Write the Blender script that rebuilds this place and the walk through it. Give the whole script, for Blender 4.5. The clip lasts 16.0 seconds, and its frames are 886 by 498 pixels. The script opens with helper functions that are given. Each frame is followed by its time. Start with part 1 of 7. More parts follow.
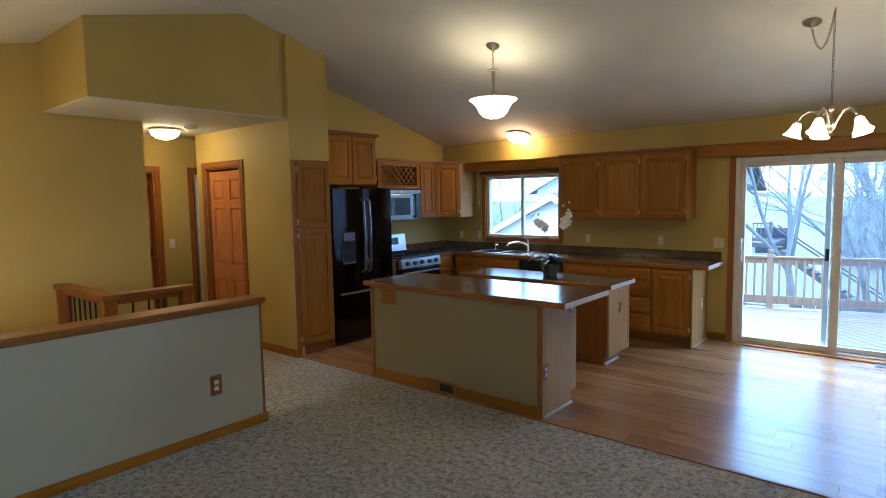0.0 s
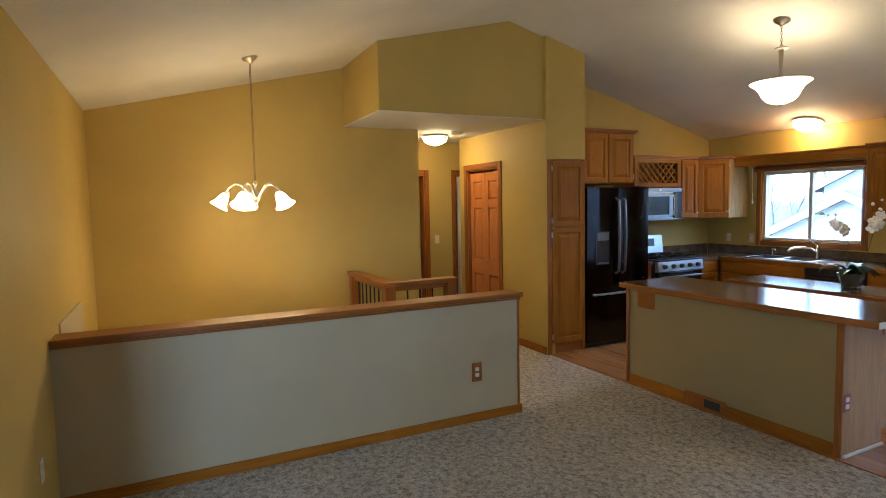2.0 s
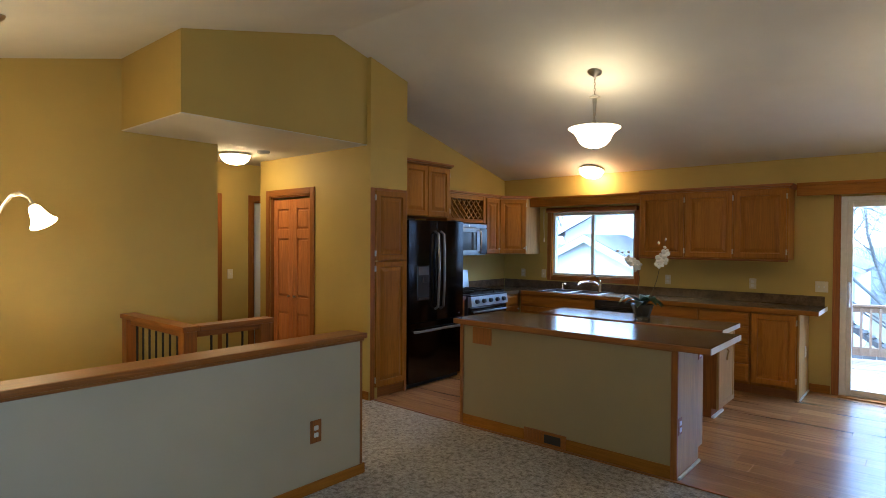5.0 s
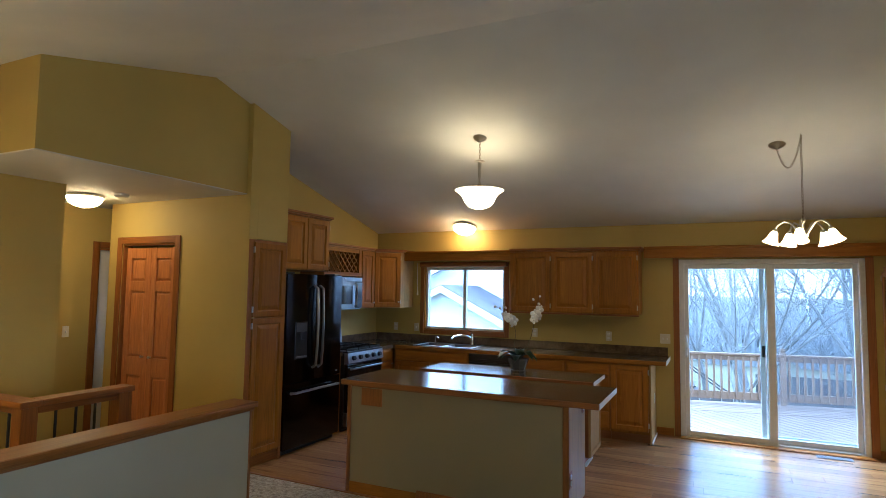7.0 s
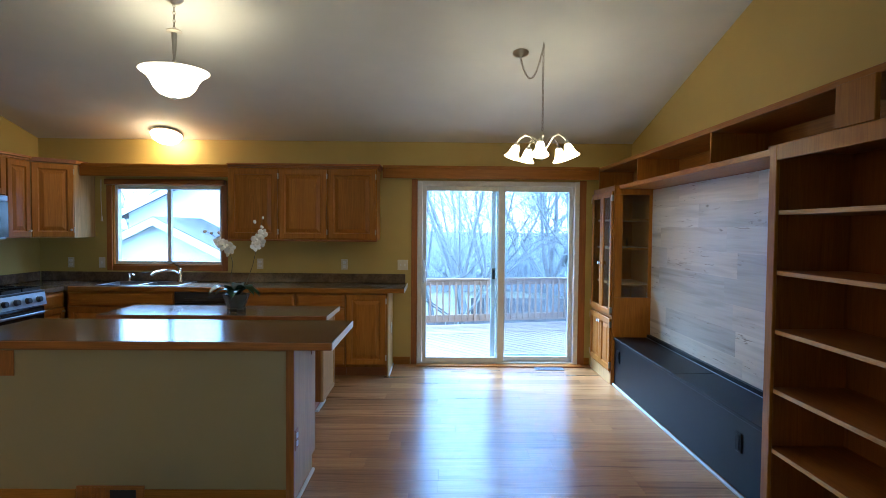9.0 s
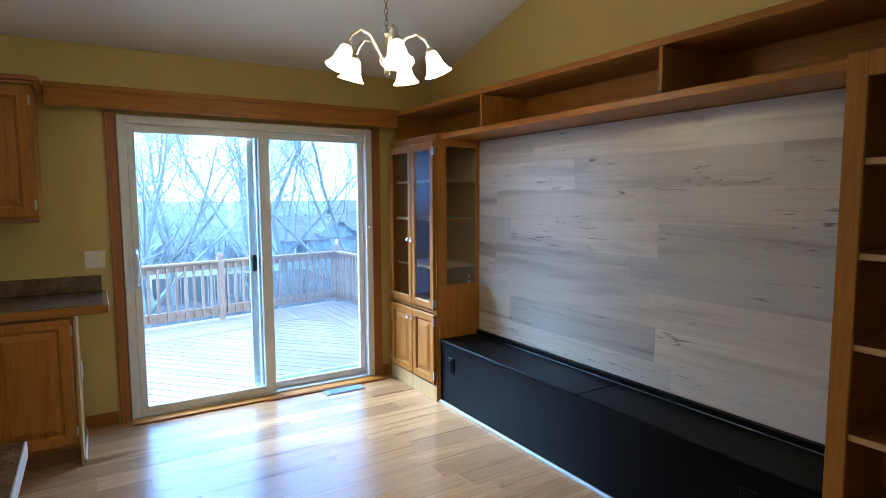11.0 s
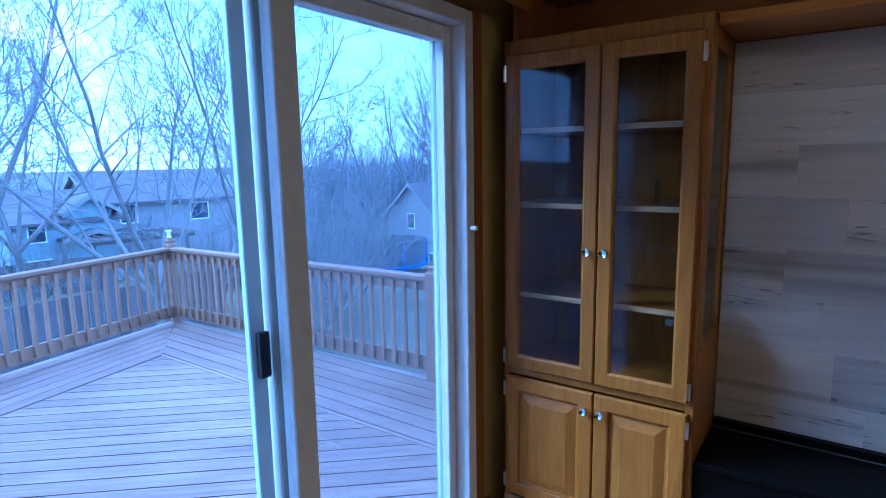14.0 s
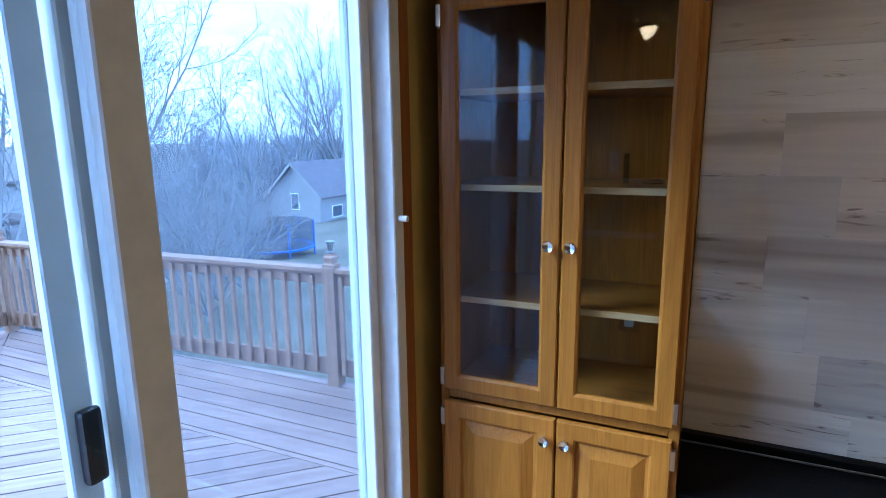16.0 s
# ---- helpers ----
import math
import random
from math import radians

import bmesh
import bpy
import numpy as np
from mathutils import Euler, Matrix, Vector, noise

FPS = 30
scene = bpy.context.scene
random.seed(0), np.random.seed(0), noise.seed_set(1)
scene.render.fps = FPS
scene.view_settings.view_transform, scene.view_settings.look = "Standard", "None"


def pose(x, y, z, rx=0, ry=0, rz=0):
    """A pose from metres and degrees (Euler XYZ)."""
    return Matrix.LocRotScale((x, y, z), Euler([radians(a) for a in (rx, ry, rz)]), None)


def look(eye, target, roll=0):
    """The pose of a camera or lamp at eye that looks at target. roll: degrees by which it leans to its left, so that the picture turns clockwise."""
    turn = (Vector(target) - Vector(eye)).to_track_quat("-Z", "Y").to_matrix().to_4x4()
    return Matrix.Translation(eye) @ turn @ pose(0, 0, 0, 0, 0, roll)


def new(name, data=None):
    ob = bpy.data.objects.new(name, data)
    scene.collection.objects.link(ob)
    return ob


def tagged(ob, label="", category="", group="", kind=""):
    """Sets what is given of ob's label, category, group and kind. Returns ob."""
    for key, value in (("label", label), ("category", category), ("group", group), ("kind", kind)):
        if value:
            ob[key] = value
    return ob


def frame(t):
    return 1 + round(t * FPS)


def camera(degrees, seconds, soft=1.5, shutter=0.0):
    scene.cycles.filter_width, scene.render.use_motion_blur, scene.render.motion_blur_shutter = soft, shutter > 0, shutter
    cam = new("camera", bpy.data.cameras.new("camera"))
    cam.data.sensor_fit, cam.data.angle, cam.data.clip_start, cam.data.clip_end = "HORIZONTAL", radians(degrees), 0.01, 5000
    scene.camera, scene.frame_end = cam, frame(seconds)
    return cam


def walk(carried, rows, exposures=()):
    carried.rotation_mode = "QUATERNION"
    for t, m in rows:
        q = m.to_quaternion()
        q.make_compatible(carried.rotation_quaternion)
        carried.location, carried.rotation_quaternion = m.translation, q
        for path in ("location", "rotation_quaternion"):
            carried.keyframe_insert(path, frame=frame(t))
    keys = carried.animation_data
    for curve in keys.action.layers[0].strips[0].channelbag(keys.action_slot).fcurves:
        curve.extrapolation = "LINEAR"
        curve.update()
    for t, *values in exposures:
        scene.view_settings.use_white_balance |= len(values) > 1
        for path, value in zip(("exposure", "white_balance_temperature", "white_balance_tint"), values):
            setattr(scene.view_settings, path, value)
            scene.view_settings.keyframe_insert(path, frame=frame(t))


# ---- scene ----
cam = camera(75.8, 16.0, 0.65)
PATH = [
    (0, (0.101, 0.089, 1.647), (-1.173, 1.621, 1.474), -1.0),
    (0.5, (0.071, 0.079, 1.638), (-1.379, 1.446, 1.464), -1.2),
    (1, (0.058, 0.038, 1.646), (-1.575, 1.181, 1.481), -1.3),
    (1.5, (0.037, 0.012, 1.643), (-1.718, 0.957, 1.484), -1.3),
    (2, (0.022, 0.002, 1.63), (-1.768, 0.882, 1.476), -1.2),
    (2.5, (0.048, 0.038, 1.631), (-1.742, 0.914, 1.468), -1.0),
    (3, (0.077, 0.1, 1.614), (-1.697, 1.007, 1.446), -0.8),
    (3.5, (-0.11, 0.033, 1.591), (-1.831, 1.039, 1.432), -0.6),
    (4, (-0.356, -0.035, 1.574), (-1.905, 1.226, 1.453), -0.4),
    (4.2, (-0.439, -0.036, 1.561), (-1.923, 1.301, 1.457), -0.2),
    (6.3, (-1.061, -0.28, 1.59), (-2.155, 1.392, 1.649), 0.48),
    (6.5, (-1.079, -0.284, 1.591), (-2.132, 1.414, 1.67), 0.6),
    (7, (-1.062, -0.27, 1.65), (-1.919, 1.531, 1.792), 0.88),
    (7.5, (-0.995, -0.25, 1.642), (-1.575, 1.655, 1.791), 0.75),
    (8, (-1.043, -0.087, 1.612), (-1.422, 1.875, 1.697), 0.7),
    (8.5, (-1.092, 0.28, 1.552), (-1.353, 2.263, 1.588), 0.8),
    (9, (-1.211, 0.658, 1.512), (-1.19, 2.657, 1.442), 0.5),
    (9.5, (-1.514, 1.073, 1.53), (-1.292, 3.056, 1.398), 0.1),
    (10, (-1.674, 1.618, 1.53), (-1.126, 3.533, 1.354), -0.3),
    (10.2, (-1.706, 1.832, 1.507), (-1.014, 3.7, 1.324), -0.4),
    (12.3, (-1.354, 4.084, 1.501), (-0.14, 5.661, 1.305), 0.1),
    (12.5, (-1.388, 4.303, 1.501), (-0.154, 5.863, 1.295), 0.0),
    (13, (-1.517, 4.869, 1.518), (-0.213, 6.369, 1.297), -0.0),
    (13.5, (-1.479, 5.425, 1.509), (-0.06, 6.818, 1.292), 0.3),
    (14, (-1.464, 5.796, 1.509), (0.145, 6.945, 1.205), -1.0),
    (14.5, (-1.491, 6.005, 1.482), (0.172, 7.059, 1.133), -0.9),
    (15, (-1.418, 6.056, 1.465), (0.282, 7.036, 1.076), -1.2),
    (15.5, (-1.201, 6.073, 1.476), (0.537, 6.973, 1.064), -1.0),
    (16, (-1.097, 6.172, 1.485), (0.695, 6.974, 1.102), -0.7),
]
EXPOSURES = [(0.0, 2.97, 4950, -1), (1.0, 3.4, 5300, 2), (2.0, 3.35, 5400, 3), (4.0, 3.25, 5300, 3), (7.0, 2.8, 5050, 0), (8.5, 2.97, 4720, -2), (10.0, 3.08, 4620, -3), (12.5, 3.0, 4370, -2), (13.3, 2.45, 4100, 3), (14.2, 1.75, 3820, 12), (15.0, 1.85, 3900, 11), (15.5, 2.1, 4250, 10), (16.0, 2.35, 4550, 8)]
walk(cam, [(t, look(eye, target, roll)) for t, eye, target, roll in PATH], EXPOSURES)


# ---- daylight: low, overcast late afternoon ----
world = bpy.data.worlds.new("sky")
scene.world = world
world.use_nodes = True
wn, wl = world.node_tree.nodes, world.node_tree.links
sky = wn.new("ShaderNodeTexSky")
sky.sky_type, sky.sun_disc = "NISHITA", False
sky.sun_elevation, sky.sun_rotation = radians(42), radians(330)
sky.air_density, sky.dust_density, sky.ozone_density = 1.0, 0.8, 3.0
# broken cloud over the whole sky
geo, cloud, veil, cover = wn.new("ShaderNodeTexCoord"), wn.new("ShaderNodeTexNoise"), wn.new("ShaderNodeValToRGB"), wn.new("ShaderNodeMix")
stretch = wn.new("ShaderNodeMapping")
stretch.inputs["Scale"].default_value = (1.0, 1.0, 3.0)
cloud.inputs["Scale"].default_value, cloud.inputs["Detail"].default_value = 2.2, 5.0
veil.color_ramp.elements[0].position, veil.color_ramp.elements[0].color = 0.33, (0.35, 0.35, 0.35, 1)
veil.color_ramp.elements[1].position, veil.color_ramp.elements[1].color = 0.55, (0.97, 0.97, 0.97, 1)
cover.data_type = "RGBA"
cover.inputs[7].default_value = (6.6, 8.3, 12.4, 1)
wl.new(geo.outputs["Generated"], stretch.inputs[0])
wl.new(stretch.outputs[0], cloud.inputs["Vector"])
wl.new(cloud.outputs["Fac"], veil.inputs[0])
wl.new(veil.outputs[0], cover.inputs[0])
wl.new(sky.outputs[0], cover.inputs[6])
wl.new(cover.outputs[2], wn["Background"].inputs[0])
wn["Background"].inputs[1].default_value = 0.15
sun_data = bpy.data.lights.new("sun", "SUN")
sun_data.energy, sun_data.angle, sun_data.color = 1.3, radians(30), (0.82, 0.91, 1.0)
sun = new("sun", sun_data)
sun.matrix_world = look((-11, 26, 16), (0, 9, 0))


def lamp(name, kind, place, watts, colour, size):
    data = bpy.data.lights.new(name, kind)
    data.energy, data.color = watts, colour
    if kind == "AREA":
        data.shape, data.size, data.size_y = "RECTANGLE", size[0], size[1]
    else:
        data.shadow_soft_size = size
    ob = new(name, data)
    ob.matrix_world = place
    return ob


WARM = (1.0, 0.62, 0.26)
WINDOW_DAY = (0.66, 0.85, 1.0)
# daylight through the living-room window in the east wall
lamp("window_daylight", "AREA", look((0.99, -1.62, 1.4), (-4.0, -1.3, 1.0)), 5.0, WINDOW_DAY, (0.8, 1.1))
GLOW = 3.5


# ---- materials ----
def material(name, rough=0.5, metal=0.0):
    m = bpy.data.materials.new(name)
    m.use_nodes = True
    p = m.node_tree.nodes["Principled BSDF"]
    p.inputs["Roughness"].default_value, p.inputs["Metallic"].default_value = rough, metal
    return m, m.node_tree.nodes, m.node_tree.links, p


def coords(n, l, scale, where="Object"):
    tc, mp = n.new("ShaderNodeTexCoord"), n.new("ShaderNodeMapping")
    mp.inputs["Scale"].default_value = scale
    l.new(tc.outputs[where], mp.inputs[0])
    return mp.outputs[0]


def noise_tex(n, l, vec, scale, detail=4.0, rough=0.55, distort=0.0):
    t = n.new("ShaderNodeTexNoise")
    t.inputs["Scale"].default_value, t.inputs["Detail"].default_value = scale, detail
    t.inputs["Roughness"].default_value, t.inputs["Distortion"].default_value = rough, distort
    l.new(vec, t.inputs["Vector"])
    return t.outputs["Fac"]


def ramp(n, l, fac, *stops):
    r = n.new("ShaderNodeValToRGB")
    e = r.color_ramp.elements
    while len(e) < len(stops):
        e.new(0.5)
    for q, (at, col) in zip(e, stops):
        q.position, q.color = at, (*col, 1)
    l.new(fac, r.inputs[0])
    return r.outputs[0]


def mixed(n, l, a, b, fac, how="MIX"):
    m = n.new("ShaderNodeMix")
    m.data_type, m.blend_type = "RGBA", how
    for sock, v in ((m.inputs[0], fac), (m.inputs[6], a), (m.inputs[7], b)):
        if isinstance(v, (int, float)):
            sock.default_value = v
        elif isinstance(v, tuple):
            sock.default_value = (*v, 1)
        else:
            l.new(v, sock)
    return m.outputs[2]


def bumped(n, l, p, height, strength, distance=0.01):
    b = n.new("ShaderNodeBump")
    b.inputs["Strength"].default_value, b.inputs["Distance"].default_value = strength, distance
    l.new(height, b.inputs["Height"])
    l.new(b.outputs[0], p.inputs["Normal"])


def shade(c, f):
    return tuple(min(1.0, v * f) for v in c)


def paint(name, col, rough=0.6, bump=0.12, vary=0.08):
    m, n, l, p = material(name, rough)
    v = coords(n, l, (1, 1, 1))
    big, fine = noise_tex(n, l, v, 1.3, 3), noise_tex(n, l, v, 160, 3)
    c = ramp(n, l, big, (0.3, shade(col, 1 - vary)), (0.7, shade(col, 1 + vary * 0.5)))
    l.new(c, p.inputs["Base Color"])
    bumped(n, l, p, fine, bump, 0.004)
    return m


def wood(name, light, dark, axis, rough=0.42, coat=0.06, grain=0.8, vary=0.2, bump=0.12):
    """Plain-sawn timber with its grain along axis 0, 1 or 2."""
    m, n, l, p = material(name, rough)
    wide = [9.0, 9.0, 9.0]
    wide[axis] = 0.55
    fine = [170.0, 170.0, 170.0]
    fine[axis] = 5.0
    info = n.new("ShaderNodeObjectInfo")
    tc, add = n.new("ShaderNodeTexCoord"), n.new("ShaderNodeVectorMath")
    add.operation = "ADD"
    far = n.new("ShaderNodeVectorMath")
    far.operation = "SCALE"
    far.inputs[0].default_value = (7.0, 11.0, 13.0)
    l.new(info.outputs["Random"], far.inputs["Scale"])
    l.new(tc.outputs["Object"], add.inputs[0])
    l.new(far.outputs[0], add.inputs[1])
    outs = []
    for sc in (wide, fine):
        mp = n.new("ShaderNodeMapping")
        mp.inputs["Scale"].default_value = sc
        l.new(add.outputs[0], mp.inputs[0])
        outs.append(mp.outputs[0])
    rings = noise_tex(n, l, outs[0], 1.6 * grain, 5, 0.6, 1.2)
    pores = noise_tex(n, l, outs[1], 1.0, 3, 0.7)
    c = ramp(n, l, rings, (0.30, dark), (0.47, light), (0.55, shade(light, 0.82)), (0.62, shade(light, 1.1)), (0.75, shade(dark, 1.2)))
    c = mixed(n, l, c, ramp(n, l, pores, (0.38, (0.62, 0.52, 0.42)), (0.55, (1, 1, 1))), 0.35, "MULTIPLY")
    tone = n.new("ShaderNodeMapRange")
    tone.inputs["To Min"].default_value, tone.inputs["To Max"].default_value = 1 - vary, 1 + vary * 0.6
    l.new(info.outputs["Random"], tone.inputs["Value"])
    hsv = n.new("ShaderNodeHueSaturation")
    l.new(tone.outputs[0], hsv.inputs["Value"])
    l.new(c, hsv.inputs["Color"])
    l.new(hsv.outputs[0], p.inputs["Base Color"])
    p.inputs["Coat Weight"].default_value, p.inputs["Coat Roughness"].default_value = coat, 0.25
    bumped(n, l, p, pores, bump, 0.002)
    return m


def metal(name, col, rough, metallic=1.0):
    m, n, l, p = material(name, rough, metallic)
    v = coords(n, l, (1, 1, 1))
    c = ramp(n, l, noise_tex(n, l, v, 14, 4), (0.3, shade(col, 0.88)), (0.7, shade(col, 1.06)))
    l.new(c, p.inputs["Base Color"])
    return m


def plastic(name, col, rough=0.4):
    m, n, l, p = material(name, rough)
    v = coords(n, l, (1, 1, 1))
    c = ramp(n, l, noise_tex(n, l, v, 20, 3), (0.3, shade(col, 0.93)), (0.7, shade(col, 1.04)))
    l.new(c, p.inputs["Base Color"])
    return m


def glass(name, tint=(1, 1, 1), clear=0.92):
    m = bpy.data.materials.new(name)
    m.use_nodes = True
    n, l = m.node_tree.nodes, m.node_tree.links
    n.clear()
    out, mix = n.new("ShaderNodeOutputMaterial"), n.new("ShaderNodeMixShader")
    tr, gl, lw = n.new("ShaderNodeBsdfTransparent"), n.new("ShaderNodeBsdfGlossy"), n.new("ShaderNodeLayerWeight")
    tr.inputs[0].default_value = (*shade(tint, clear), 1)
    gl.inputs["Roughness"].default_value = 0.01
    power, scale = n.new("ShaderNodeMath"), n.new("ShaderNodeMath")
    power.operation, power.inputs[1].default_value = "POWER", 5.0
    scale.operation, scale.inputs[1].default_value, scale.inputs[2].default_value = "MULTIPLY_ADD", 0.6, 0.022
    l.new(lw.outputs["Facing"], power.inputs[0])
    l.new(power.outputs[0], scale.inputs[0])
    l.new(scale.outputs[0], mix.inputs[0])
    l.new(tr.outputs[0], mix.inputs[1])
    l.new(gl.outputs[0], mix.inputs[2])
    l.new(mix.outputs[0], out.inputs[0])
    return m


def glowing(name, col, strength):
    m, n, l, p = material(name, 0.3)
    p.inputs["Base Color"].default_value = (0.9, 0.85, 0.75, 1)
    p.inputs["Emission Color"].default_value = (*col, 1)
    p.inputs["Emission Strength"].default_value = strength
    return m


OAK_L, OAK_D = (0.37, 0.145, 0.013), (0.25, 0.088, 0.007)
oak_v = wood("oak_upright", OAK_L, OAK_D, 2)
oak_x = wood("oak_along_x", OAK_L, OAK_D, 0)
oak_y = wood("oak_along_y", OAK_L, OAK_D, 1)
TRIM_L, TRIM_D = (0.31, 0.105, 0.013), (0.18, 0.055, 0.007)
trim_v = wood("stained_trim_upright", TRIM_L, TRIM_D, 2, vary=0.1)
trim_x = wood("stained_trim_along_x", TRIM_L, TRIM_D, 0, vary=0.1)
trim_y = wood("stained_trim_along_y", TRIM_L, TRIM_D, 1, vary=0.1)
pale_v = wood("pale_oak_veneer", (0.50, 0.31, 0.115), (0.42, 0.245, 0.082), 2, grain=0.5, vary=0.1)
wall_paint = paint("tan_wall_paint", (0.50, 0.36, 0.088))
# half wall's greige, darkened and browned for the island front's weaker daylight
dim_greige_paint = paint("dim_greige_panel_paint", (0.30, 0.222, 0.098))
greige_paint = paint("greige_wall_paint", (0.46, 0.385, 0.25))
white_paint = paint("white_ceiling_paint", (0.72, 0.70, 0.66), 0.75, 0.35)
white_vinyl = plastic("almond_white_vinyl", (0.70, 0.68, 0.63), 0.35)
white_plastic = plastic("white_plastic", (0.72, 0.70, 0.66), 0.35)
ivory_plastic = plastic("ivory_plastic", (0.66, 0.60, 0.45), 0.4)
black_plastic = plastic("black_plastic", (0.02, 0.02, 0.022), 0.3)
nickel = metal("brushed_nickel", (0.55, 0.50, 0.42), 0.28)
chrome = metal("chrome", (0.75, 0.76, 0.78), 0.12)
steel = metal("stainless_steel", (0.27, 0.28, 0.30), 0.30)
black_steel = metal("black_stainless_steel", (0.05, 0.052, 0.06), 0.14, 1.0)
bright_steel = metal("bright_stainless_steel", (0.52, 0.53, 0.55), 0.3)
iron = metal("black_cast_iron", (0.02, 0.02, 0.02), 0.5, 0.2)
brass = metal("aged_brass", (0.40, 0.26, 0.10), 0.35)
clear_glass = glass("clear_glass", (0.93, 0.98, 1.0))
dark_glass = plastic("dark_oven_glass", (0.012, 0.012, 0.014), 0.06)
shade_glow = glowing("lit_frosted_glass", (1.0, 0.70, 0.36), GLOW)
dome_glow = glowing("lit_frosted_dome", (1.0, 0.66, 0.30), GLOW * 1.7)
bowl_glow = glowing("lit_frosted_bowl", (1.0, 0.72, 0.40), GLOW * 0.36)
stair_glow = glowing("lit_frosted_bells", (1.0, 0.66, 0.30), GLOW * 1.35)
dark_chain = metal("dark_bronze", (0.22, 0.17, 0.11), 0.4)


def laminate():
    m, n, l, p = material("brown_stone_laminate", 0.16)
    v = coords(n, l, (1, 1, 1))
    a, b = noise_tex(n, l, v, 9, 6, 0.7), noise_tex(n, l, v, 60, 4, 0.6)
    c = ramp(n, l, a, (0.3, (0.07, 0.045, 0.026)), (0.5, (0.135, 0.088, 0.052)), (0.7, (0.20, 0.135, 0.08)))
    c = mixed(n, l, c, ramp(n, l, b, (0.35, (0.45, 0.4, 0.35)), (0.6, (1, 1, 1))), 0.5, "MULTIPLY")
    l.new(c, p.inputs["Base Color"])
    bumped(n, l, p, b, 0.03, 0.001)
    return m


def carpet_mat():
    m, n, l, p = material("beige_frieze_carpet", 0.95)
    v = coords(n, l, (1, 1, 1))
    a, b, c3 = noise_tex(n, l, v, 2.2, 4), noise_tex(n, l, v, 26, 4, 0.72, 0.4), noise_tex(n, l, v, 190, 3, 0.7)
    tuft = noise_tex(n, l, v, 70, 3, 0.6)
    c = ramp(n, l, b, (0.36, (0.30, 0.265, 0.225)), (0.48, (0.53, 0.485, 0.42)), (0.60, (0.72, 0.68, 0.61)))
    c = mixed(n, l, c, ramp(n, l, tuft, (0.36, (0.62, 0.60, 0.57)), (0.56, (1, 1, 1))), 0.7, "MULTIPLY")
    c = mixed(n, l, c, ramp(n, l, a, (0.3, (0.84, 0.83, 0.82)), (0.7, (1, 1, 1))), 1.0, "MULTIPLY")
    c = mixed(n, l, c, ramp(n, l, c3, (0.35, (0.68, 0.68, 0.68)), (0.6, (1, 1, 1))), 0.6, "MULTIPLY")
    l.new(c, p.inputs["Base Color"])
    add = n.new("ShaderNodeMath")
    l.new(b, add.inputs[0])
    l.new(c3, add.inputs[1])
    bumped(n, l, p, add.outputs[0], 0.75, 0.01)
    return m


for m in (oak_v, oak_x, oak_y, pale_v):
    m.node_tree.nodes["Principled BSDF"].inputs["Specular IOR Level"].default_value = 0.2
counter_mat, carpet = laminate(), carpet_mat()
plank_floor = wood("honey_oak_laminate", (0.48, 0.258, 0.105), (0.18, 0.083, 0.03), 0, 0.27, 0.3, 0.7, 0.3, 0.04)
black_paint = wood("black_painted_wood", (0.004, 0.004, 0.0043), (0.002, 0.002, 0.0023), 1, 0.38, 0.0, 1, 0.1, 0.3)
black_paint.node_tree.nodes["Principled BSDF"].inputs["Specular IOR Level"].default_value = 0.06


# ---- building blocks ----
PLACED = {}


def part(name, bm, mat, parent=None, label="", smooth=False):
    """Links a bmesh, in world metres, as one mesh object under a thing or part."""
    me = bpy.data.meshes.new(name)
    bm.to_mesh(me)
    bm.free()
    me.materials.append(mat)
    if smooth:
        me.shade_smooth()
        me.set_sharp_from_angle(angle=radians(40))
    ob = new(name, me)
    if parent is not None:
        ob.parent = parent
        if parent in PLACED:
            ob.matrix_parent_inverse = PLACED[parent].inverted()
    if label:
        tagged(ob, label)
    return ob


def thing(name, label, category, place=(0, 0, 0), group="", kind=""):
    ob = new(name)
    ob.location = place
    ob.empty_display_size = 0.1
    PLACED[ob] = Matrix.Translation(place)
    return tagged(ob, label, category, group, kind)


def add_box(bm, x0, x1, y0, y1, z0, z1, bevel=0.0, m=None):
    r = bmesh.ops.create_cube(bm, size=1)
    vs = r["verts"]
    for v in vs:
        v.co = Vector(((x0 + x1) / 2 + v.co.x * (x1 - x0), (y0 + y1) / 2 + v.co.y * (y1 - y0), (z0 + z1) / 2 + v.co.z * (z1 - z0)))
    if m is not None:
        bmesh.ops.transform(bm, matrix=m, verts=vs)
    if bevel:
        es = {e for v in vs for e in v.link_edges}
        bmesh.ops.bevel(bm, geom=list(es), offset=bevel, segments=2 if bevel > 0.004 else 1, affect="EDGES", profile=0.6)
    return bm


def box(name, dims, mat, parent=None, bevel=0.003, label="", m=None):
    return part(name, add_box(bmesh.new(), *dims, bevel, m), mat, parent, label)


def add_prism(bm, pts, depth):
    """A flat polygon pushed along depth."""
    a = [bm.verts.new(q) for q in pts]
    b = [bm.verts.new(Vector(q) + Vector(depth)) for q in pts]
    bm.faces.new(a)
    bm.faces.new(b[::-1])
    k = len(a)
    for i in range(k):
        bm.faces.new((a[i], b[i], b[(i + 1) % k], a[(i + 1) % k]))
    bmesh.ops.recalc_face_normals(bm, faces=bm.faces)
    return bm


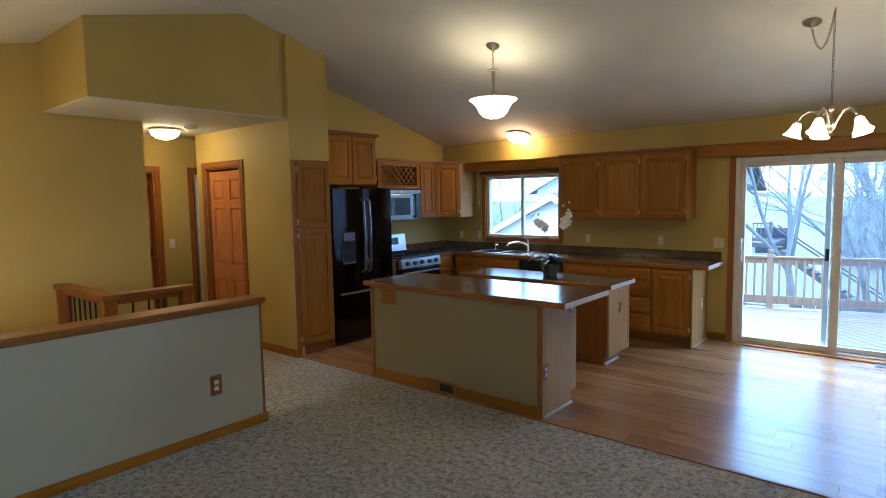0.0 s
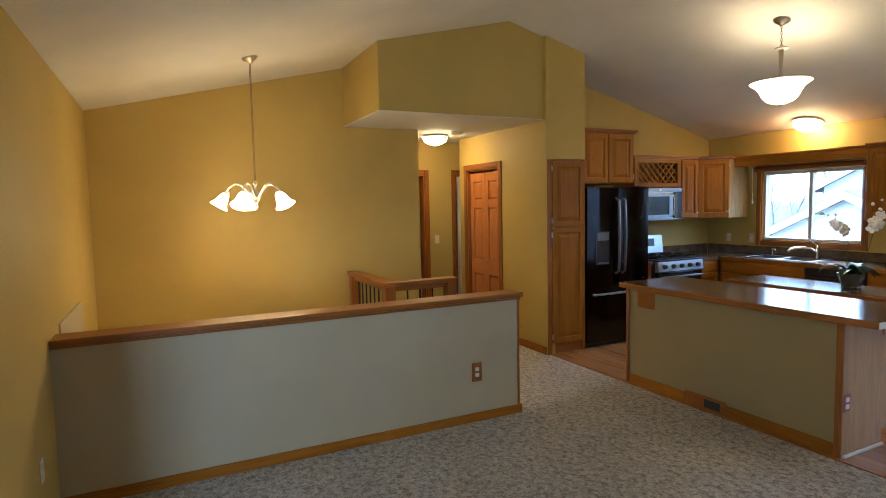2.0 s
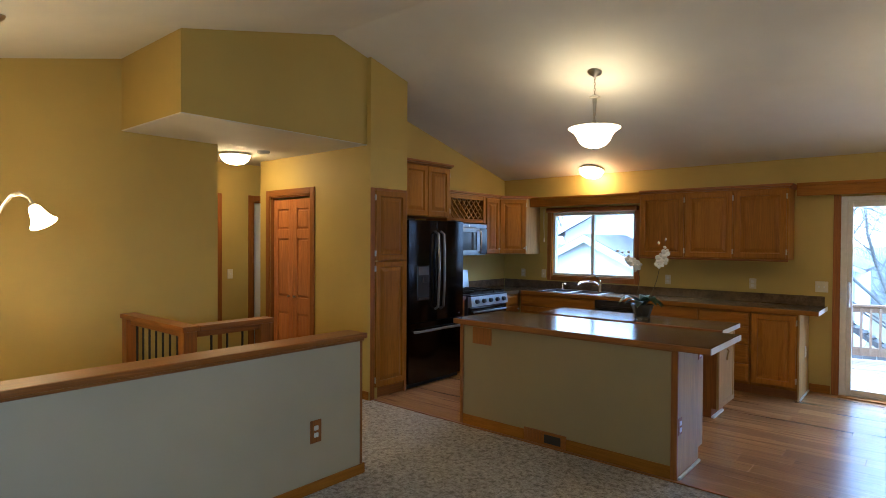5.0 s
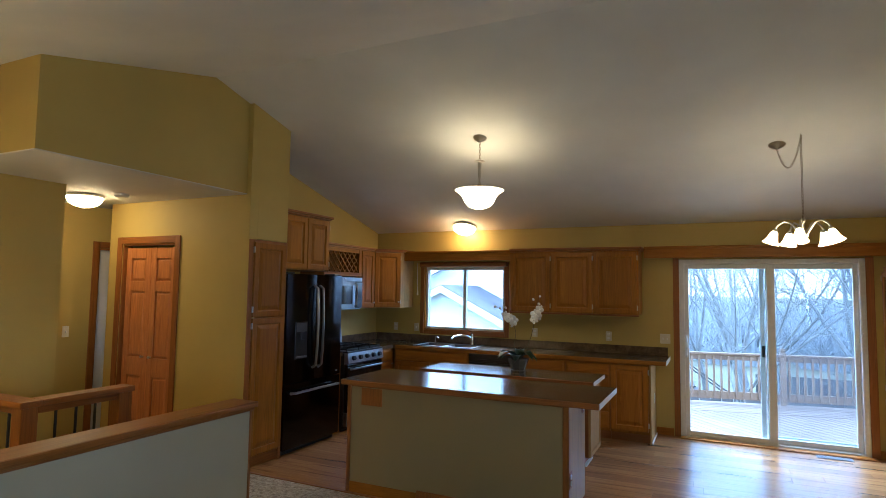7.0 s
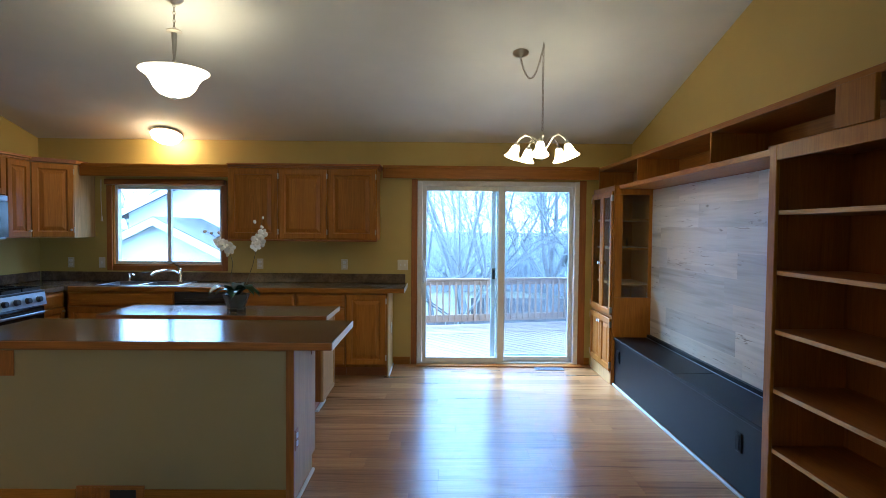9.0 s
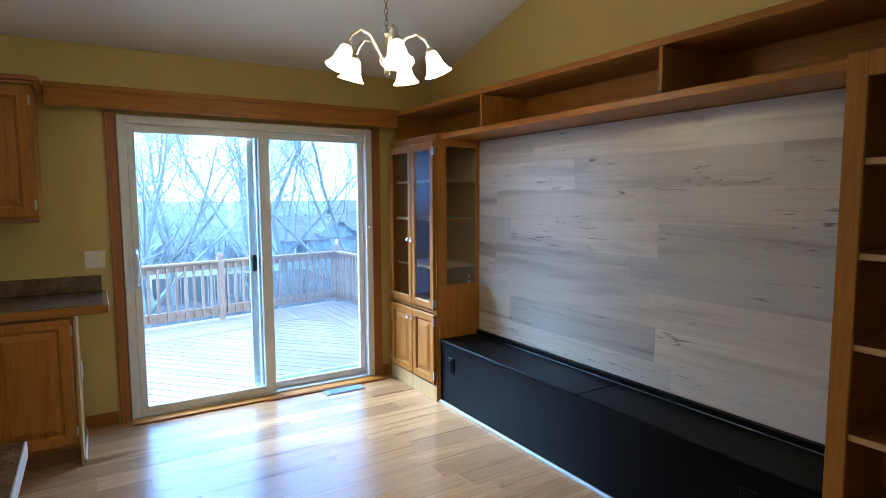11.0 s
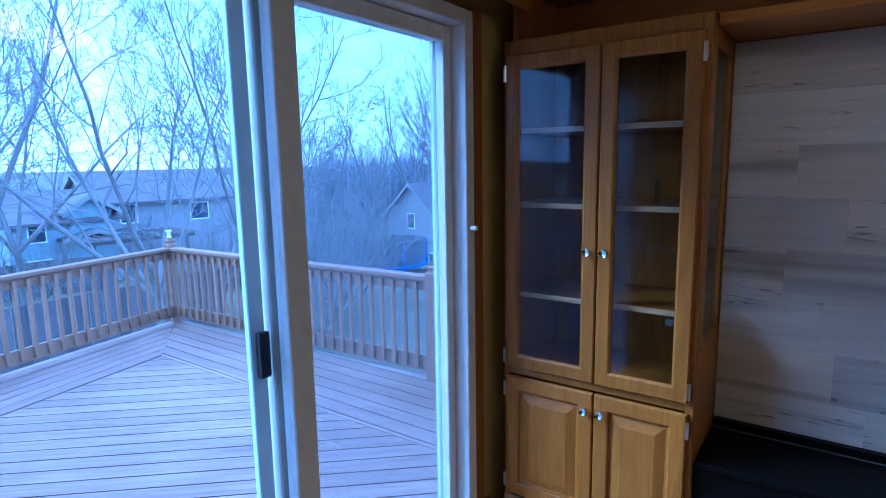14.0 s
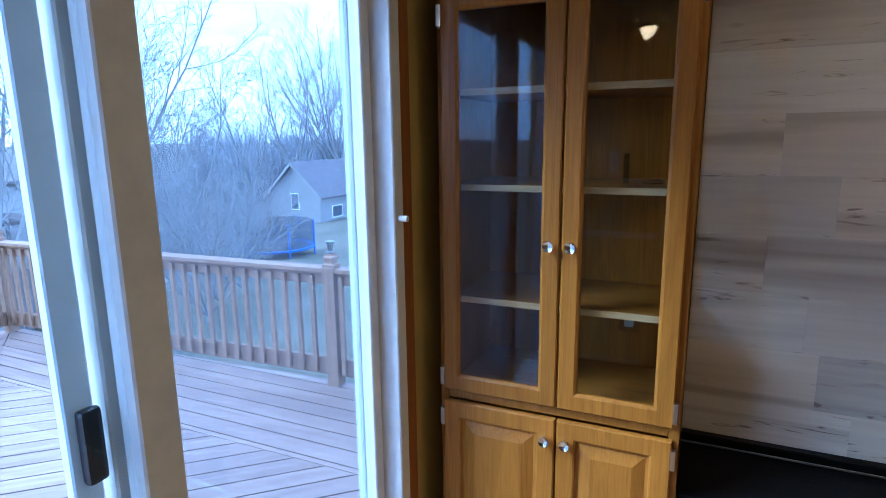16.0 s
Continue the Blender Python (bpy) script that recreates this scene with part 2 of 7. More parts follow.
def add_lathe(bm, profile, steps=24, m=None):
    """Turns (radius, height) pairs round z."""
    rings = []
    for r, z in profile:
        rings.append([bm.verts.new((r * math.cos(2 * math.pi * i / steps), r * math.sin(2 * math.pi * i / steps), z)) for i in range(steps)] if r > 1e-5 else [bm.verts.new((0, 0, z))])
    for a, b in zip(rings, rings[1:]):
        for i in range(steps):
            j = (i + 1) % steps
            if len(a) == 1 and len(b) > 1:
                bm.faces.new((a[0], b[j], b[i]))
            elif len(b) == 1 and len(a) > 1:
                bm.faces.new((a[i], a[j], b[0]))
            elif len(a) > 1:
                bm.faces.new((a[i], a[j], b[j], b[i]))
    if m is not None:
        bmesh.ops.transform(bm, matrix=m, verts=[v for r in rings for v in r])
    bmesh.ops.recalc_face_normals(bm, faces=bm.faces)
    return bm


def add_tube(bm, pts, radius, steps=8, ends=None):
    """A round bar along points; ends gives the radius at the far end."""
    pts = [Vector(q) for q in pts]
    ends = radius if ends is None else ends
    rings, side = [], None
    for i, q in enumerate(pts):
        way = (pts[min(i + 1, len(pts) - 1)] - pts[max(i - 1, 0)]).normalized()
        if side is None:
            side = way.orthogonal().normalized()
        side = (side - way * side.dot(way)).normalized()
        up = way.cross(side)
        r = radius + (ends - radius) * i / max(1, len(pts) - 1)
        rings.append([bm.verts.new(q + (side * math.cos(2 * math.pi * k / steps) + up * math.sin(2 * math.pi * k / steps)) * r) for k in range(steps)])
    for a, b in zip(rings, rings[1:]):
        for k in range(steps):
            bm.faces.new((a[k], a[(k + 1) % steps], b[(k + 1) % steps], b[k]))
    bm.faces.new(rings[0][::-1])
    bm.faces.new(rings[-1])
    return bm


def tube(name, pts, radius, mat, parent=None, label="", steps=8, ends=None):
    return part(name, add_tube(bmesh.new(), pts, radius, steps, ends), mat, parent, label, True)


def lathe(name, profile, mat, parent=None, label="", m=None, steps=28):
    return part(name, add_lathe(bmesh.new(), profile, steps, m), mat, parent, label, True)


def wall_with_holes(name, axis, face, thick, lo, hi, z0, z1, holes, mat, label):
    """A wall along x (axis 0) or y (axis 1) whose face lies at face and whose body reaches face + thick; holes are (lo, hi, bottom, top)."""
    bm = bmesh.new()

    def slab(a, b, c, d):
        if b - a < 1e-4 or d - c < 1e-4:
            return
        f0, f1 = min(face, face + thick), max(face, face + thick)
        add_box(bm, *((a, b, f0, f1, c, d) if axis == 0 else (f0, f1, a, b, c, d)))
    at = lo
    for h0, h1, hb, ht in sorted(holes):
        slab(at, h0, z0, z1)
        slab(h0, h1, z0, hb)
        slab(h0, h1, ht, z1)
        at = h1
    slab(at, hi, z0, z1)
    ob = part(name, bm, mat)
    return tagged(ob, label, "wall", kind="structure")


# ---- the shell ----
NY, EX, WX, SY, KX = 6.98, 0.94, -6.04, -0.58, -5.593
RIDGE_Y, RIDGE_Z, EAVE_N, SLOPE_S = 3.23, 3.455, 2.47, 0.24


def ceil_z(y):
    if y > RIDGE_Y:
        return RIDGE_Z - (RIDGE_Z - EAVE_N) * (y - RIDGE_Y) / (NY - RIDGE_Y)
    return RIDGE_Z - SLOPE_S * (RIDGE_Y - y)


def gable(name, x0, x1, y0, y1, z0, label, mat=None):
    """A wall piece between two x planes from z0 up to the vault."""
    ys = [y0] + ([RIDGE_Y] if y0 < RIDGE_Y < y1 else []) + [y1]
    pts = [(x0, y0, z0), (x0, y1, z0)] + [(x0, y, ceil_z(y)) for y in reversed(ys)]
    ob = part(name, add_prism(bmesh.new(), pts, (x1 - x0, 0, 0)), mat or wall_paint)
    return tagged(ob, label, "wall", kind="structure")


WIN = (-4.79, -3.585, 1.085, 1.965)
SLD = (-1.43, 0.365, 0.0, 2.045)
wall_with_holes("wall_north", 0, NY, 0.16, -5.75, 1.1, -0.4, 2.56, [WIN, SLD], wall_paint, "tan painted wall with a window and a sliding door")
wall_with_holes("wall_east_low", 1, EX, 0.16, -2.36, NY, 0.0, 2.0, [(-2.1, -1.15, 0.85, 2.0)], wall_paint, "tan painted wall behind the shelves")
gable("wall_east", EX, EX + 0.16, -2.2, NY, 2.0, "tan painted gable wall above the shelves")
gable("wall_stair", WX - 0.12, WX, SY, 2.69, -2.7, "tan painted wall of the stairwell")
gable("wall_kitchen", KX - 0.12, KX, 4.15, NY, 0.0, "tan painted kitchen wall")
gable("wall_soffit", WX, -4.93, 1.82, 3.64, 2.505, "tan painted soffit box above the hall")
gable("wall_column", -5.7, -4.88, 3.64, 4.15, 2.497, "tan painted wall above the pantry cabinet")
tagged(box("wall_pantry_head", (-5.7, -4.88, 3.741, 4.15, 2.09, 2.4965), wall_paint, None, 0), "tan painted wall above the pantry cabinet", "wall", kind="structure")
wall_with_holes("wall_south", 0, SY, -0.15, -6.16, -2.0, -2.7, 2.56, [], wall_paint, "tan painted stairwell wall")
wall_with_holes("wall_front", 0, -2.2, -0.15, -2.0, 1.1, 0.0, 2.4, [], wall_paint, "tan painted living room wall")
# added out of view; its corner keeps window light off the half wall's end
wall_with_holes("wall_return", 1, -2.0, -0.15, -2.2, SY - 0.15, 0.0, 2.56, [], wall_paint, "tan painted wall return added out of view")
wall_with_holes("wall_closet", 0, 3.64, 0.1, -6.82, -4.88, 0.0, 2.4965, [(-6.61, -5.825, 0.0, 2.07)], wall_paint, "tan painted closet wall beside the hall")
wall_with_holes("wall_closet_back", 0, 4.13, 0.02, -6.82, -5.6, 0.0, 2.5, [], wall_paint, "tan painted closet back")
wall_with_holes("wall_closet_side", 1, -6.82, 0.1, 3.74, 5.2, 0.0, 2.5, [], wall_paint, "tan painted closet side wall")
wall_with_holes("wall_hall", 1, -7.2, -0.12, 1.9, 5.2, 0.0, 2.5, [(2.5, 3.28, 0.0, 2.05), (3.77, 4.5, 0.0, 2.05)], wall_paint, "tan painted hall wall with two doorways")
wall_with_holes("wall_hall_end", 0, 5.2, 0.1, -8.6, -6.7, 0.0, 2.5, [], wall_paint, "tan painted hall end wall")
wall_with_holes("wall_hall_south", 0, 1.9, -0.1, -8.6, -6.16, 0.0, 2.5, [], wall_paint, "tan painted hall end wall")
wall_with_holes("wall_bedroom", 1, -8.5, -0.1, 1.9, 5.2, 0.0, 2.5, [], white_paint, "pale wall of a side room")
wall_with_holes("wall_landing", 0, 1.83, 0.08, WX, -4.93, -2.7, -0.25, [], wall_paint, "tan painted wall under the landing")

bm = bmesh.new()
add_prism(bm, [(-6.2, NY + 0.16, ceil_z(NY + 0.16)), (-6.2, RIDGE_Y, RIDGE_Z), (-6.2, -2.4, ceil_z(-2.4)), (-6.2, -2.4, ceil_z(-2.4) + 0.12), (-6.2, RIDGE_Y, RIDGE_Z + 0.12), (-6.2, NY + 0.16, ceil_z(NY + 0.16) + 0.12)], (7.3, 0, 0))
tagged(part("ceiling", bm, white_paint), "white textured vaulted ceiling", "ceiling", kind="structure")
bm = bmesh.new()
add_box(bm, -8.6, -4.93, 1.82, 3.64, 2.497, 2.504)
add_box(bm, -8.6, -5.7, 3.64, 5.2, 2.497, 2.504)
tagged(part("ceiling_hall", bm, white_paint), "white flat hall ceiling under the soffit", "ceiling", kind="structure")

bm = bmesh.new()
for d in ((-3.88, EX, -2.2, 3.69), (-4.93, -3.88, 2.5, 3.69), (WX, -4.93, 1.83, 3.69), (-8.6, WX, 1.9, 5.2)):
    add_box(bm, *d, -0.25, 0.0)
tagged(part("floor_carpet", bm, carpet), "beige speckled frieze carpet", "carpet", kind="structure")
subfloor = box("floor_kitchen", (-5.7, EX, 3.69, NY, -0.25, -0.012), trim_x, None, 0)
tagged(subfloor, "honey brown oak laminate plank floor", "floor", kind="structure")
tagged(box("floor_lower", (WX, -3.88, SY, 2.5, -2.75, -2.7), carpet, None, 0), "carpeted lower level floor", "floor", kind="structure")

# ---- half wall, stairs and railing ----
def half_wall():
    bm = add_box(bmesh.new(), -3.78, -3.63, SY, 2.42, 0.0, 0.912)
    add_box(bm, -3.96, -3.86, SY, 2.5, -2.7, -0.02)
    w = tagged(part("wall_half", bm, greige_paint), "greige painted half wall beside the stairs", "half wall", kind="structure")
    part("cap", add_box(bmesh.new(), -3.805, -3.602, SY + 0.002, 2.465, 0.912, 0.948, 0.010), trim_y, w, "stained oak cap board")
    part("moulding", add_box(bmesh.new(), -3.629, -3.618, SY + 0.002, 2.45, 0.895, 0.9115, 0.003), trim_y, w)
    part("end_board", add_box(bmesh.new(), -3.785, -3.625, 2.421, 2.44, 0.0, 0.911, 0.003), trim_v, w, "stained oak end board")
    part("baseboard", add_box(bmesh.new(), -3.629, -3.615, SY + 0.002, 2.455, 0.0, 0.068, 0.004), oak_y, w)
    part("end_baseboard", add_box(bmesh.new(), -3.82, -3.615, 2.441, 2.456, 0.0, 0.068, 0.004), oak_x, w)
    return w


half_wall()
tagged(box("wall_stair_foot", (-4.95, -3.962, SY + 0.001, SY + 0.012, -2.7, 0.975), greige_paint, None, 0.002), "greige painted lower wall facing the stairs", "wall", kind="structure")


def stairs():
    bm = bmesh.new()
    for i in range(7):
        add_box(bm, -4.93, -3.965, 2.5 - 0.26 * (i + 1), 2.5 - 0.26 * i, -2.7, -0.18 * (i + 1), 0.01)
    add_box(bm, WX, -3.965, SY, 2.5 - 0.26 * 7, -2.7, -1.32)
    return tagged(part("stairs", bm, carpet), "carpeted stairs going down to the entry", "stairs", kind="structure")


stairs()


def stair_rail():
    r = thing("stair_railing", "stained oak railing with thin black balusters around the stairwell", "railing", (-4.95, 1.87, 0))
    part("top_rail", add_box(bmesh.new(), WX + 0.003, -4.86, 1.80, 1.93, 0.885, 0.925, 0.006), trim_x, r)
    part("apron", add_box(bmesh.new(), WX + 0.003, -5.0, 1.845, 1.885, 0.835, 0.884, 0.003), trim_x, r)
    part("top_rail", add_box(bmesh.new(), -4.99, -4.86, 1.931, 2.56, 0.885, 0.925, 0.006), trim_y, r)
    part("apron", add_box(bmesh.new(), -4.945, -4.905, 1.93, 2.46, 0.835, 0.884, 0.003), trim_y, r)
    part("bottom_rail", add_box(bmesh.new(), WX + 0.003, -5.0, 1.845, 1.885, 0.06, 0.10, 0.003), trim_x, r)
    part("bottom_rail", add_box(bmesh.new(), -4.945, -4.905, 1.93, 2.46, 0.06, 0.10, 0.003), trim_y, r)
    for x, y in ((-5.98, 1.865), (-4.925, 1.865), (-4.925, 2.50)):
        part("newel_post", add_box(bmesh.new(), x - 0.05, x + 0.05, y - 0.05, y + 0.05, 0.0, 0.884, 0.006), trim_v, r)
    for i in range(7):
        x = -5.84 + i * 0.125
        part("baluster", add_box(bmesh.new(), x - 0.007, x + 0.007, 1.858, 1.872, 0.10, 0.835, 0.002), iron, r, "thin black iron baluster")
    for i in range(3):
        y = 2.05 + i * 0.13
        part("baluster", add_box(bmesh.new(), -4.932, -4.918, y - 0.007, y + 0.007, 0.10, 0.835, 0.002), iron, r, "thin black iron baluster")


stair_rail()


def boards(name, items, mat_for, label):
    """Straight trim pieces of the setting, one object a run."""
    for d in items:
        b = box(name, d, mat_for(d), None, 0.004)
        tagged(b, label, "baseboard", kind="structure")


def along(d):
    return oak_x if d[1] - d[0] > d[3] - d[2] else oak_y


boards("baseboard", [(-6.82, -6.685, 3.626, 3.638, 0, 0.085), (-5.75, -4.89, 3.626, 3.638, 0, 0.085), (WX + 0.001, WX + 0.014, 1.93, 2.69, 0, 0.085),
                     (-1.69, -1.505, 6.965, 6.978, 0, 0.085), (0.44, 0.50, 6.965, 6.978, 0, 0.085), (-7.198, -7.185, 3.36, 3.69, 0, 0.085),
                     (EX - 0.014, EX - 0.002, -2.2, 1.9, 0, 0.085)], along, "stained oak baseboard")
tagged(box("trim", (-3.8, EX, 3.672, 3.70, -0.001, 0.008), trim_x, None, 0.003), "oak strip between carpet and plank floor", "threshold", kind="structure")
tagged(box("trim", (-4.88, -3.8, 3.672, 3.70, -0.001, 0.008), trim_x, None, 0.003), "oak strip between carpet and plank floor", "threshold", kind="structure")


# ---- doors of the hall ----
def frame_matrix(origin, right, out):
    r, o = Vector(right).normalized(), Vector(out).normalized()
    m = Matrix((r, o, Vector((0, 0, 1)))).transposed().to_4x4()
    m.translation = Vector(origin)
    return m


def add_panel(bm, m, u0, u1, v0, v1, w, rise=0.008, slope=0.03):
    """A raised field with sloping shoulders on the plane w."""
    a = [(u0, w, v0), (u1, w, v0), (u1, w, v1), (u0, w, v1)]
    b = [(u0 + slope, w + rise, v0 + slope), (u1 - slope, w + rise, v0 + slope), (u1 - slope, w + rise, v1 - slope), (u0 + slope, w + rise, v1 - slope)]
    va, vb = [bm.verts.new(m @ Vector(q)) for q in a], [bm.verts.new(m @ Vector(q)) for q in b]
    bm.faces.new(vb)
    for i in range(4):
        bm.faces.new((va[i], va[(i + 1) % 4], vb[(i + 1) % 4], vb[i]))
    return bm


def six_panel_leaf(parent, m, u0, u1, v0, v1, columns=2, knob=None):
    """Moulded door leaf: stiles, rails and raised fields."""
    bm = bmesh.new()
    h = v1 - v0
    add_box(bm, u0, u1, -0.03, -0.020, v0, v1, 0, m)
    st = 0.075 if columns == 1 else 0.1
    cols = [(u0 + st, u1 - st)] if columns == 1 else [(u0 + st, (u0 + u1) / 2 - st / 2), ((u0 + u1) / 2 + st / 2, u1 - st)]
    rows = [(v0 + 0.20, v0 + h * 0.36), (v0 + h * 0.45, v0 + h * 0.78), (v0 + h * 0.83, v1 - 0.11)]
    xs = [u0] + [q for c in cols for q in c] + [u1]
    zs = [v0] + [q for c in rows for q in c] + [v1]
    for i in range(0, len(xs) - 1, 2):
        add_box(bm, xs[i], xs[i + 1], -0.021, 0.0, v0, v1, 0.003, m)
    for j in range(0, len(zs) - 1, 2):
        for c in cols:
            add_box(bm, c[0], c[1], -0.021, -0.0005, zs[j], zs[j + 1], 0.003, m)
    for c in cols:
        for r in rows:
            add_panel(bm, m, c[0] + 0.008, c[1] - 0.008, r[0] + 0.008, r[1] - 0.008, -0.0199, 0.015, 0.022)
    leaf = part("door_leaf", bm, door_wood, parent)
    if knob:
        km = m @ Matrix.Translation((knob[0], 0, knob[1])) @ Matrix.Rotation(radians(-90), 4, "X")
        lathe("knob", [(0, 0.034), (0.013, 0.03), (0.015, 0.022), (0.006, 0.012), (0.008, 0), (0, 0)], nickel, leaf, "small nickel knob", km, 14)
    return leaf


door_wood = wood("orange_oak_door", (0.56, 0.21, 0.052), (0.38, 0.13, 0.03), 2, 0.4, 0.2, vary=0.08)


def casing(parent, m, u0, u1, v1, wide=0.07, depth=0.1, mat_v=None, mat_h=None):
    mv, mh = mat_v or trim_v, mat_h or trim_x
    part("casing", add_box(bmesh.new(), u0 - wide, u0, 0.001, 0.018, 0, v1 + wide, 0.004, m), mv, parent)
    part("casing", add_box(bmesh.new(), u1, u1 + wide, 0.001, 0.018, 0, v1 + wide, 0.004, m), mv, parent)
    part("casing", add_box(bmesh.new(), u0, u1, 0.001, 0.018, v1, v1 + wide, 0.004, m), mh, parent)
    part("jamb", add_box(bmesh.new(), u0 + 0.001, u0 + 0.018, -depth, 0.0, 0, v1, 0.002, m), mv, parent)
    part("jamb", add_box(bmesh.new(), u1 - 0.018, u1 - 0.001, -depth, 0.0, 0, v1, 0.002, m), mv, parent)
    part("jamb", add_box(bmesh.new(), u0 + 0.018, u1 - 0.018, -depth, 0.0, v1 - 0.018, v1 - 0.001, 0.002, m), mh, parent)


def bifold():
    d = thing("bifold_door", "closed orange oak six-panel bifold closet door", "closet door", (-6.2, 3.64, 0), kind="structure")
    d.name = "door_1"
    m = frame_matrix((0, 3.64, 0), (1, 0, 0), (0, -1, 0))
    casing(d, m, -6.61, -5.825, 2.07)
    inner = m @ Matrix.Translation((0, -0.035, 0))
    mid = (-6.61 - 5.825) / 2
    six_panel_leaf(d, inner, -6.588, mid - 0.002, 0.012, 2.03, 1, (mid - 0.055, 0.93))
    six_panel_leaf(d, inner, mid + 0.002, -5.847, 0.012, 2.03, 1, (mid + 0.055, 0.93))


bifold()


def hall_doors():
    m = frame_matrix((-7.2, 0, 0), (0, 1, 0), (1, 0, 0))
    for name, a, b, lab in (("door_2", 2.5, 3.28, "open oak door in a stained casing off the hall"), ("door_3", 3.77, 4.5, "closed white door in a stained casing off the hall")):
        d = thing(name, lab, "door", (-7.2, (a + b) / 2, 0), kind="structure")
        casing(d, m, a, b, 2.05, 0.07, 0.12, trim_v, trim_y)
        if name == "door_2":
            om = frame_matrix((-7.33, b - 0.05, 0), (-1, 0, 0), (0, -1, 0))
            six_panel_leaf(d, om, 0, 0.74, 0.012, 2.02, 2, (0.68, 0.95))
            for z in (0.25, 1.05, 1.8):
                part("hinge", add_box(bmesh.new(), -7.335, -7.31, b - 0.045, b - 0.02, z - 0.045, z + 0.045, 0.002), brass, d, "brass hinge")
        else:
            part("door_leaf", add_box(bmesh.new(), -7.28, -7.245, a + 0.02, b - 0.02, 0.012, 2.03, 0.003), white_paint, d, "white door leaf")


hall_doors()


# ---- kitchen cabinets ----
def add_moulded(bm, m, u0, u1, v0, v1, rings, filled):
    """A moulded leaf: nested rectangles, each (inset, height) apart; filled closes the middle, else the leaf is open."""
    loops = []
    for inset, w in rings:
        loops.append([bm.verts.new(m @ Vector(q)) for q in ((u0 + inset, w, v0 + inset), (u1 - inset, w, v0 + inset), (u1 - inset, w, v1 - inset), (u0 + inset, w, v1 - inset))])
    pairs = list(zip(loops, loops[1:])) + ([] if filled else [(loops[-1], loops[0])])
    for a, b in pairs:
        for i in range(4):
            bm.faces.new((a[i], a[(i + 1) % 4], b[(i + 1) % 4], b[i]))
    if filled:
        bm.faces.new(loops[-1])
        bm.faces.new(loops[0][::-1])
    bmesh.ops.recalc_face_normals(bm, faces=bm.faces)
    return bm


def cab_door(parent, m, u0, u1, v0, v1, pull=None, hinge=0, name="door", mat=None):
    """Raised-panel oak door on the cabinet face (w = 0)."""
    s = min(0.058, (u1 - u0) * 0.22)
    rings = [(0, 0.002), (0, 0.017), (0.004, 0.021), (s - 0.007, 0.021), (s - 0.002, 0.018), (s, 0.009), (s + 0.009, 0.007)]
    if v1 - v0 > 3 * s:
        rings += [(s + 0.014, 0.009), (s + 0.042, 0.0185), (s + 0.045, 0.0195)]
    bm = add_moulded(bmesh.new(), m, u0, u1, v0, v1, rings, True)
    d = part(name, bm, mat or oak_v, parent)
    if pull:
        km = m @ Matrix.Translation((pull[0], 0.021, pull[1])) @ Matrix.Rotation(radians(-90), 4, "X")
        lathe("knob", [(0, 0.026), (0.011, 0.023), (0.013, 0.017), (0.005, 0.009), (0.007, 0), (0, 0)], nickel, d, "small nickel knob", km, 12)
    if hinge:
        u = u0 - 0.004 if hinge < 0 else u1 + 0.004
        for v in (v0 + 0.07, v1 - 0.07):
            part("hinge", add_box(bmesh.new(), u - 0.006, u + 0.006, 0.004, 0.022, v - 0.028, v + 0.028, 0.002, m), nickel, d, "nickel hinge")
    return d


def drawer(parent, m, u0, u1, v0, v1):
    bm = add_box(bmesh.new(), u0, u1, 0.002, 0.016, v0, v1, 0.003, m)
    add_panel(bm, m, u0 + 0.006, u1 - 0.006, v0 + 0.006, v1 - 0.006, 0.0161, 0.005, 0.018)
    return part("drawer_front", bm, oak_x, parent)


def crown(parent, m, u0, u1, v, deep, left=True, right=True):
    """A sloping crown along the cabinet's top edge."""
    bm = bmesh.new()
    add_box(bm, u0 - (0.02 if left else 0), u1 + (0.02 if right else 0), -deep, 0.022, v, v + 0.018, 0.004, m)
    add_box(bm, u0 - (0.04 if left else 0), u1 + (0.04 if right else 0), -deep, 0.042, v + 0.018, v + 0.045, 0.008, m)
    return part("crown", bm, trim_x if abs((m @ Vector((1, 0, 0)) - m.translation).x) > 0.5 else trim_y, parent)


NF = frame_matrix((0, 6.64, 0), (1, 0, 0), (0, -1, 0))
WF = frame_matrix((-5.25, 0, 0), (0, 1, 0), (1, 0, 0))


def body(parent, m, u0, u1, v0, v1, deep, mat=None):
    return part("body", add_box(bmesh.new(), u0, u1, -deep, 0.0, v0, v1, 0.002, m), mat or oak_v, parent)


def upper_north():
    c = thing("wall_cabinet", "three-door golden oak wall cabinet above the counter", "cabinet", (-2.62, NY, 1.39))
    body(c, NF, -3.40, -1.845, 1.39, 2.135, NY - 6.642)
    for a, b, pull in ((-3.39, -2.875, -2.90), (-2.865, -2.365, -2.40), (-2.355, -1.855, -1.89)):
        cab_door(c, NF, a + 0.006, b - 0.006, 1.40, 2.12, None, 1)
    crown(c, NF, -3.40, -1.845, 2.135, NY - 6.642, False, True)
    part("light_rail", add_box(bmesh.new(), -3.40, -1.845, -0.02, 0.0, 1.37, 1.389, 0.003, NF), trim_x, c)


upper_north()


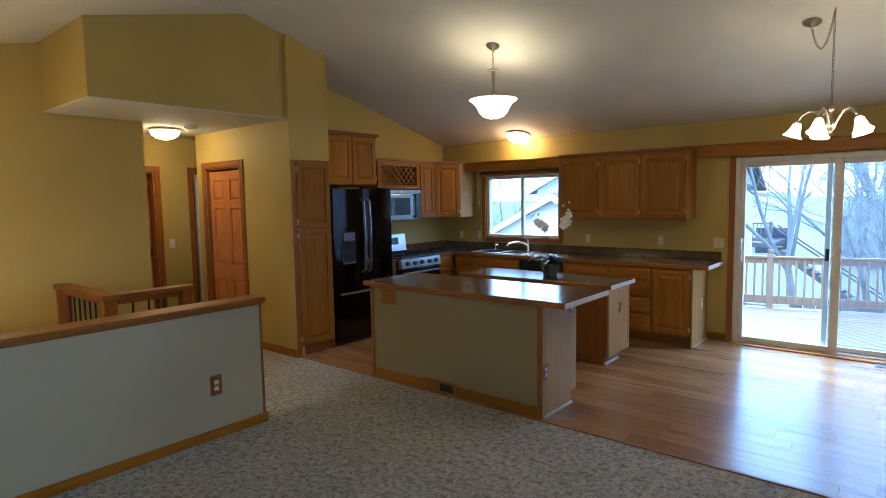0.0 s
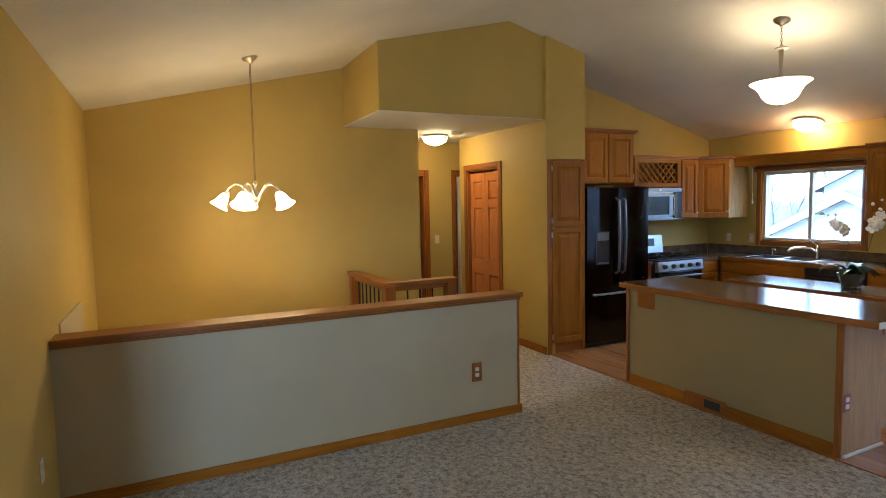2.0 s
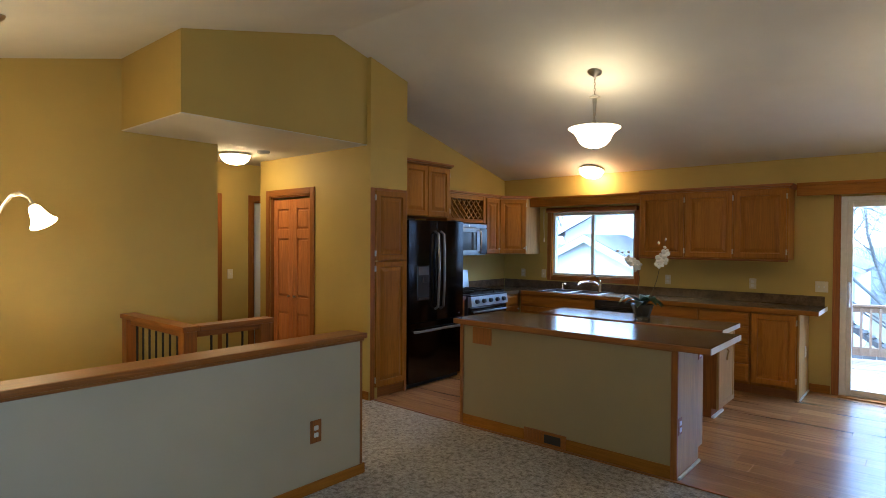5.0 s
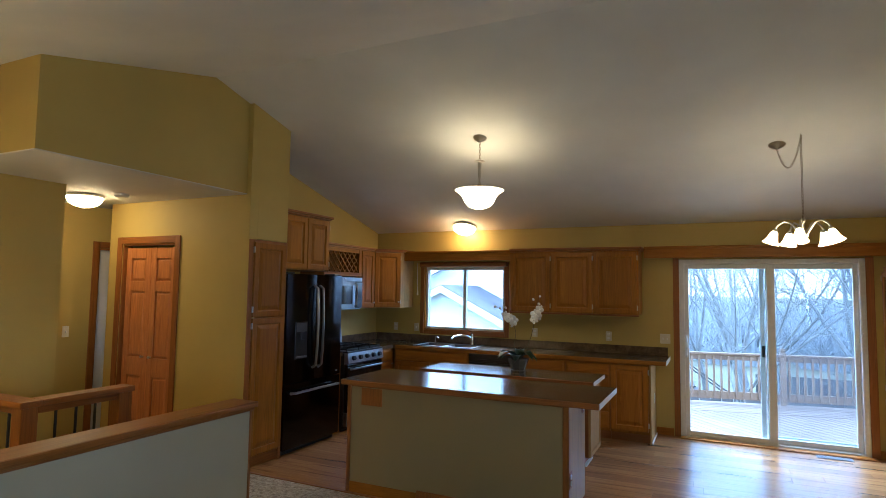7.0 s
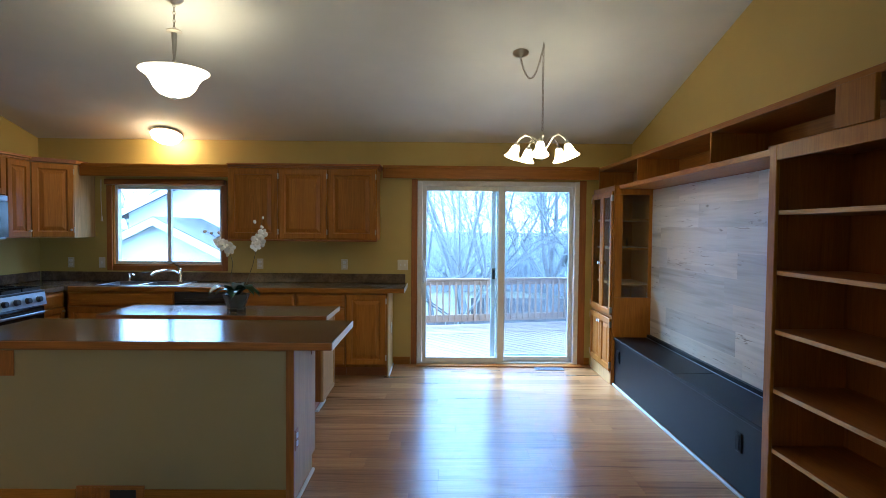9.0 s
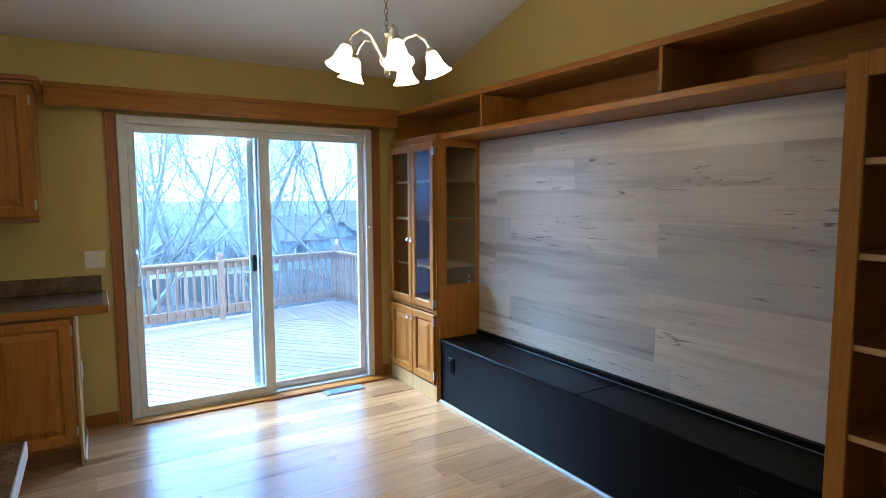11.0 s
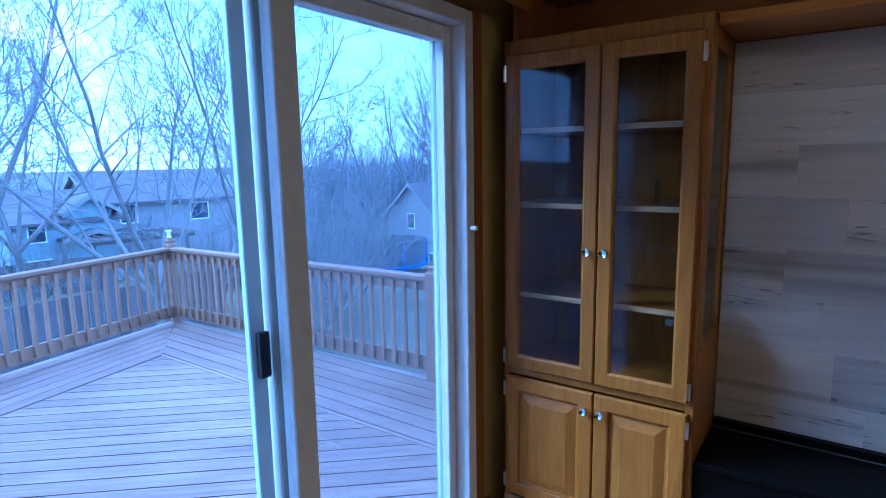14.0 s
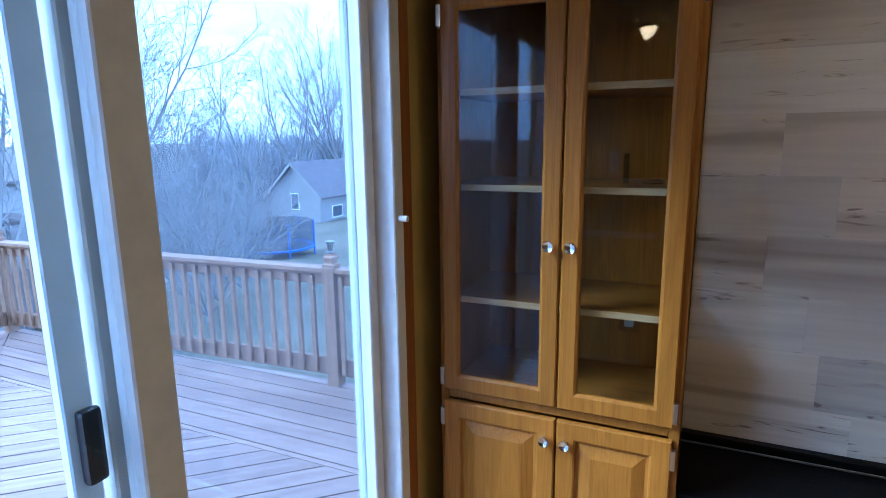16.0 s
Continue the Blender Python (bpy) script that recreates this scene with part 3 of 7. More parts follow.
def upper_west():
    f = frame_matrix((-4.95, 0, 0), (0, 1, 0), (1, 0, 0))
    c = thing("wall_cabinet", "two-door golden oak cabinet above the refrigerator", "cabinet", (KX, 4.54, 1.83))
    body(c, f, 4.155, 4.915, 1.83, 2.395, KX * -1 - 4.952)
    cab_door(c, f, 4.165, 4.53, 1.84, 2.385, None)
    cab_door(c, f, 4.54, 4.905, 1.84, 2.385, None, 1)
    crown(c, f, 4.155, 4.915, 2.395, 0.64, False, True)
    c = thing("wine_rack", "golden oak wine rack with diagonal lattice over the microwave", "wine rack", (KX, 5.63, 1.81))
    bm = bmesh.new()
    add_box(bm, 5.22, 5.24, -0.34, 0, 1.80, 2.15, 0.002, WF)
    add_box(bm, 6.01, 6.025, -0.34, 0, 1.80, 2.15, 0.002, WF)
    add_box(bm, 5.24, 6.01, -0.34, 0, 1.80, 1.82, 0.002, WF)
    add_box(bm, 5.24, 6.01, -0.34, 0, 2.13, 2.15, 0.002, WF)
    add_box(bm, 5.24, 6.01, -0.34, -0.33, 1.82, 2.13, 0, WF)
    part("body", bm, oak_v, c)
    bm = bmesh.new()
    add_box(bm, 5.22, 5.29, 0.001, 0.018, 1.80, 2.15, 0.003, WF)
    add_box(bm, 5.96, 6.025, 0.001, 0.018, 1.80, 2.15, 0.003, WF)
    add_box(bm, 5.29, 5.96, 0.001, 0.0175, 1.80, 1.85, 0.003, WF)
    add_box(bm, 5.29, 5.96, 0.001, 0.0175, 2.10, 2.15, 0.003, WF)
    part("face_frame", bm, oak_v, c)
    for way in (-1, 1):
        for i in range(-2, 9):
            a = Vector((5.29 + i * 0.098, 1.85))
            lo = max(0.0, (5.29 - a.x) if way > 0 else (a.x - 5.96))
            hi = min(0.25, (5.96 - a.x) if way > 0 else (a.x - 5.29))
            if hi - lo < 0.03:
                continue
            p0, p1 = (a.x + way * lo, 1.85 + lo), (a.x + way * hi, 1.85 + hi)
            mid, ang = ((p0[0] + p1[0]) / 2, (p0[1] + p1[1]) / 2), -way * radians(45)
            lm = WF @ Matrix.Translation((mid[0], -0.02 if way > 0 else -0.009, mid[1])) @ Matrix.Rotation(ang, 4, "Y")
            L = (hi - lo) * 1.414 / 2
            part("lattice_slat", add_box(bmesh.new(), -L, L, -0.005, 0.005, -0.008, 0.008, 0, lm), oak_y, c)
    crown(c, WF, 5.22, 6.33, 2.15, 0.34, True, False)
    c = thing("wall_cabinet", "narrow golden oak wall cabinet beside the microwave", "cabinet", (KX, 6.18, 1.39))
    body(c, WF, 6.03, 6.345, 1.39, 2.15, 0.34)
    cab_door(c, WF, 6.04, 6.335, 1.40, 2.14, (6.31, 1.46), 0)
    # diagonal corner cabinet
    c = thing("corner_cabinet", "diagonal golden oak corner wall cabinet", "cabinet", (-5.3, 6.7, 1.39))
    pts = [(KX + 0.002, 6.35, 1.39), (-5.25, 6.35, 1.39), (-4.98, 6.62, 1.39), (-4.98, NY - 0.002, 1.39), (KX + 0.002, NY - 0.002, 1.39)]
    part("body", add_prism(bmesh.new(), pts, (0, 0, 0.76)), pale_v, c)
    dm = frame_matrix((-5.25, 6.35, 0), (1, 1, 0), (1, -1, 0))
    cab_door(c, dm, 0.012, 0.37, 1.40, 2.14, (0.345, 1.47), 1)
    bm = add_prism(bmesh.new(), [(KX + 0.002, 6.32, 2.151), (-5.235, 6.32, 2.151), (-4.95, 6.605, 2.151), (-4.95, NY - 0.002, 2.151), (KX + 0.002, NY - 0.002, 2.151)], (0, 0, 0.04))
    part("crown", bm, trim_x, c)


upper_west()


def pantry():
    f = frame_matrix((-4.885, 0, 0), (0, 1, 0), (1, 0, 0))
    c = thing("pantry_cabinet", "tall narrow golden oak pantry cabinet beside the refrigerator", "cabinet", (-5.2, 3.9, 0))
    body(c, f, 3.745, 4.148, 0.1, 2.085, 0.68)
    part("toe_kick", add_box(bmesh.new(), 3.745, 4.148, -0.68, -0.03, 0.0, 0.099, 0, f), trim_y, c)
    bm = bmesh.new()
    add_box(bm, 3.642, 3.70, -0.002, 0.012, 0.0, 2.085, 0.003, f)
    add_box(bm, 4.11, 4.148, 0.001, 0.012, 0.0, 2.085, 0.003, f)
    add_box(bm, 3.70, 4.11, 0.001, 0.012, 2.06, 2.085, 0.003, f)
    part("face_frame", bm, trim_v, c)
    fd = f @ Matrix.Translation((0, 0.008, 0))
    cab_door(c, fd, 3.70, 4.12, 1.37, 2.06, None, -1)
    cab_door(c, fd, 3.70, 4.12, 0.12, 1.36, None, -1)


pantry()

BF = frame_matrix((0, 6.41, 0), (1, 0, 0), (0, -1, 0))


def base_unit(name, label, u0, u1, kind, mf=BF, deep=0.565):
    c = thing(name, label, "cabinet", (mf @ Vector(((u0 + u1) / 2, 0, 0))))
    body(c, mf, u0, u1, 0.10, 0.865, deep)
    part("toe_kick", add_box(bmesh.new(), u0, u1, -deep, -0.07, 0.0, 0.099, 0, mf), trim_x, c)
    a, b = u0 + 0.012, u1 - 0.012
    if kind == "drawers":
        for lo, hi in ((0.13, 0.31), (0.325, 0.505), (0.52, 0.70), (0.715, 0.845)):
            drawer(c, mf, a, b, lo, hi)
    elif kind == "door":
        cab_door(c, mf, a, b, 0.13, 0.845, None, 1)
    elif kind == "pair":
        mid = (a + b) / 2
        drawer(c, mf, a, b, 0.715, 0.845)
        cab_door(c, mf, a, mid - 0.003, 0.13, 0.70, (mid - 0.03, 0.66))
        cab_door(c, mf, mid + 0.003, b, 0.13, 0.70, (mid + 0.03, 0.66))
    else:
        drawer(c, mf, a, b, 0.715, 0.845)
        cab_door(c, mf, a, b, 0.13, 0.70, (b - 0.03, 0.66))
    return c


base_unit("base_cabinet", "golden oak sink base cabinet", -4.93, -3.86, "pair")
base_unit("base_cabinet", "golden oak base cabinet with drawer and door", -3.235, -2.64, "one")
base_unit("base_cabinet", "golden oak four-drawer base cabinet", -2.638, -2.135, "drawers")
c_end = base_unit("base_cabinet", "golden oak base cabinet with a pale end panel", -2.133, -1.715, "door")
part("end_panel", add_box(bmesh.new(), -1.713, -1.698, 6.412, NY - 0.002, 0.0, 0.865, 0.002), pale_v, c_end, "pale oak end panel")
part("shoe_moulding", add_box(bmesh.new(), -1.697, -1.683, 6.44, NY - 0.016, 0.0, 0.018, 0.004), white_paint, c_end, "white shoe moulding")
WB = frame_matrix((-4.97, 0, 0), (0, 1, 0), (1, 0, 0))
base_unit("base_cabinet", "golden oak corner base cabinet beside the range", 6.03, 6.405, "one", WB, 0.6)


def dishwasher():
    d = thing("dishwasher", "black built-in dishwasher under the counter", "dishwasher", (-3.55, 6.7, 0))
    part("body", add_box(bmesh.new(), -3.853, -3.242, 6.42, 6.96, 0.0, 0.86, 0.002), black_plastic, d)
    part("door", add_box(bmesh.new(), -3.848, -3.247, 6.39, 6.419, 0.11, 0.75, 0.006), black_plastic, d)
    part("control_panel", add_box(bmesh.new(), -3.848, -3.247, 6.385, 6.419, 0.755, 0.855, 0.006), black_plastic, d)
    part("handle", add_box(bmesh.new(), -3.75, -3.345, 6.365, 6.385, 0.77, 0.795, 0.006), black_plastic, d)


dishwasher()


def counters():
    c = thing("countertop", "brown stone-look laminate countertop with a backsplash", "countertop", (-3.5, 6.7, 0.866))
    sx0, sx1, sy0, sy1 = -4.66, -3.86, 6.47, 6.90
    for d in ((KX + 0.002, sx0, 6.375, NY - 0.002), (sx1, -1.54, 6.375, NY - 0.002), (sx0, sx1, 6.375, sy0), (sx0, sx1, sy1, NY - 0.002), (KX + 0.002, -4.94, 6.022, 6.375)):
        part("slab", add_box(bmesh.new(), *d, 0.866, 0.908), counter_mat, c)
    part("edge_strip", add_box(bmesh.new(), -4.90, -1.54, 6.365, 6.374, 0.862, 0.907, 0.003), oak_x, c, "oak edge strip")
    part("end_cap", add_box(bmesh.new(), -1.539, -1.534, 6.37, NY - 0.003, 0.864, 0.907, 0.001), white_plastic, c, "pale laminate end cap")
    part("backsplash", add_box(bmesh.new(), KX + 0.022, -1.56, NY - 0.022, NY - 0.002, 0.909, 1.01, 0.003), counter_mat, c)
    part("backsplash", add_box(bmesh.new(), KX + 0.002, KX + 0.021, 6.03, NY - 0.023, 0.909, 1.01, 0.003), counter_mat, c)
    c2 = thing("countertop", "narrow brown laminate counter strip beside the range", "countertop", (-5.3, 5.15, 0.866))
    part("slab", add_box(bmesh.new(), KX + 0.002, -4.95, 5.09, 5.245, 0.866, 0.908, 0.003), counter_mat, c2)
    b2 = thing("base_cabinet", "narrow golden oak filler cabinet beside the range", "cabinet", (-5.3, 5.15, 0))
    part("body", add_box(bmesh.new(), KX + 0.002, -4.97, 5.095, 5.24, 0.0, 0.865, 0.002), oak_v, b2)
    # sink and taps
    s = thing("sink", "stainless steel double bowl sink under the window", "sink", (-4.26, 6.68, 0.9))
    bm = bmesh.new()
    add_box(bm, sx0 - 0.02, sx1 + 0.02, sy0 - 0.02, sy0 + 0.02, 0.9085, 0.914, 0.002)
    add_box(bm, sx0 - 0.02, sx1 + 0.02, sy1 - 0.06, sy1 + 0.02, 0.9085, 0.914, 0.002)
    add_box(bm, sx0 - 0.02, sx0 + 0.02, sy0 + 0.02, sy1 - 0.06, 0.9085, 0.914, 0.002)
    add_box(bm, sx1 - 0.02, sx1 + 0.02, sy0 + 0.02, sy1 - 0.06, 0.9085, 0.914, 0.002)
    add_box(bm, -4.28, -4.24, sy0 + 0.02, sy1 - 0.06, 0.9085, 0.914, 0.002)
    part("rim", bm, steel, s)
    for a, b in ((sx0 + 0.02, -4.28), (-4.24, sx1 - 0.02)):
        bm = bmesh.new()
        add_box(bm, a, b, sy0 + 0.02, sy1 - 0.06, 0.74, 0.745)
        add_box(bm, a - 0.003, a, sy0 + 0.02, sy1 - 0.06, 0.745, 0.908)
        add_box(bm, b, b + 0.003, sy0 + 0.02, sy1 - 0.06, 0.745, 0.908)
        add_box(bm, a, b, sy0 + 0.017, sy0 + 0.02, 0.745, 0.908)
        add_box(bm, a, b, sy1 - 0.06, sy1 - 0.057, 0.745, 0.908)
        part("bowl", bm, steel, s)
    f = thing("faucet", "chrome single-lever kitchen faucet", "faucet", (-4.0, 6.86, 0.914))
    lathe("base", [(0, 0.914), (0.035, 0.914), (0.032, 0.925), (0.024, 0.935), (0.024, 1.03), (0.020, 1.06), (0, 1.065)], chrome, f, "", Matrix.Translation((-4.0, 6.86, 0)), 20)
    tube("spout", [(-4.0, 6.85, 0.99), (-4.04, 6.80, 1.035), (-4.10, 6.73, 1.045), (-4.17, 6.66, 1.03), (-4.20, 6.63, 1.0)], 0.015, chrome, f)
    tube("lever", [(-4.0, 6.86, 1.05), (-4.02, 6.85, 1.09), (-4.07, 6.83, 1.12)], 0.011, chrome, f, ends=0.007)
    w = thing("soap_dispenser", "small chrome soap dispenser by the sink", "soap dispenser", (-4.55, 6.87, 0.914))
    lathe("base", [(0, 0.914), (0.02, 0.914), (0.018, 0.93), (0.010, 0.94), (0.010, 0.98), (0.016, 0.985), (0.016, 1.0), (0, 1.0)], chrome, w, "", Matrix.Translation((-4.55, 6.87, 0)), 14)
    tube("nozzle", [(-4.55, 6.87, 0.992), (-4.50, 6.83, 0.995), (-4.47, 6.81, 0.985)], 0.007, chrome, w)


counters()


# ---- appliances ----
def fridge():
    f = thing("refrigerator", "black stainless french-door refrigerator with a water dispenser", "refrigerator", (-5.2, 4.61, 0))
    y0, y1, x1 = 4.162, 5.072, -4.86
    part("body", add_box(bmesh.new(), -5.57, x1 - 0.075, y0 + 0.008, y1 - 0.008, 0.02, 1.785, 0.006), black_plastic, f)
    part("hinge_cover", add_box(bmesh.new(), x1 - 0.16, x1 - 0.02, y0 + 0.02, y0 + 0.12, 1.786, 1.803, 0.005), black_plastic, f)
    part("hinge_cover", add_box(bmesh.new(), x1 - 0.16, x1 - 0.02, y1 - 0.12, y1 - 0.02, 1.786, 1.803, 0.005), black_plastic, f)
    mid = (y0 + y1) / 2

    def front(name, a, b, z0, z1):
        bm = bmesh.new()
        k = 10
        pts = [(x1 - 0.07, a, z0)] + [(x1 - 0.004 + 0.014 * math.sin(math.pi * i / k), a + (b - a) * i / k, z0) for i in range(k + 1)] + [(x1 - 0.07, b, z0)]
        add_prism(bm, pts, (0, 0, z1 - z0))
        return part(name, bm, black_steel, f, "", True)
    left = front("door", y0, mid - 0.003, 0.70, 1.785)
    right = front("door", mid + 0.003, y1, 0.70, 1.785)
    low = front("freezer_drawer", y0, y1, 0.06, 0.69)
    for d, y, s in ((left, mid - 0.045, -1), (right, mid + 0.045, 1)):
        tube("handle", [(x1 + 0.005, y, 0.82), (x1 + 0.05, y, 0.85), (x1 + 0.062, y, 1.05), (x1 + 0.066, y, 1.25), (x1 + 0.062, y, 1.45), (x1 + 0.05, y, 1.64), (x1 + 0.005, y, 1.67)], 0.014, steel, d, "curved steel handle")
    tube("handle", [(x1 + 0.005, y0 + 0.08, 0.60), (x1 + 0.055, y0 + 0.10, 0.605), (x1 + 0.066, mid, 0.61), (x1 + 0.055, y1 - 0.10, 0.605), (x1 + 0.005, y1 - 0.08, 0.60)], 0.014, steel, low, "long steel handle")
    dm = (x1 + 0.007, x1 + 0.0125, y0 + 0.12, y0 + 0.31)
    part("dispenser", add_box(bmesh.new(), *dm, 0.93, 1.30, 0.003), black_plastic, left, "black water dispenser recess")
    part("display", add_box(bmesh.new(), x1 + 0.013, x1 + 0.018, y0 + 0.135, y0 + 0.295, 1.20, 1.29, 0.002), steel, left, "glossy dispenser display")
    part("spout", add_box(bmesh.new(), x1 + 0.013, x1 + 0.035, y0 + 0.185, y0 + 0.245, 1.12, 1.19, 0.004), black_plastic, left)
    part("tray", add_box(bmesh.new(), x1 + 0.013, x1 + 0.026, y0 + 0.135, y0 + 0.295, 0.94, 0.958, 0.003), steel, left)
    part("toe_grille", add_box(bmesh.new(), -5.5, x1 - 0.06, y0 + 0.02, y1 - 0.02, 0.0, 0.055, 0.003), black_plastic, f)
    part("badge", add_box(bmesh.new(), x1 + 0.0101, x1 + 0.0125, y1 - 0.10, y1 - 0.07, 0.735, 0.75, 0.001), steel, right)


fridge()


def range_cooker():
    r = thing("gas_range", "stainless steel gas range with black cast-iron grates", "range", (-5.2, 5.63, 0))
    y0, y1, xf = 5.252, 6.012, -4.90
    part("body", add_box(bmesh.new(), KX + 0.01, xf - 0.03, y0, y1, 0.03, 0.895, 0.004), black_plastic, r)
    part("cooktop", add_box(bmesh.new(), KX + 0.01, xf + 0.02, y0, y1, 0.896, 0.915, 0.005), black_plastic, r, "black enamel cooktop")
    cp = part("control_panel", add_prism(bmesh.new(), [(xf - 0.03, y0, 0.77), (xf + 0.035, y0, 0.78), (xf + 0.015, y0, 0.895), (xf - 0.03, y0, 0.895)], (0, y1 - y0, 0)), bright_steel, r, "stainless control panel")
    for i in range(5):
        y = y0 + 0.10 + i * 0.14
        km = Matrix.Translation((xf + 0.022, y, 0.835)) @ Matrix.Rotation(radians(80), 4, "Y")
        lathe("knob", [(0, 0.036), (0.024, 0.034), (0.027, 0.01), (0.03, 0.0), (0, 0)], black_plastic, cp, "black burner knob", km, 16)
    door = part("oven_door", add_box(bmesh.new(), xf - 0.03, xf + 0.015, y0 + 0.005, y1 - 0.005, 0.22, 0.765, 0.008), dark_glass, r, "dark glass oven door")
    tube("handle", [(xf + 0.015, y0 + 0.06, 0.71), (xf + 0.055, y0 + 0.07, 0.715), (xf + 0.06, (y0 + y1) / 2, 0.715), (xf + 0.055, y1 - 0.07, 0.715), (xf + 0.015, y1 - 0.06, 0.71)], 0.012, steel, door, "steel bar handle")
    part("drawer", add_box(bmesh.new(), xf - 0.03, xf + 0.012, y0 + 0.005, y1 - 0.005, 0.06, 0.212, 0.006), steel, r)
    part("plinth", add_box(bmesh.new(), KX + 0.05, xf - 0.06, y0 + 0.02, y1 - 0.02, 0.0, 0.03), black_plastic, r)
    bg = part("backguard", add_prism(bmesh.new(), [(KX + 0.01, y0, 0.916), (KX + 0.09, y0, 0.916), (KX + 0.06, y0, 1.17), (KX + 0.01, y0, 1.17)], (0, y1 - y0, 0)), bright_steel, r, "stainless backguard")
    part("clock_panel", add_box(bmesh.new(), -0.004, 0.0, -0.22, 0.22, -0.05, 0.05, 0.001, Matrix.Translation((KX + 0.083, (y0 + y1) / 2, 1.08)) @ Matrix.Rotation(radians(-7), 4, "Y")), dark_glass, bg, "black clock panel")
    for k in range(3):
        a, b = y0 + 0.02 + k * 0.245, y0 + 0.25 + k * 0.245
        bm = bmesh.new()
        for q in (a, (a + b) / 2 - 0.006, b - 0.012):
            add_box(bm, KX + 0.12, xf - 0.01, q, q + 0.012, 0.93, 0.945)
        for q in (KX + 0.12, KX + 0.29, KX + 0.46, xf - 0.022):
            add_box(bm, q, q + 0.012, a, b, 0.916, 0.944)
        part("grate", bm, iron, r, "black cast-iron grate")
    for x in (KX + 0.22, KX + 0.50):
        for y in (y0 + 0.14, y1 - 0.14):
            lathe("burner", [(0, 0.932), (0.035, 0.93), (0.045, 0.92), (0.05, 0.9155), (0, 0.9155)], iron, r, "", Matrix.Translation((x, y, 0)), 16)


range_cooker()


def microwave():
    w = thing("microwave", "stainless steel over-range microwave with a black window", "microwave", (-5.4, 5.63, 1.375))
    y0, y1, xf = 5.255, 6.02, -5.21
    part("case", add_box(bmesh.new(), KX + 0.005, xf - 0.025, y0, y1, 1.38, 1.79, 0.005), steel, w)
    d = part("door", add_box(bmesh.new(), xf - 0.024, xf, y0 + 0.004, y1 - 0.16, 1.40, 1.73, 0.006), steel, w)
    part("window", add_box(bmesh.new(), xf + 0.0005, xf + 0.004, y0 + 0.07, y1 - 0.23, 1.45, 1.68, 0.002), dark_glass, d, "black microwave window")
    tube("handle", [(xf, y1 - 0.19, 1.42), (xf + 0.035, y1 - 0.19, 1.44), (xf + 0.04, y1 - 0.19, 1.565), (xf + 0.035, y1 - 0.19, 1.69), (xf, y1 - 0.19, 1.71)], 0.011, chrome, d, "chrome bar handle")
    part("control_panel", add_box(bmesh.new(), xf - 0.024, xf, y1 - 0.155, y1 - 0.004, 1.40, 1.73, 0.005), dark_glass, w, "black control panel")
    part("top_vent", add_box(bmesh.new(), xf - 0.024, xf - 0.004, y0 + 0.004, y1 - 0.004, 1.735, 1.788, 0.004), steel, w)
    lathe("badge", [(0, 0.004), (0.014, 0.003), (0.014, 0), (0, 0)], white_plastic, w, "", Matrix.Translation((xf - 0.004, (y0 + y1) / 2, 1.762)) @ Matrix.Rotation(radians(90), 4, "Y"), 14)


microwave()


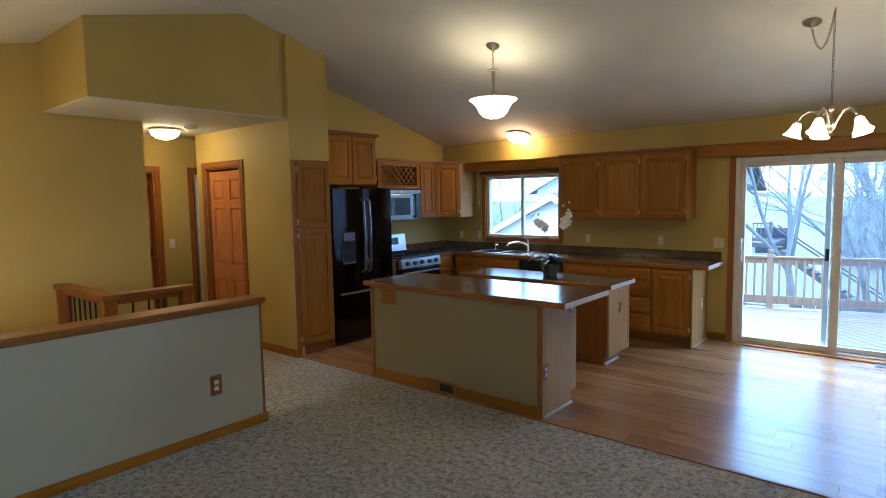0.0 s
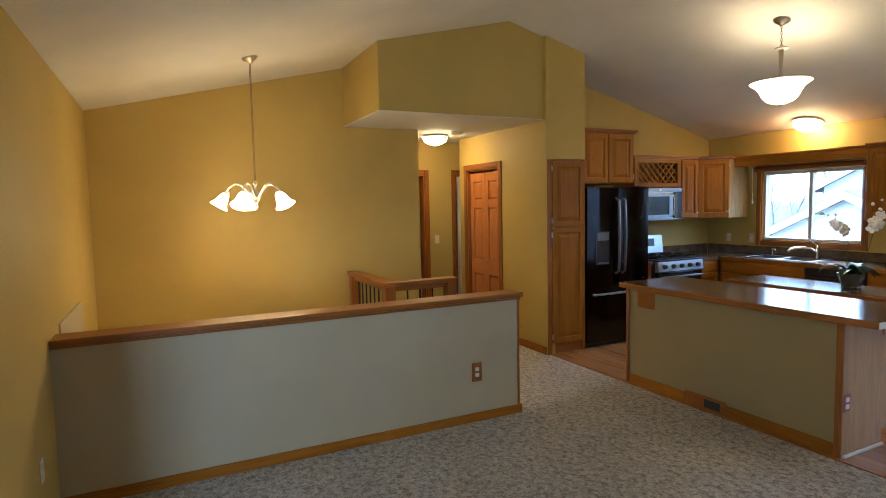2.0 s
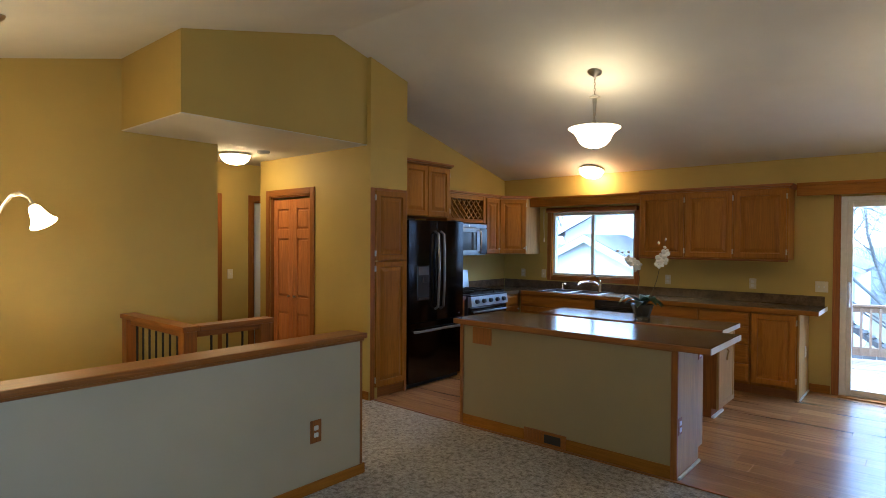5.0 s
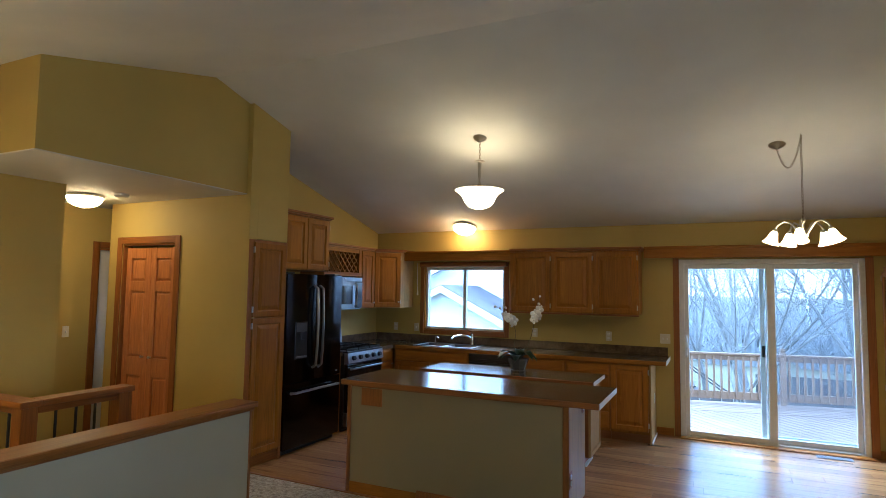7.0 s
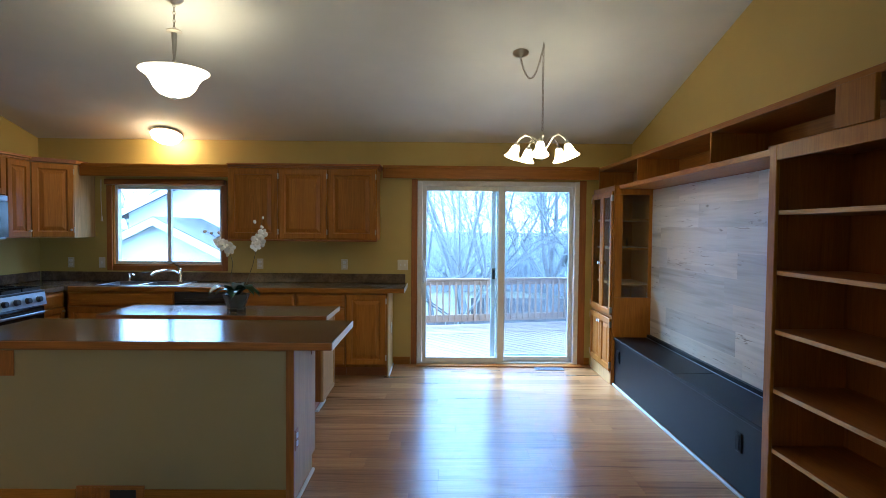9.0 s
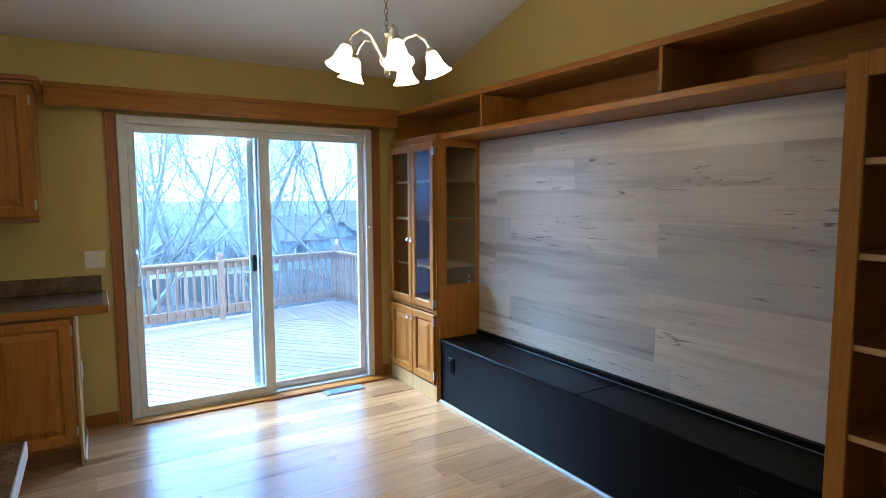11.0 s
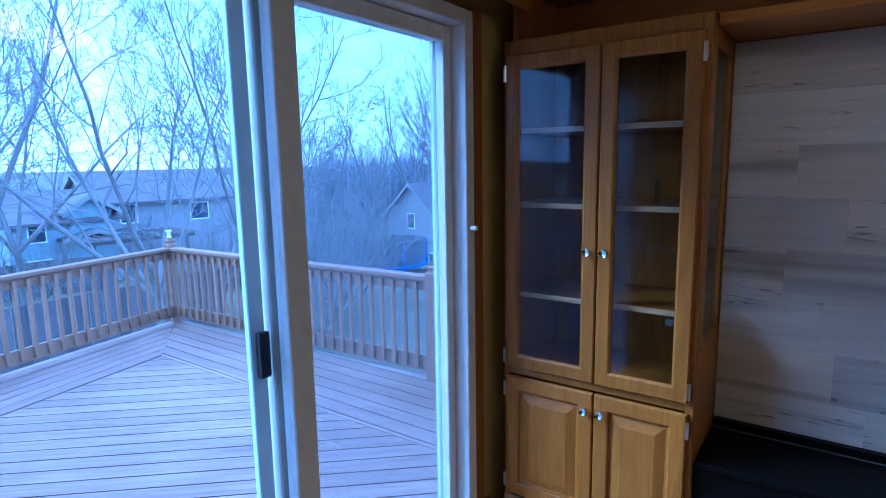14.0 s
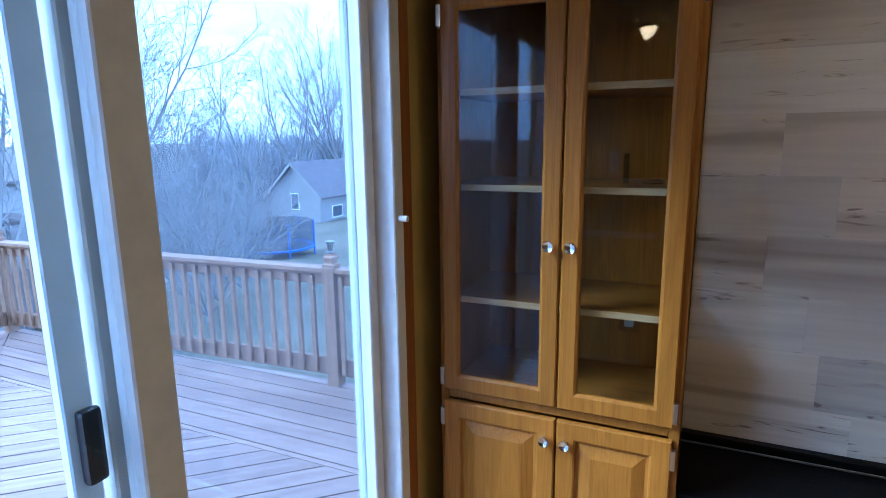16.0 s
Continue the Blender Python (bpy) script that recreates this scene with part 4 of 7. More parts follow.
# ---- islands ----
def island_bar():
    b = thing("kitchen_island", "painted kitchen island with oak corner trim and a wood vent", "kitchen island", (-2.9, 4.0, 0))
    part("front_panel", add_box(bmesh.new(), -3.79, -1.995, 3.725, 3.74, 0.0, 0.864), dim_greige_paint, b, "painted front panel, its greige dimmed for the weaker daylight there")
    part("cabinet_body", add_box(bmesh.new(), -3.79, -1.995, 3.741, 4.24, 0.1, 0.864), oak_v, b)
    part("toe_kick", add_box(bmesh.new(), -3.79, -1.995, 3.741, 4.17, 0.0, 0.099), trim_x, b)
    m = frame_matrix((0, 4.24, 0), (-1, 0, 0), (0, 1, 0))
    for i in range(4):
        u = 2.01 + i * 0.445
        cab_door(b, m, u, u + 0.435, 0.13, 0.70)
        drawer(b, m, u, u + 0.435, 0.715, 0.845)
    bm = add_prism(bmesh.new(), [(-1.994, 3.72, 0.0), (-1.994, 4.17, 0.0), (-1.994, 4.17, 0.10), (-1.994, 4.262, 0.10), (-1.994, 4.262, 0.864), (-1.994, 3.72, 0.864)], (0.014, 0, 0))
    part("end_panel", bm, pale_v, b, "pale oak end panel with a toe notch")
    part("corner_trim", add_box(bmesh.new(), -2.02, -1.976, 3.706, 3.724, 0.0, 0.864, 0.003), trim_v, b)
    part("corner_trim", add_box(bmesh.new(), -3.805, -3.775, 3.706, 3.724, 0.0, 0.864, 0.003), trim_v, b)
    part("end_panel", add_box(bmesh.new(), -3.805, -3.791, 3.726, 4.24, 0.0, 0.864), pale_v, b)
    part("baseboard", add_box(bmesh.new(), -3.774, -3.16, 3.712, 3.724, 0.0, 0.085, 0.003), oak_x, b)
    part("baseboard", add_box(bmesh.new(), -2.79, -2.021, 3.712, 3.724, 0.0, 0.085, 0.003), oak_x, b)
    part("shoe_moulding", add_box(bmesh.new(), -1.979, -1.962, 3.73, 4.17, 0.0, 0.02, 0.004), white_paint, b, "white shoe moulding")
    v = part("vent", add_box(bmesh.new(), -3.155, -2.788, 3.709, 3.724, 0.003, 0.105, 0.003), trim_x, b, "brown wooden floor vent")
    part("opening", add_box(bmesh.new(), -2.97, -2.83, 3.706, 3.708, 0.022, 0.086), black_plastic, v, "dark vent opening")
    for i in range(6):
        part("slat", add_box(bmesh.new(), -3.13 + i * 0.025, -3.118 + i * 0.025, 3.705, 3.708, 0.03, 0.10), trim_v, v)
    part("access_plate", add_box(bmesh.new(), -3.676, -3.482, 3.716, 3.724, 0.702, 0.842, 0.002), trim_v, b, "brown wooden plate")
    part("gap_filler", add_box(bmesh.new(), -3.774, -2.021, 3.716, 3.724, 0.845, 0.864, 0.002), trim_x, b)
    t = thing("countertop", "glossy brown laminate bar top with oak edge", "countertop", (-2.8, 4.0, 0.865))
    part("slab", add_box(bmesh.new(), -3.835, -1.764, 3.66, 4.385, 0.866, 0.906, 0.0), counter_mat, t)
    part("edge_strip", add_box(bmesh.new(), -3.835, -1.764, 3.648, 3.659, 0.864, 0.905, 0.004), trim_x, t, "stained oak edge strip")
    part("end_cap", add_box(bmesh.new(), -1.763, -1.757, 3.65, 4.385, 0.865, 0.905, 0.002), white_plastic, t, "pale worn end cap")


island_bar()


def island_low():
    b = thing("kitchen_island", "low oak kitchen island with a pale end panel", "kitchen island", (-3.0, 5.48, 0))
    part("cabinet_body", add_box(bmesh.new(), -3.85, -2.145, 5.24, 5.73, 0.1, 0.764), trim_v, b)
    part("toe_kick", add_box(bmesh.new(), -3.80, -2.20, 5.30, 5.68, 0.0, 0.099), trim_x, b)
    part("end_panel", add_box(bmesh.new(), -2.144, -2.13, 5.235, 5.735, 0.1, 0.764), pale_v, b, "pale oak end panel")
    m = frame_matrix((-2.13, 0, 0), (0, 1, 0), (1, 0, 0))
    for d in ((5.235, 5.262, 0.1, 0.764), (5.708, 5.735, 0.1, 0.764), (5.262, 5.708, 0.1, 0.14), (5.262, 5.708, 0.73, 0.764)):
        part("panel_strip", add_box(bmesh.new(), d[0], d[1], 0.0005, 0.008, d[2], d[3], 0.002, m), pale_v, b)
    part("shoe_moulding", add_box(bmesh.new(), -2.199, -2.17, 5.29, 5.60, 0.0, 0.02, 0.004), white_paint, b, "white shoe moulding")
    part("hook", add_tube(bmesh.new(), [(-2.125, 5.50, 0.60), (-2.115, 5.515, 0.58), (-2.118, 5.49, 0.55), (-2.125, 5.50, 0.50)], 0.008, 6), pale_v, b)
    t = thing("countertop", "brown laminate top of the low island", "countertop", (-3.0, 5.5, 0.765))
    part("slab", add_box(bmesh.new(), -3.93, -2.095, 5.22, 5.80, 0.765, 0.805, 0.0), counter_mat, t)
    part("edge_strip", add_box(bmesh.new(), -3.93, -2.095, 5.208, 5.219, 0.763, 0.804, 0.004), trim_x, t, "stained oak edge strip")
    part("end_cap", add_box(bmesh.new(), -2.094, -2.088, 5.21, 5.80, 0.764, 0.804, 0.002), white_plastic, t, "pale worn end cap")


island_low()

# ---- sliding door and window ----
def slider():
    d = thing("sliding_door", "white vinyl sliding glass door onto the deck", "sliding door", (-0.53, NY, 0), kind="structure")
    d.name = "door_4"
    x0, x1, _, zt = SLD
    y0, y1 = NY - 0.03, NY + 0.12
    part("frame", add_box(bmesh.new(), x0 + 0.001, x0 + 0.055, y0, y1, 0.03, zt - 0.002, 0.004), white_vinyl, d)
    part("frame", add_box(bmesh.new(), x1 - 0.055, x1 - 0.001, y0, y1, 0.03, zt - 0.002, 0.004), white_vinyl, d)
    part("frame", add_box(bmesh.new(), x0 + 0.056, x1 - 0.056, y0, y1, zt - 0.055, zt - 0.002, 0.004), white_vinyl, d)
    part("sill", add_box(bmesh.new(), x0 + 0.001, x1 - 0.001, y0, y1 + 0.04, 0.0, 0.029, 0.004), white_vinyl, d)

    def sash(name, a, b, ya, yb, left, right):
        s = part(name, add_box(bmesh.new(), a, a + left, ya, yb, 0.031, zt - 0.057, 0.004), white_vinyl, d)
        part("stile", add_box(bmesh.new(), b - right, b, ya, yb, 0.031, zt - 0.057, 0.004), white_vinyl, s)
        part("rail", add_box(bmesh.new(), a + left, b - right, ya, yb, 0.031, 0.085, 0.004), white_vinyl, s)
        part("rail", add_box(bmesh.new(), a + left, b - right, ya, yb, zt - 0.11, zt - 0.057, 0.004), white_vinyl, s)
        p = part("pane", add_box(bmesh.new(), a + left - 0.005, b - right + 0.005, (ya + yb) / 2 - 0.003, (ya + yb) / 2 + 0.003, 0.08, zt - 0.105), clear_glass, s, "clear glass pane")
        p.visible_shadow = False
        return s
    near = sash("sliding_panel", x0 + 0.057, -0.457, y0 + 0.004, y0 + 0.05, 0.045, 0.078)
    sash("fixed_panel", -0.545, x1 - 0.057, y0 + 0.062, y0 + 0.10, 0.06, 0.045)
    # insect screen outside the fixed panel
    ys0, ys1 = NY + 0.10, NY + 0.118
    sc = part("screen_frame", add_box(bmesh.new(), -0.605, -0.557, NY + 0.045, NY + 0.066, 0.04, zt - 0.06, 0.003), sky_vinyl, d, "screen frame with sky light's pale blue in its colour")
    part("screen_rail", add_box(bmesh.new(), x1 - 0.075, x1 - 0.057, ys0, ys1, 0.04, zt - 0.06, 0.003), sky_vinyl, sc)
    part("screen_rail", add_box(bmesh.new(), -0.559, x1 - 0.076, ys0, ys1, 0.04, 0.10, 0.003), sky_vinyl, sc)
    part("screen_rail", add_box(bmesh.new(), -0.559, x1 - 0.076, ys0, ys1, zt - 0.10, zt - 0.06, 0.003), sky_vinyl, sc)
    net = part("screen_mesh", add_box(bmesh.new(), -0.561, x1 - 0.074, NY + 0.108, NY + 0.110, 0.095, zt - 0.095), screen_mat, sc, "fine grey insect screen")
    net.visible_shadow = False
    part("latch", add_box(bmesh.new(), -0.592, -0.558, NY + 0.023, NY + 0.0445, 0.955, 1.08, 0.008), black_plastic, sc, "black screen latch")
    tube("pull_handle", [(x0 + 0.075, y0 + 0.008, 0.92), (x0 + 0.075, y0 - 0.035, 0.945), (x0 + 0.08, y0 - 0.055, 1.04), (x0 + 0.075, y0 - 0.035, 1.135), (x0 + 0.075, y0 + 0.008, 1.16)], 0.014, sky_vinyl, near, "curved pale grey pull handle")
    part("lock_peg", add_tube(bmesh.new(), [(x1 - 0.035, y0 - 0.004, 1.26), (x1 - 0.035, y0 - 0.03, 1.26)], 0.009, 10), white_vinyl, d, "white lock peg")
    # stained wood lining
    part("casing", add_box(bmesh.new(), x0 - 0.065, x0 - 0.001, NY - 0.02, NY - 0.001, 0.0, 2.06, 0.005), trim_v, d, "stained oak casing")
    part("casing", add_box(bmesh.new(), x1 + 0.001, x1 + 0.075, NY - 0.02, NY - 0.001, 0.0, 2.06, 0.005), trim_v, d, "stained oak casing")
    part("threshold", add_box(bmesh.new(), x0 - 0.001, x1 + 0.03, NY - 0.12, NY - 0.032, 0.0005, 0.016, 0.005), oak_x, d, "oak threshold strip")
    part("track", add_box(bmesh.new(), -0.55, x1 + 0.06, NY - 0.135, NY - 0.121, 0.0005, 0.012, 0.003), trim_x, d)


def screen_cloth():
    m = bpy.data.materials.new("insect_screen")
    m.use_nodes = True
    n, l = m.node_tree.nodes, m.node_tree.links
    n.clear()
    out, mix, tr, df = n.new("ShaderNodeOutputMaterial"), n.new("ShaderNodeMixShader"), n.new("ShaderNodeBsdfTransparent"), n.new("ShaderNodeBsdfTranslucent")
    df.inputs[0].default_value = (0.06, 0.065, 0.075, 1)
    mix.inputs[0].default_value = 0.22
    l.new(tr.outputs[0], mix.inputs[1])
    l.new(df.outputs[0], mix.inputs[2])
    l.new(mix.outputs[0], out.inputs[0])
    return m


screen_mat = screen_cloth()
# sky light's pale blue is put into the colour of screen frame and handle
sky_vinyl = plastic("skylight_tinted_vinyl", (0.76, 0.83, 0.88), 0.4)
slider()


def window():
    w = thing("kitchen_window", "white sliding kitchen window with stained oak casing", "window", (-4.19, NY, 1.08), kind="structure")
    w.name = "window_1"
    x0, x1, z0, z1 = WIN
    y0, y1 = NY + 0.03, NY + 0.11
    for a in ((x0 + 0.001, x0 + 0.04, z0 + 0.001, z1 - 0.001), (x1 - 0.04, x1 - 0.001, z0 + 0.001, z1 - 0.001), (x0 + 0.041, x1 - 0.041, z0 + 0.001, z0 + 0.045), (x0 + 0.041, x1 - 0.041, z1 - 0.04, z1 - 0.001)):
        part("window_frame", add_box(bmesh.new(), a[0], a[1], y0, y1, a[2], a[3], 0.003), white_vinyl, w)
    xm = (x0 + x1) / 2 + 0.0
    part("meeting_stile", add_box(bmesh.new(), xm - 0.022, xm + 0.022, y0 + 0.005, y1 - 0.02, z0 + 0.046, z1 - 0.041, 0.003), white_vinyl, w)
    for a, b, y in ((x0 + 0.04, xm - 0.022, y0 + 0.05), (xm + 0.022, x1 - 0.04, y0 + 0.025)):
        p = part("pane", add_box(bmesh.new(), a, b, y - 0.002, y + 0.002, z0 + 0.045, z1 - 0.04), clear_glass, w, "clear glass pane")
        p.visible_shadow = False
    for a, mt in (((x0 - 0.06, x0 - 0.001, z0 - 0.06, z1 + 0.06), trim_v), ((x1 + 0.001, x1 + 0.06, z0 - 0.06, z1 + 0.06), trim_v), ((x0, x1, z1 + 0.001, z1 + 0.06), trim_x), ((x0, x1, z0 - 0.06, z0 - 0.001), trim_x)):
        part("casing", add_box(bmesh.new(), a[0], a[1], NY - 0.018, NY - 0.001, a[2], a[3], 0.004), mt, w, "stained oak casing")
    for a in ((x0 + 0.001, x0 + 0.012, z0, z1), (x1 - 0.012, x1 - 0.001, z0, z1)):
        part("jamb", add_box(bmesh.new(), a[0], a[1], NY, y0 - 0.001, a[2] + 0.001, a[3] - 0.001), oak_v, w)
    part("window_sill", add_box(bmesh.new(), x0 + 0.013, x1 - 0.013, NY - 0.01, y0 - 0.001, z0 + 0.001, z0 + 0.012, 0.002), oak_x, w)


window()
b = thing("roller_blind", "dark woven blind rolled up under the window valance", "blind", (-4.2, NY - 0.06, 2.0))
part("roll", add_box(bmesh.new(), -4.84, -3.535, NY - 0.09, NY - 0.02, 1.965, 2.03, 0.02), trim_x, b, "rolled dark woven cloth")
part("cord", add_tube(bmesh.new(), [(-4.88, NY - 0.06, 2.02), (-4.885, NY - 0.055, 1.8), (-4.88, NY - 0.05, 1.62)], 0.003, 6), white_plastic, b, "white pull cord")
part("tassel", add_lathe(bmesh.new(), [(0, 0.0), (0.012, 0.0), (0.009, 0.05), (0, 0.06)], 10, Matrix.Translation((-4.88, NY - 0.05, 1.565))), ivory_plastic, b, "ivory cord tassel")
for nm, lab, d in (("window_valance", "stained oak valance board above the kitchen window", (-4.978, -3.402, 6.70, 6.722, 2.04, 2.165)), ("door_valance", "stained oak valance box above the sliding door", (-1.80, 0.53, 6.80, 6.822, 2.055, 2.185))):
    v = thing(nm, lab, "valance", ((d[0] + d[1]) / 2, NY, d[4]))
    part("board", add_box(bmesh.new(), *d, 0.004), oak_x, v)
    part("top", add_box(bmesh.new(), d[0], d[1], d[3] + 0.001, NY - 0.002, d[5] - 0.018, d[5], 0.002), trim_x, v)
    part("lip", add_box(bmesh.new(), d[0], d[1], d[2] - 0.012, d[2] - 0.001, d[5] - 0.03, d[5] + 0.006, 0.004), oak_x, v)


# ---- built-in wall unit on the east wall ----
UX = 0.52


def east_unit():
    # hutch beside the sliding door
    h = thing("corner_hutch", "tall golden oak hutch with glass upper doors", "hutch", (0.72, 6.52, 0))
    y0, y1, xb = 6.17, 6.90, EX - 0.003
    part("side_panel", add_box(bmesh.new(), UX, xb, y1 - 0.02, y1, 0.0, 1.95, 0.002), oak_v, h)
    part("side_panel", add_box(bmesh.new(), UX, xb, y0, y0 + 0.02, 0.0, 0.86, 0.002), oak_v, h)
    part("side_rail", add_box(bmesh.new(), UX, xb, y0, y0 + 0.02, 1.86, 1.95, 0.002), oak_v, h)
    part("side_stile", add_box(bmesh.new(), UX, UX + 0.07, y0, y0 + 0.02, 0.861, 1.859, 0.002), oak_v, h)
    part("side_stile", add_box(bmesh.new(), xb - 0.09, xb, y0, y0 + 0.02, 0.861, 1.859, 0.002), oak_v, h)
    part("back_panel", add_box(bmesh.new(), xb - 0.012, xb, y0 + 0.021, y1 - 0.021, 0.0, 1.95), oak_v, h)
    part("top_panel", add_box(bmesh.new(), UX, xb - 0.013, y0 + 0.021, y1 - 0.021, 1.93, 1.95), oak_y, h)
    part("deck_board", add_box(bmesh.new(), UX, xb - 0.013, y0 + 0.021, y1 - 0.021, 0.66, 0.68), oak_y, h)
    p = part("side_pane", add_box(bmesh.new(), UX + 0.065, xb - 0.085, y0 + 0.008, y0 + 0.012, 0.855, 1.865), clear_glass, h, "clear glass side pane")
    p.visible_shadow = False
    for z in (0.965, 1.325, 1.61):
        sh = part("shelf", add_box(bmesh.new(), UX + 0.034, xb - 0.014, y0 + 0.022, y1 - 0.022, z, z + 0.018, 0.001), oak_y, h)
        part("shelf_edge", add_box(bmesh.new(), UX + 0.028, UX + 0.0335, y0 + 0.022, y1 - 0.022, z - 0.001, z + 0.019, 0.001), pale_y, sh, "pale shelf edge")
    m = frame_matrix((UX, 0, 0), (0, -1, 0), (-1, 0, 0))
    a0, a1, mid = -y1, -y0, -6.515
    bm = bmesh.new()
    add_box(bm, a0, a0 + 0.03, 0.0005, 0.016, 0.0, 1.95, 0.002, m)
    add_box(bm, a1 - 0.03, a1, 0.0005, 0.016, 0.0, 1.95, 0.002, m)
    add_box(bm, a0 + 0.03, a1 - 0.03, 0.0005, 0.016, 1.885, 1.95, 0.002, m)
    add_box(bm, a0 + 0.03, a1 - 0.03, 0.0005, 0.016, 0.65, 0.70, 0.002, m)
    part("face_frame", bm, oak_v, h)
    part("base_board", add_box(bmesh.new(), a0, a1, 0.0165, 0.022, 0.0, 0.115, 0.002, m), pale_v, h, "pale oak base strip")
    dm = m @ Matrix.Translation((0, 0.016, 0))

    def knob(d, u, v):
        km = dm @ Matrix.Translation((u, 0.021, v)) @ Matrix.Rotation(radians(-90), 4, "X")
        k = lathe("knob", [(0, 0.022), (0.009, 0.0225), (0.015, 0.026), (0.017, 0.022), (0.010, 0.010), (0.008, 0.0), (0, 0)], chrome, d, "round chrome knob", km, 16)
    for lo, hi, side in ((a0 + 0.018, mid - 0.003, 1), (mid + 0.003, a1 - 0.018, -1)):
        ku = hi - 0.028 if side > 0 else lo + 0.028
        # glazed upper door
        z0, z1, s = 0.685, 1.895, 0.055
        bm = add_moulded(bmesh.new(), dm, lo, hi, z0, z1, [(0, 0.001), (0, 0.017), (0.004, 0.021), (s - 0.009, 0.021), (s - 0.003, 0.017), (s, 0.013), (s, 0.001)], False)
        d = part("glass_door", bm, oak_v, h, "golden oak glazed door")
        g = part("pane", add_box(bmesh.new(), lo + s - 0.005, hi - s + 0.005, 0.008, 0.012, z0 + s - 0.005, z1 - s + 0.005, 0, dm), clear_glass, d, "clear glass pane")
        g.visible_shadow = False
        knob(d, ku, 1.18)
        d2 = cab_door(h, dm, lo, hi, 0.13, 0.645)
        knob(d2, ku, 0.58)
        hu = lo - 0.004 if side > 0 else hi + 0.004
        for dd, zs in ((d, (0.73, 1.83)), (d2, (0.19, 0.59))):
            for z in zs:
                bm = add_box(bmesh.new(), hu - 0.007, hu + 0.007, 0.004, 0.026, z - 0.03, z + 0.03, 0.002, dm)
                part("hinge", bm, nickel, dd, "antique nickel hinge")
    # storage bench
    b = thing("storage_bench", "long black painted storage bench under the plank panel", "bench", (0.73, 4.87, 0))
    ys, yn = 3.60, 6.165
    part("box", add_box(bmesh.new(), UX + 0.01, 0.93, ys, yn, 0.02, 0.445, 0.003), black_paint, b)
    half = (ys + yn) / 2 - 0.1
    part("lid", add_box(bmesh.new(), UX, 0.84, ys, half - 0.002, 0.446, 0.47, 0.004), black_paint, b)
    part("lid", add_box(bmesh.new(), UX, 0.84, half + 0.002, yn, 0.446, 0.47, 0.004), black_paint, b)
    part("ledge", add_box(bmesh.new(), 0.845, 0.885, ys, yn, 0.446, 0.50, 0.004), black_paint, b, "black back ledge")
    part("hinge_strip", add_box(bmesh.new(), 0.8405, 0.8445, ys, yn, 0.446, 0.474, 0.001), steel, b, "steel piano hinge")
    part("shoe_moulding", add_box(bmesh.new(), UX - 0.006, UX + 0.009, ys, yn, 0.0, 0.02, 0.004), blue_tape, b, "pale blue-grey shoe strip")
    for y in (6.02, 3.86):
        part("outlet", add_box(bmesh.new(), UX + 0.001, UX + 0.0095, y - 0.035, y + 0.035, 0.25, 0.365, 0.003), black_paint, b, "black outlet cover")
        part("outlet_face", add_box(bmesh.new(), UX - 0.003, UX + 0.0005, y - 0.018, y + 0.018, 0.265, 0.35, 0.003), black_paint, b)
    # open bridge shelf over the panel
    s = thing("bridge_shelf", "long open oak shelf running over the plank panel", "shelf", (0.74, 4.6, 1.92))
    part("bottom_board", add_box(bmesh.new(), UX + 0.03, xb, 3.602, 6.165, 1.915, 1.95, 0.003), oak_y, s)
    part("top_board", add_box(bmesh.new(), UX + 0.03, xb, 2.0, 6.94, 2.152, 2.187, 0.003), oak_y, s)
    part("back", add_box(bmesh.new(), xb - 0.01, xb, 2.0, 6.90, 1.957, 2.151), oak_y, s)
    for y, mt in ((5.70, oak_v), (4.35, oak_v), (6.88, oak_v)):
        part("divider", add_box(bmesh.new(), UX + 0.035, xb - 0.011, y - 0.01, y + 0.01, 1.957, 2.151, 0.002), mt, s)
    part("stile", add_box(bmesh.new(), UX + 0.004, UX + 0.029, 2.92, 3.15, 1.962, 2.151, 0.003), oak_v, s)
    part("hutch_deck", add_box(bmesh.new(), UX + 0.03, xb, 6.166, 6.90, 1.951, 1.956), oak_y, s)
    # bookcase
    k = thing("bookcase", "tall golden oak bookcase with five empty shelves", "bookcase", (0.73, 2.8, 0))
    y0, y1 = 2.0, 3.598
    # inside boards take the darker trim stain, standing in for the interior's shade
    part("side_panel", add_box(bmesh.new(), UX + 0.005, xb, y0, y0 + 0.02, 0.0, 1.93), trim_v, k)
    part("side_panel", add_box(bmesh.new(), UX + 0.005, xb, y1 - 0.02, y1, 0.0, 1.93), trim_v, k)
    part("top_panel", add_box(bmesh.new(), UX + 0.005, xb, y0 + 0.02, y1 - 0.02, 1.915, 1.93), trim_y, k)
    part("back_panel", add_box(bmesh.new(), xb - 0.012, xb, y0 + 0.02, y1 - 0.02, 0.0, 1.915), trim_v, k)
    bm = bmesh.new()
    m = frame_matrix((UX + 0.004, 0, 0), (0, -1, 0), (-1, 0, 0))
    add_box(bm, -y1, -y1 + 0.062, 0.0, 0.02, 0.0, 1.955, 0.003, m)
    add_box(bm, -y0 - 0.062, -y0, 0.0, 0.02, 0.0, 1.955, 0.003, m)
    add_box(bm, -y1 + 0.062, -y0 - 0.062, 0.0, 0.0195, 1.875, 1.955, 0.003, m)
    add_box(bm, -y1 + 0.062, -y0 - 0.062, 0.0, 0.0195, 0.0, 0.09, 0.003, m)
    part("face_frame", bm, oak_v, k)
    for z in (1.62, 1.313, 1.01, 0.704, 0.394, 0.09):
        sh = part("shelf", add_box(bmesh.new(), UX + 0.012, xb - 0.014, y0 + 0.022, y1 - 0.022, z - 0.02, z, 0.001), trim_y, k)
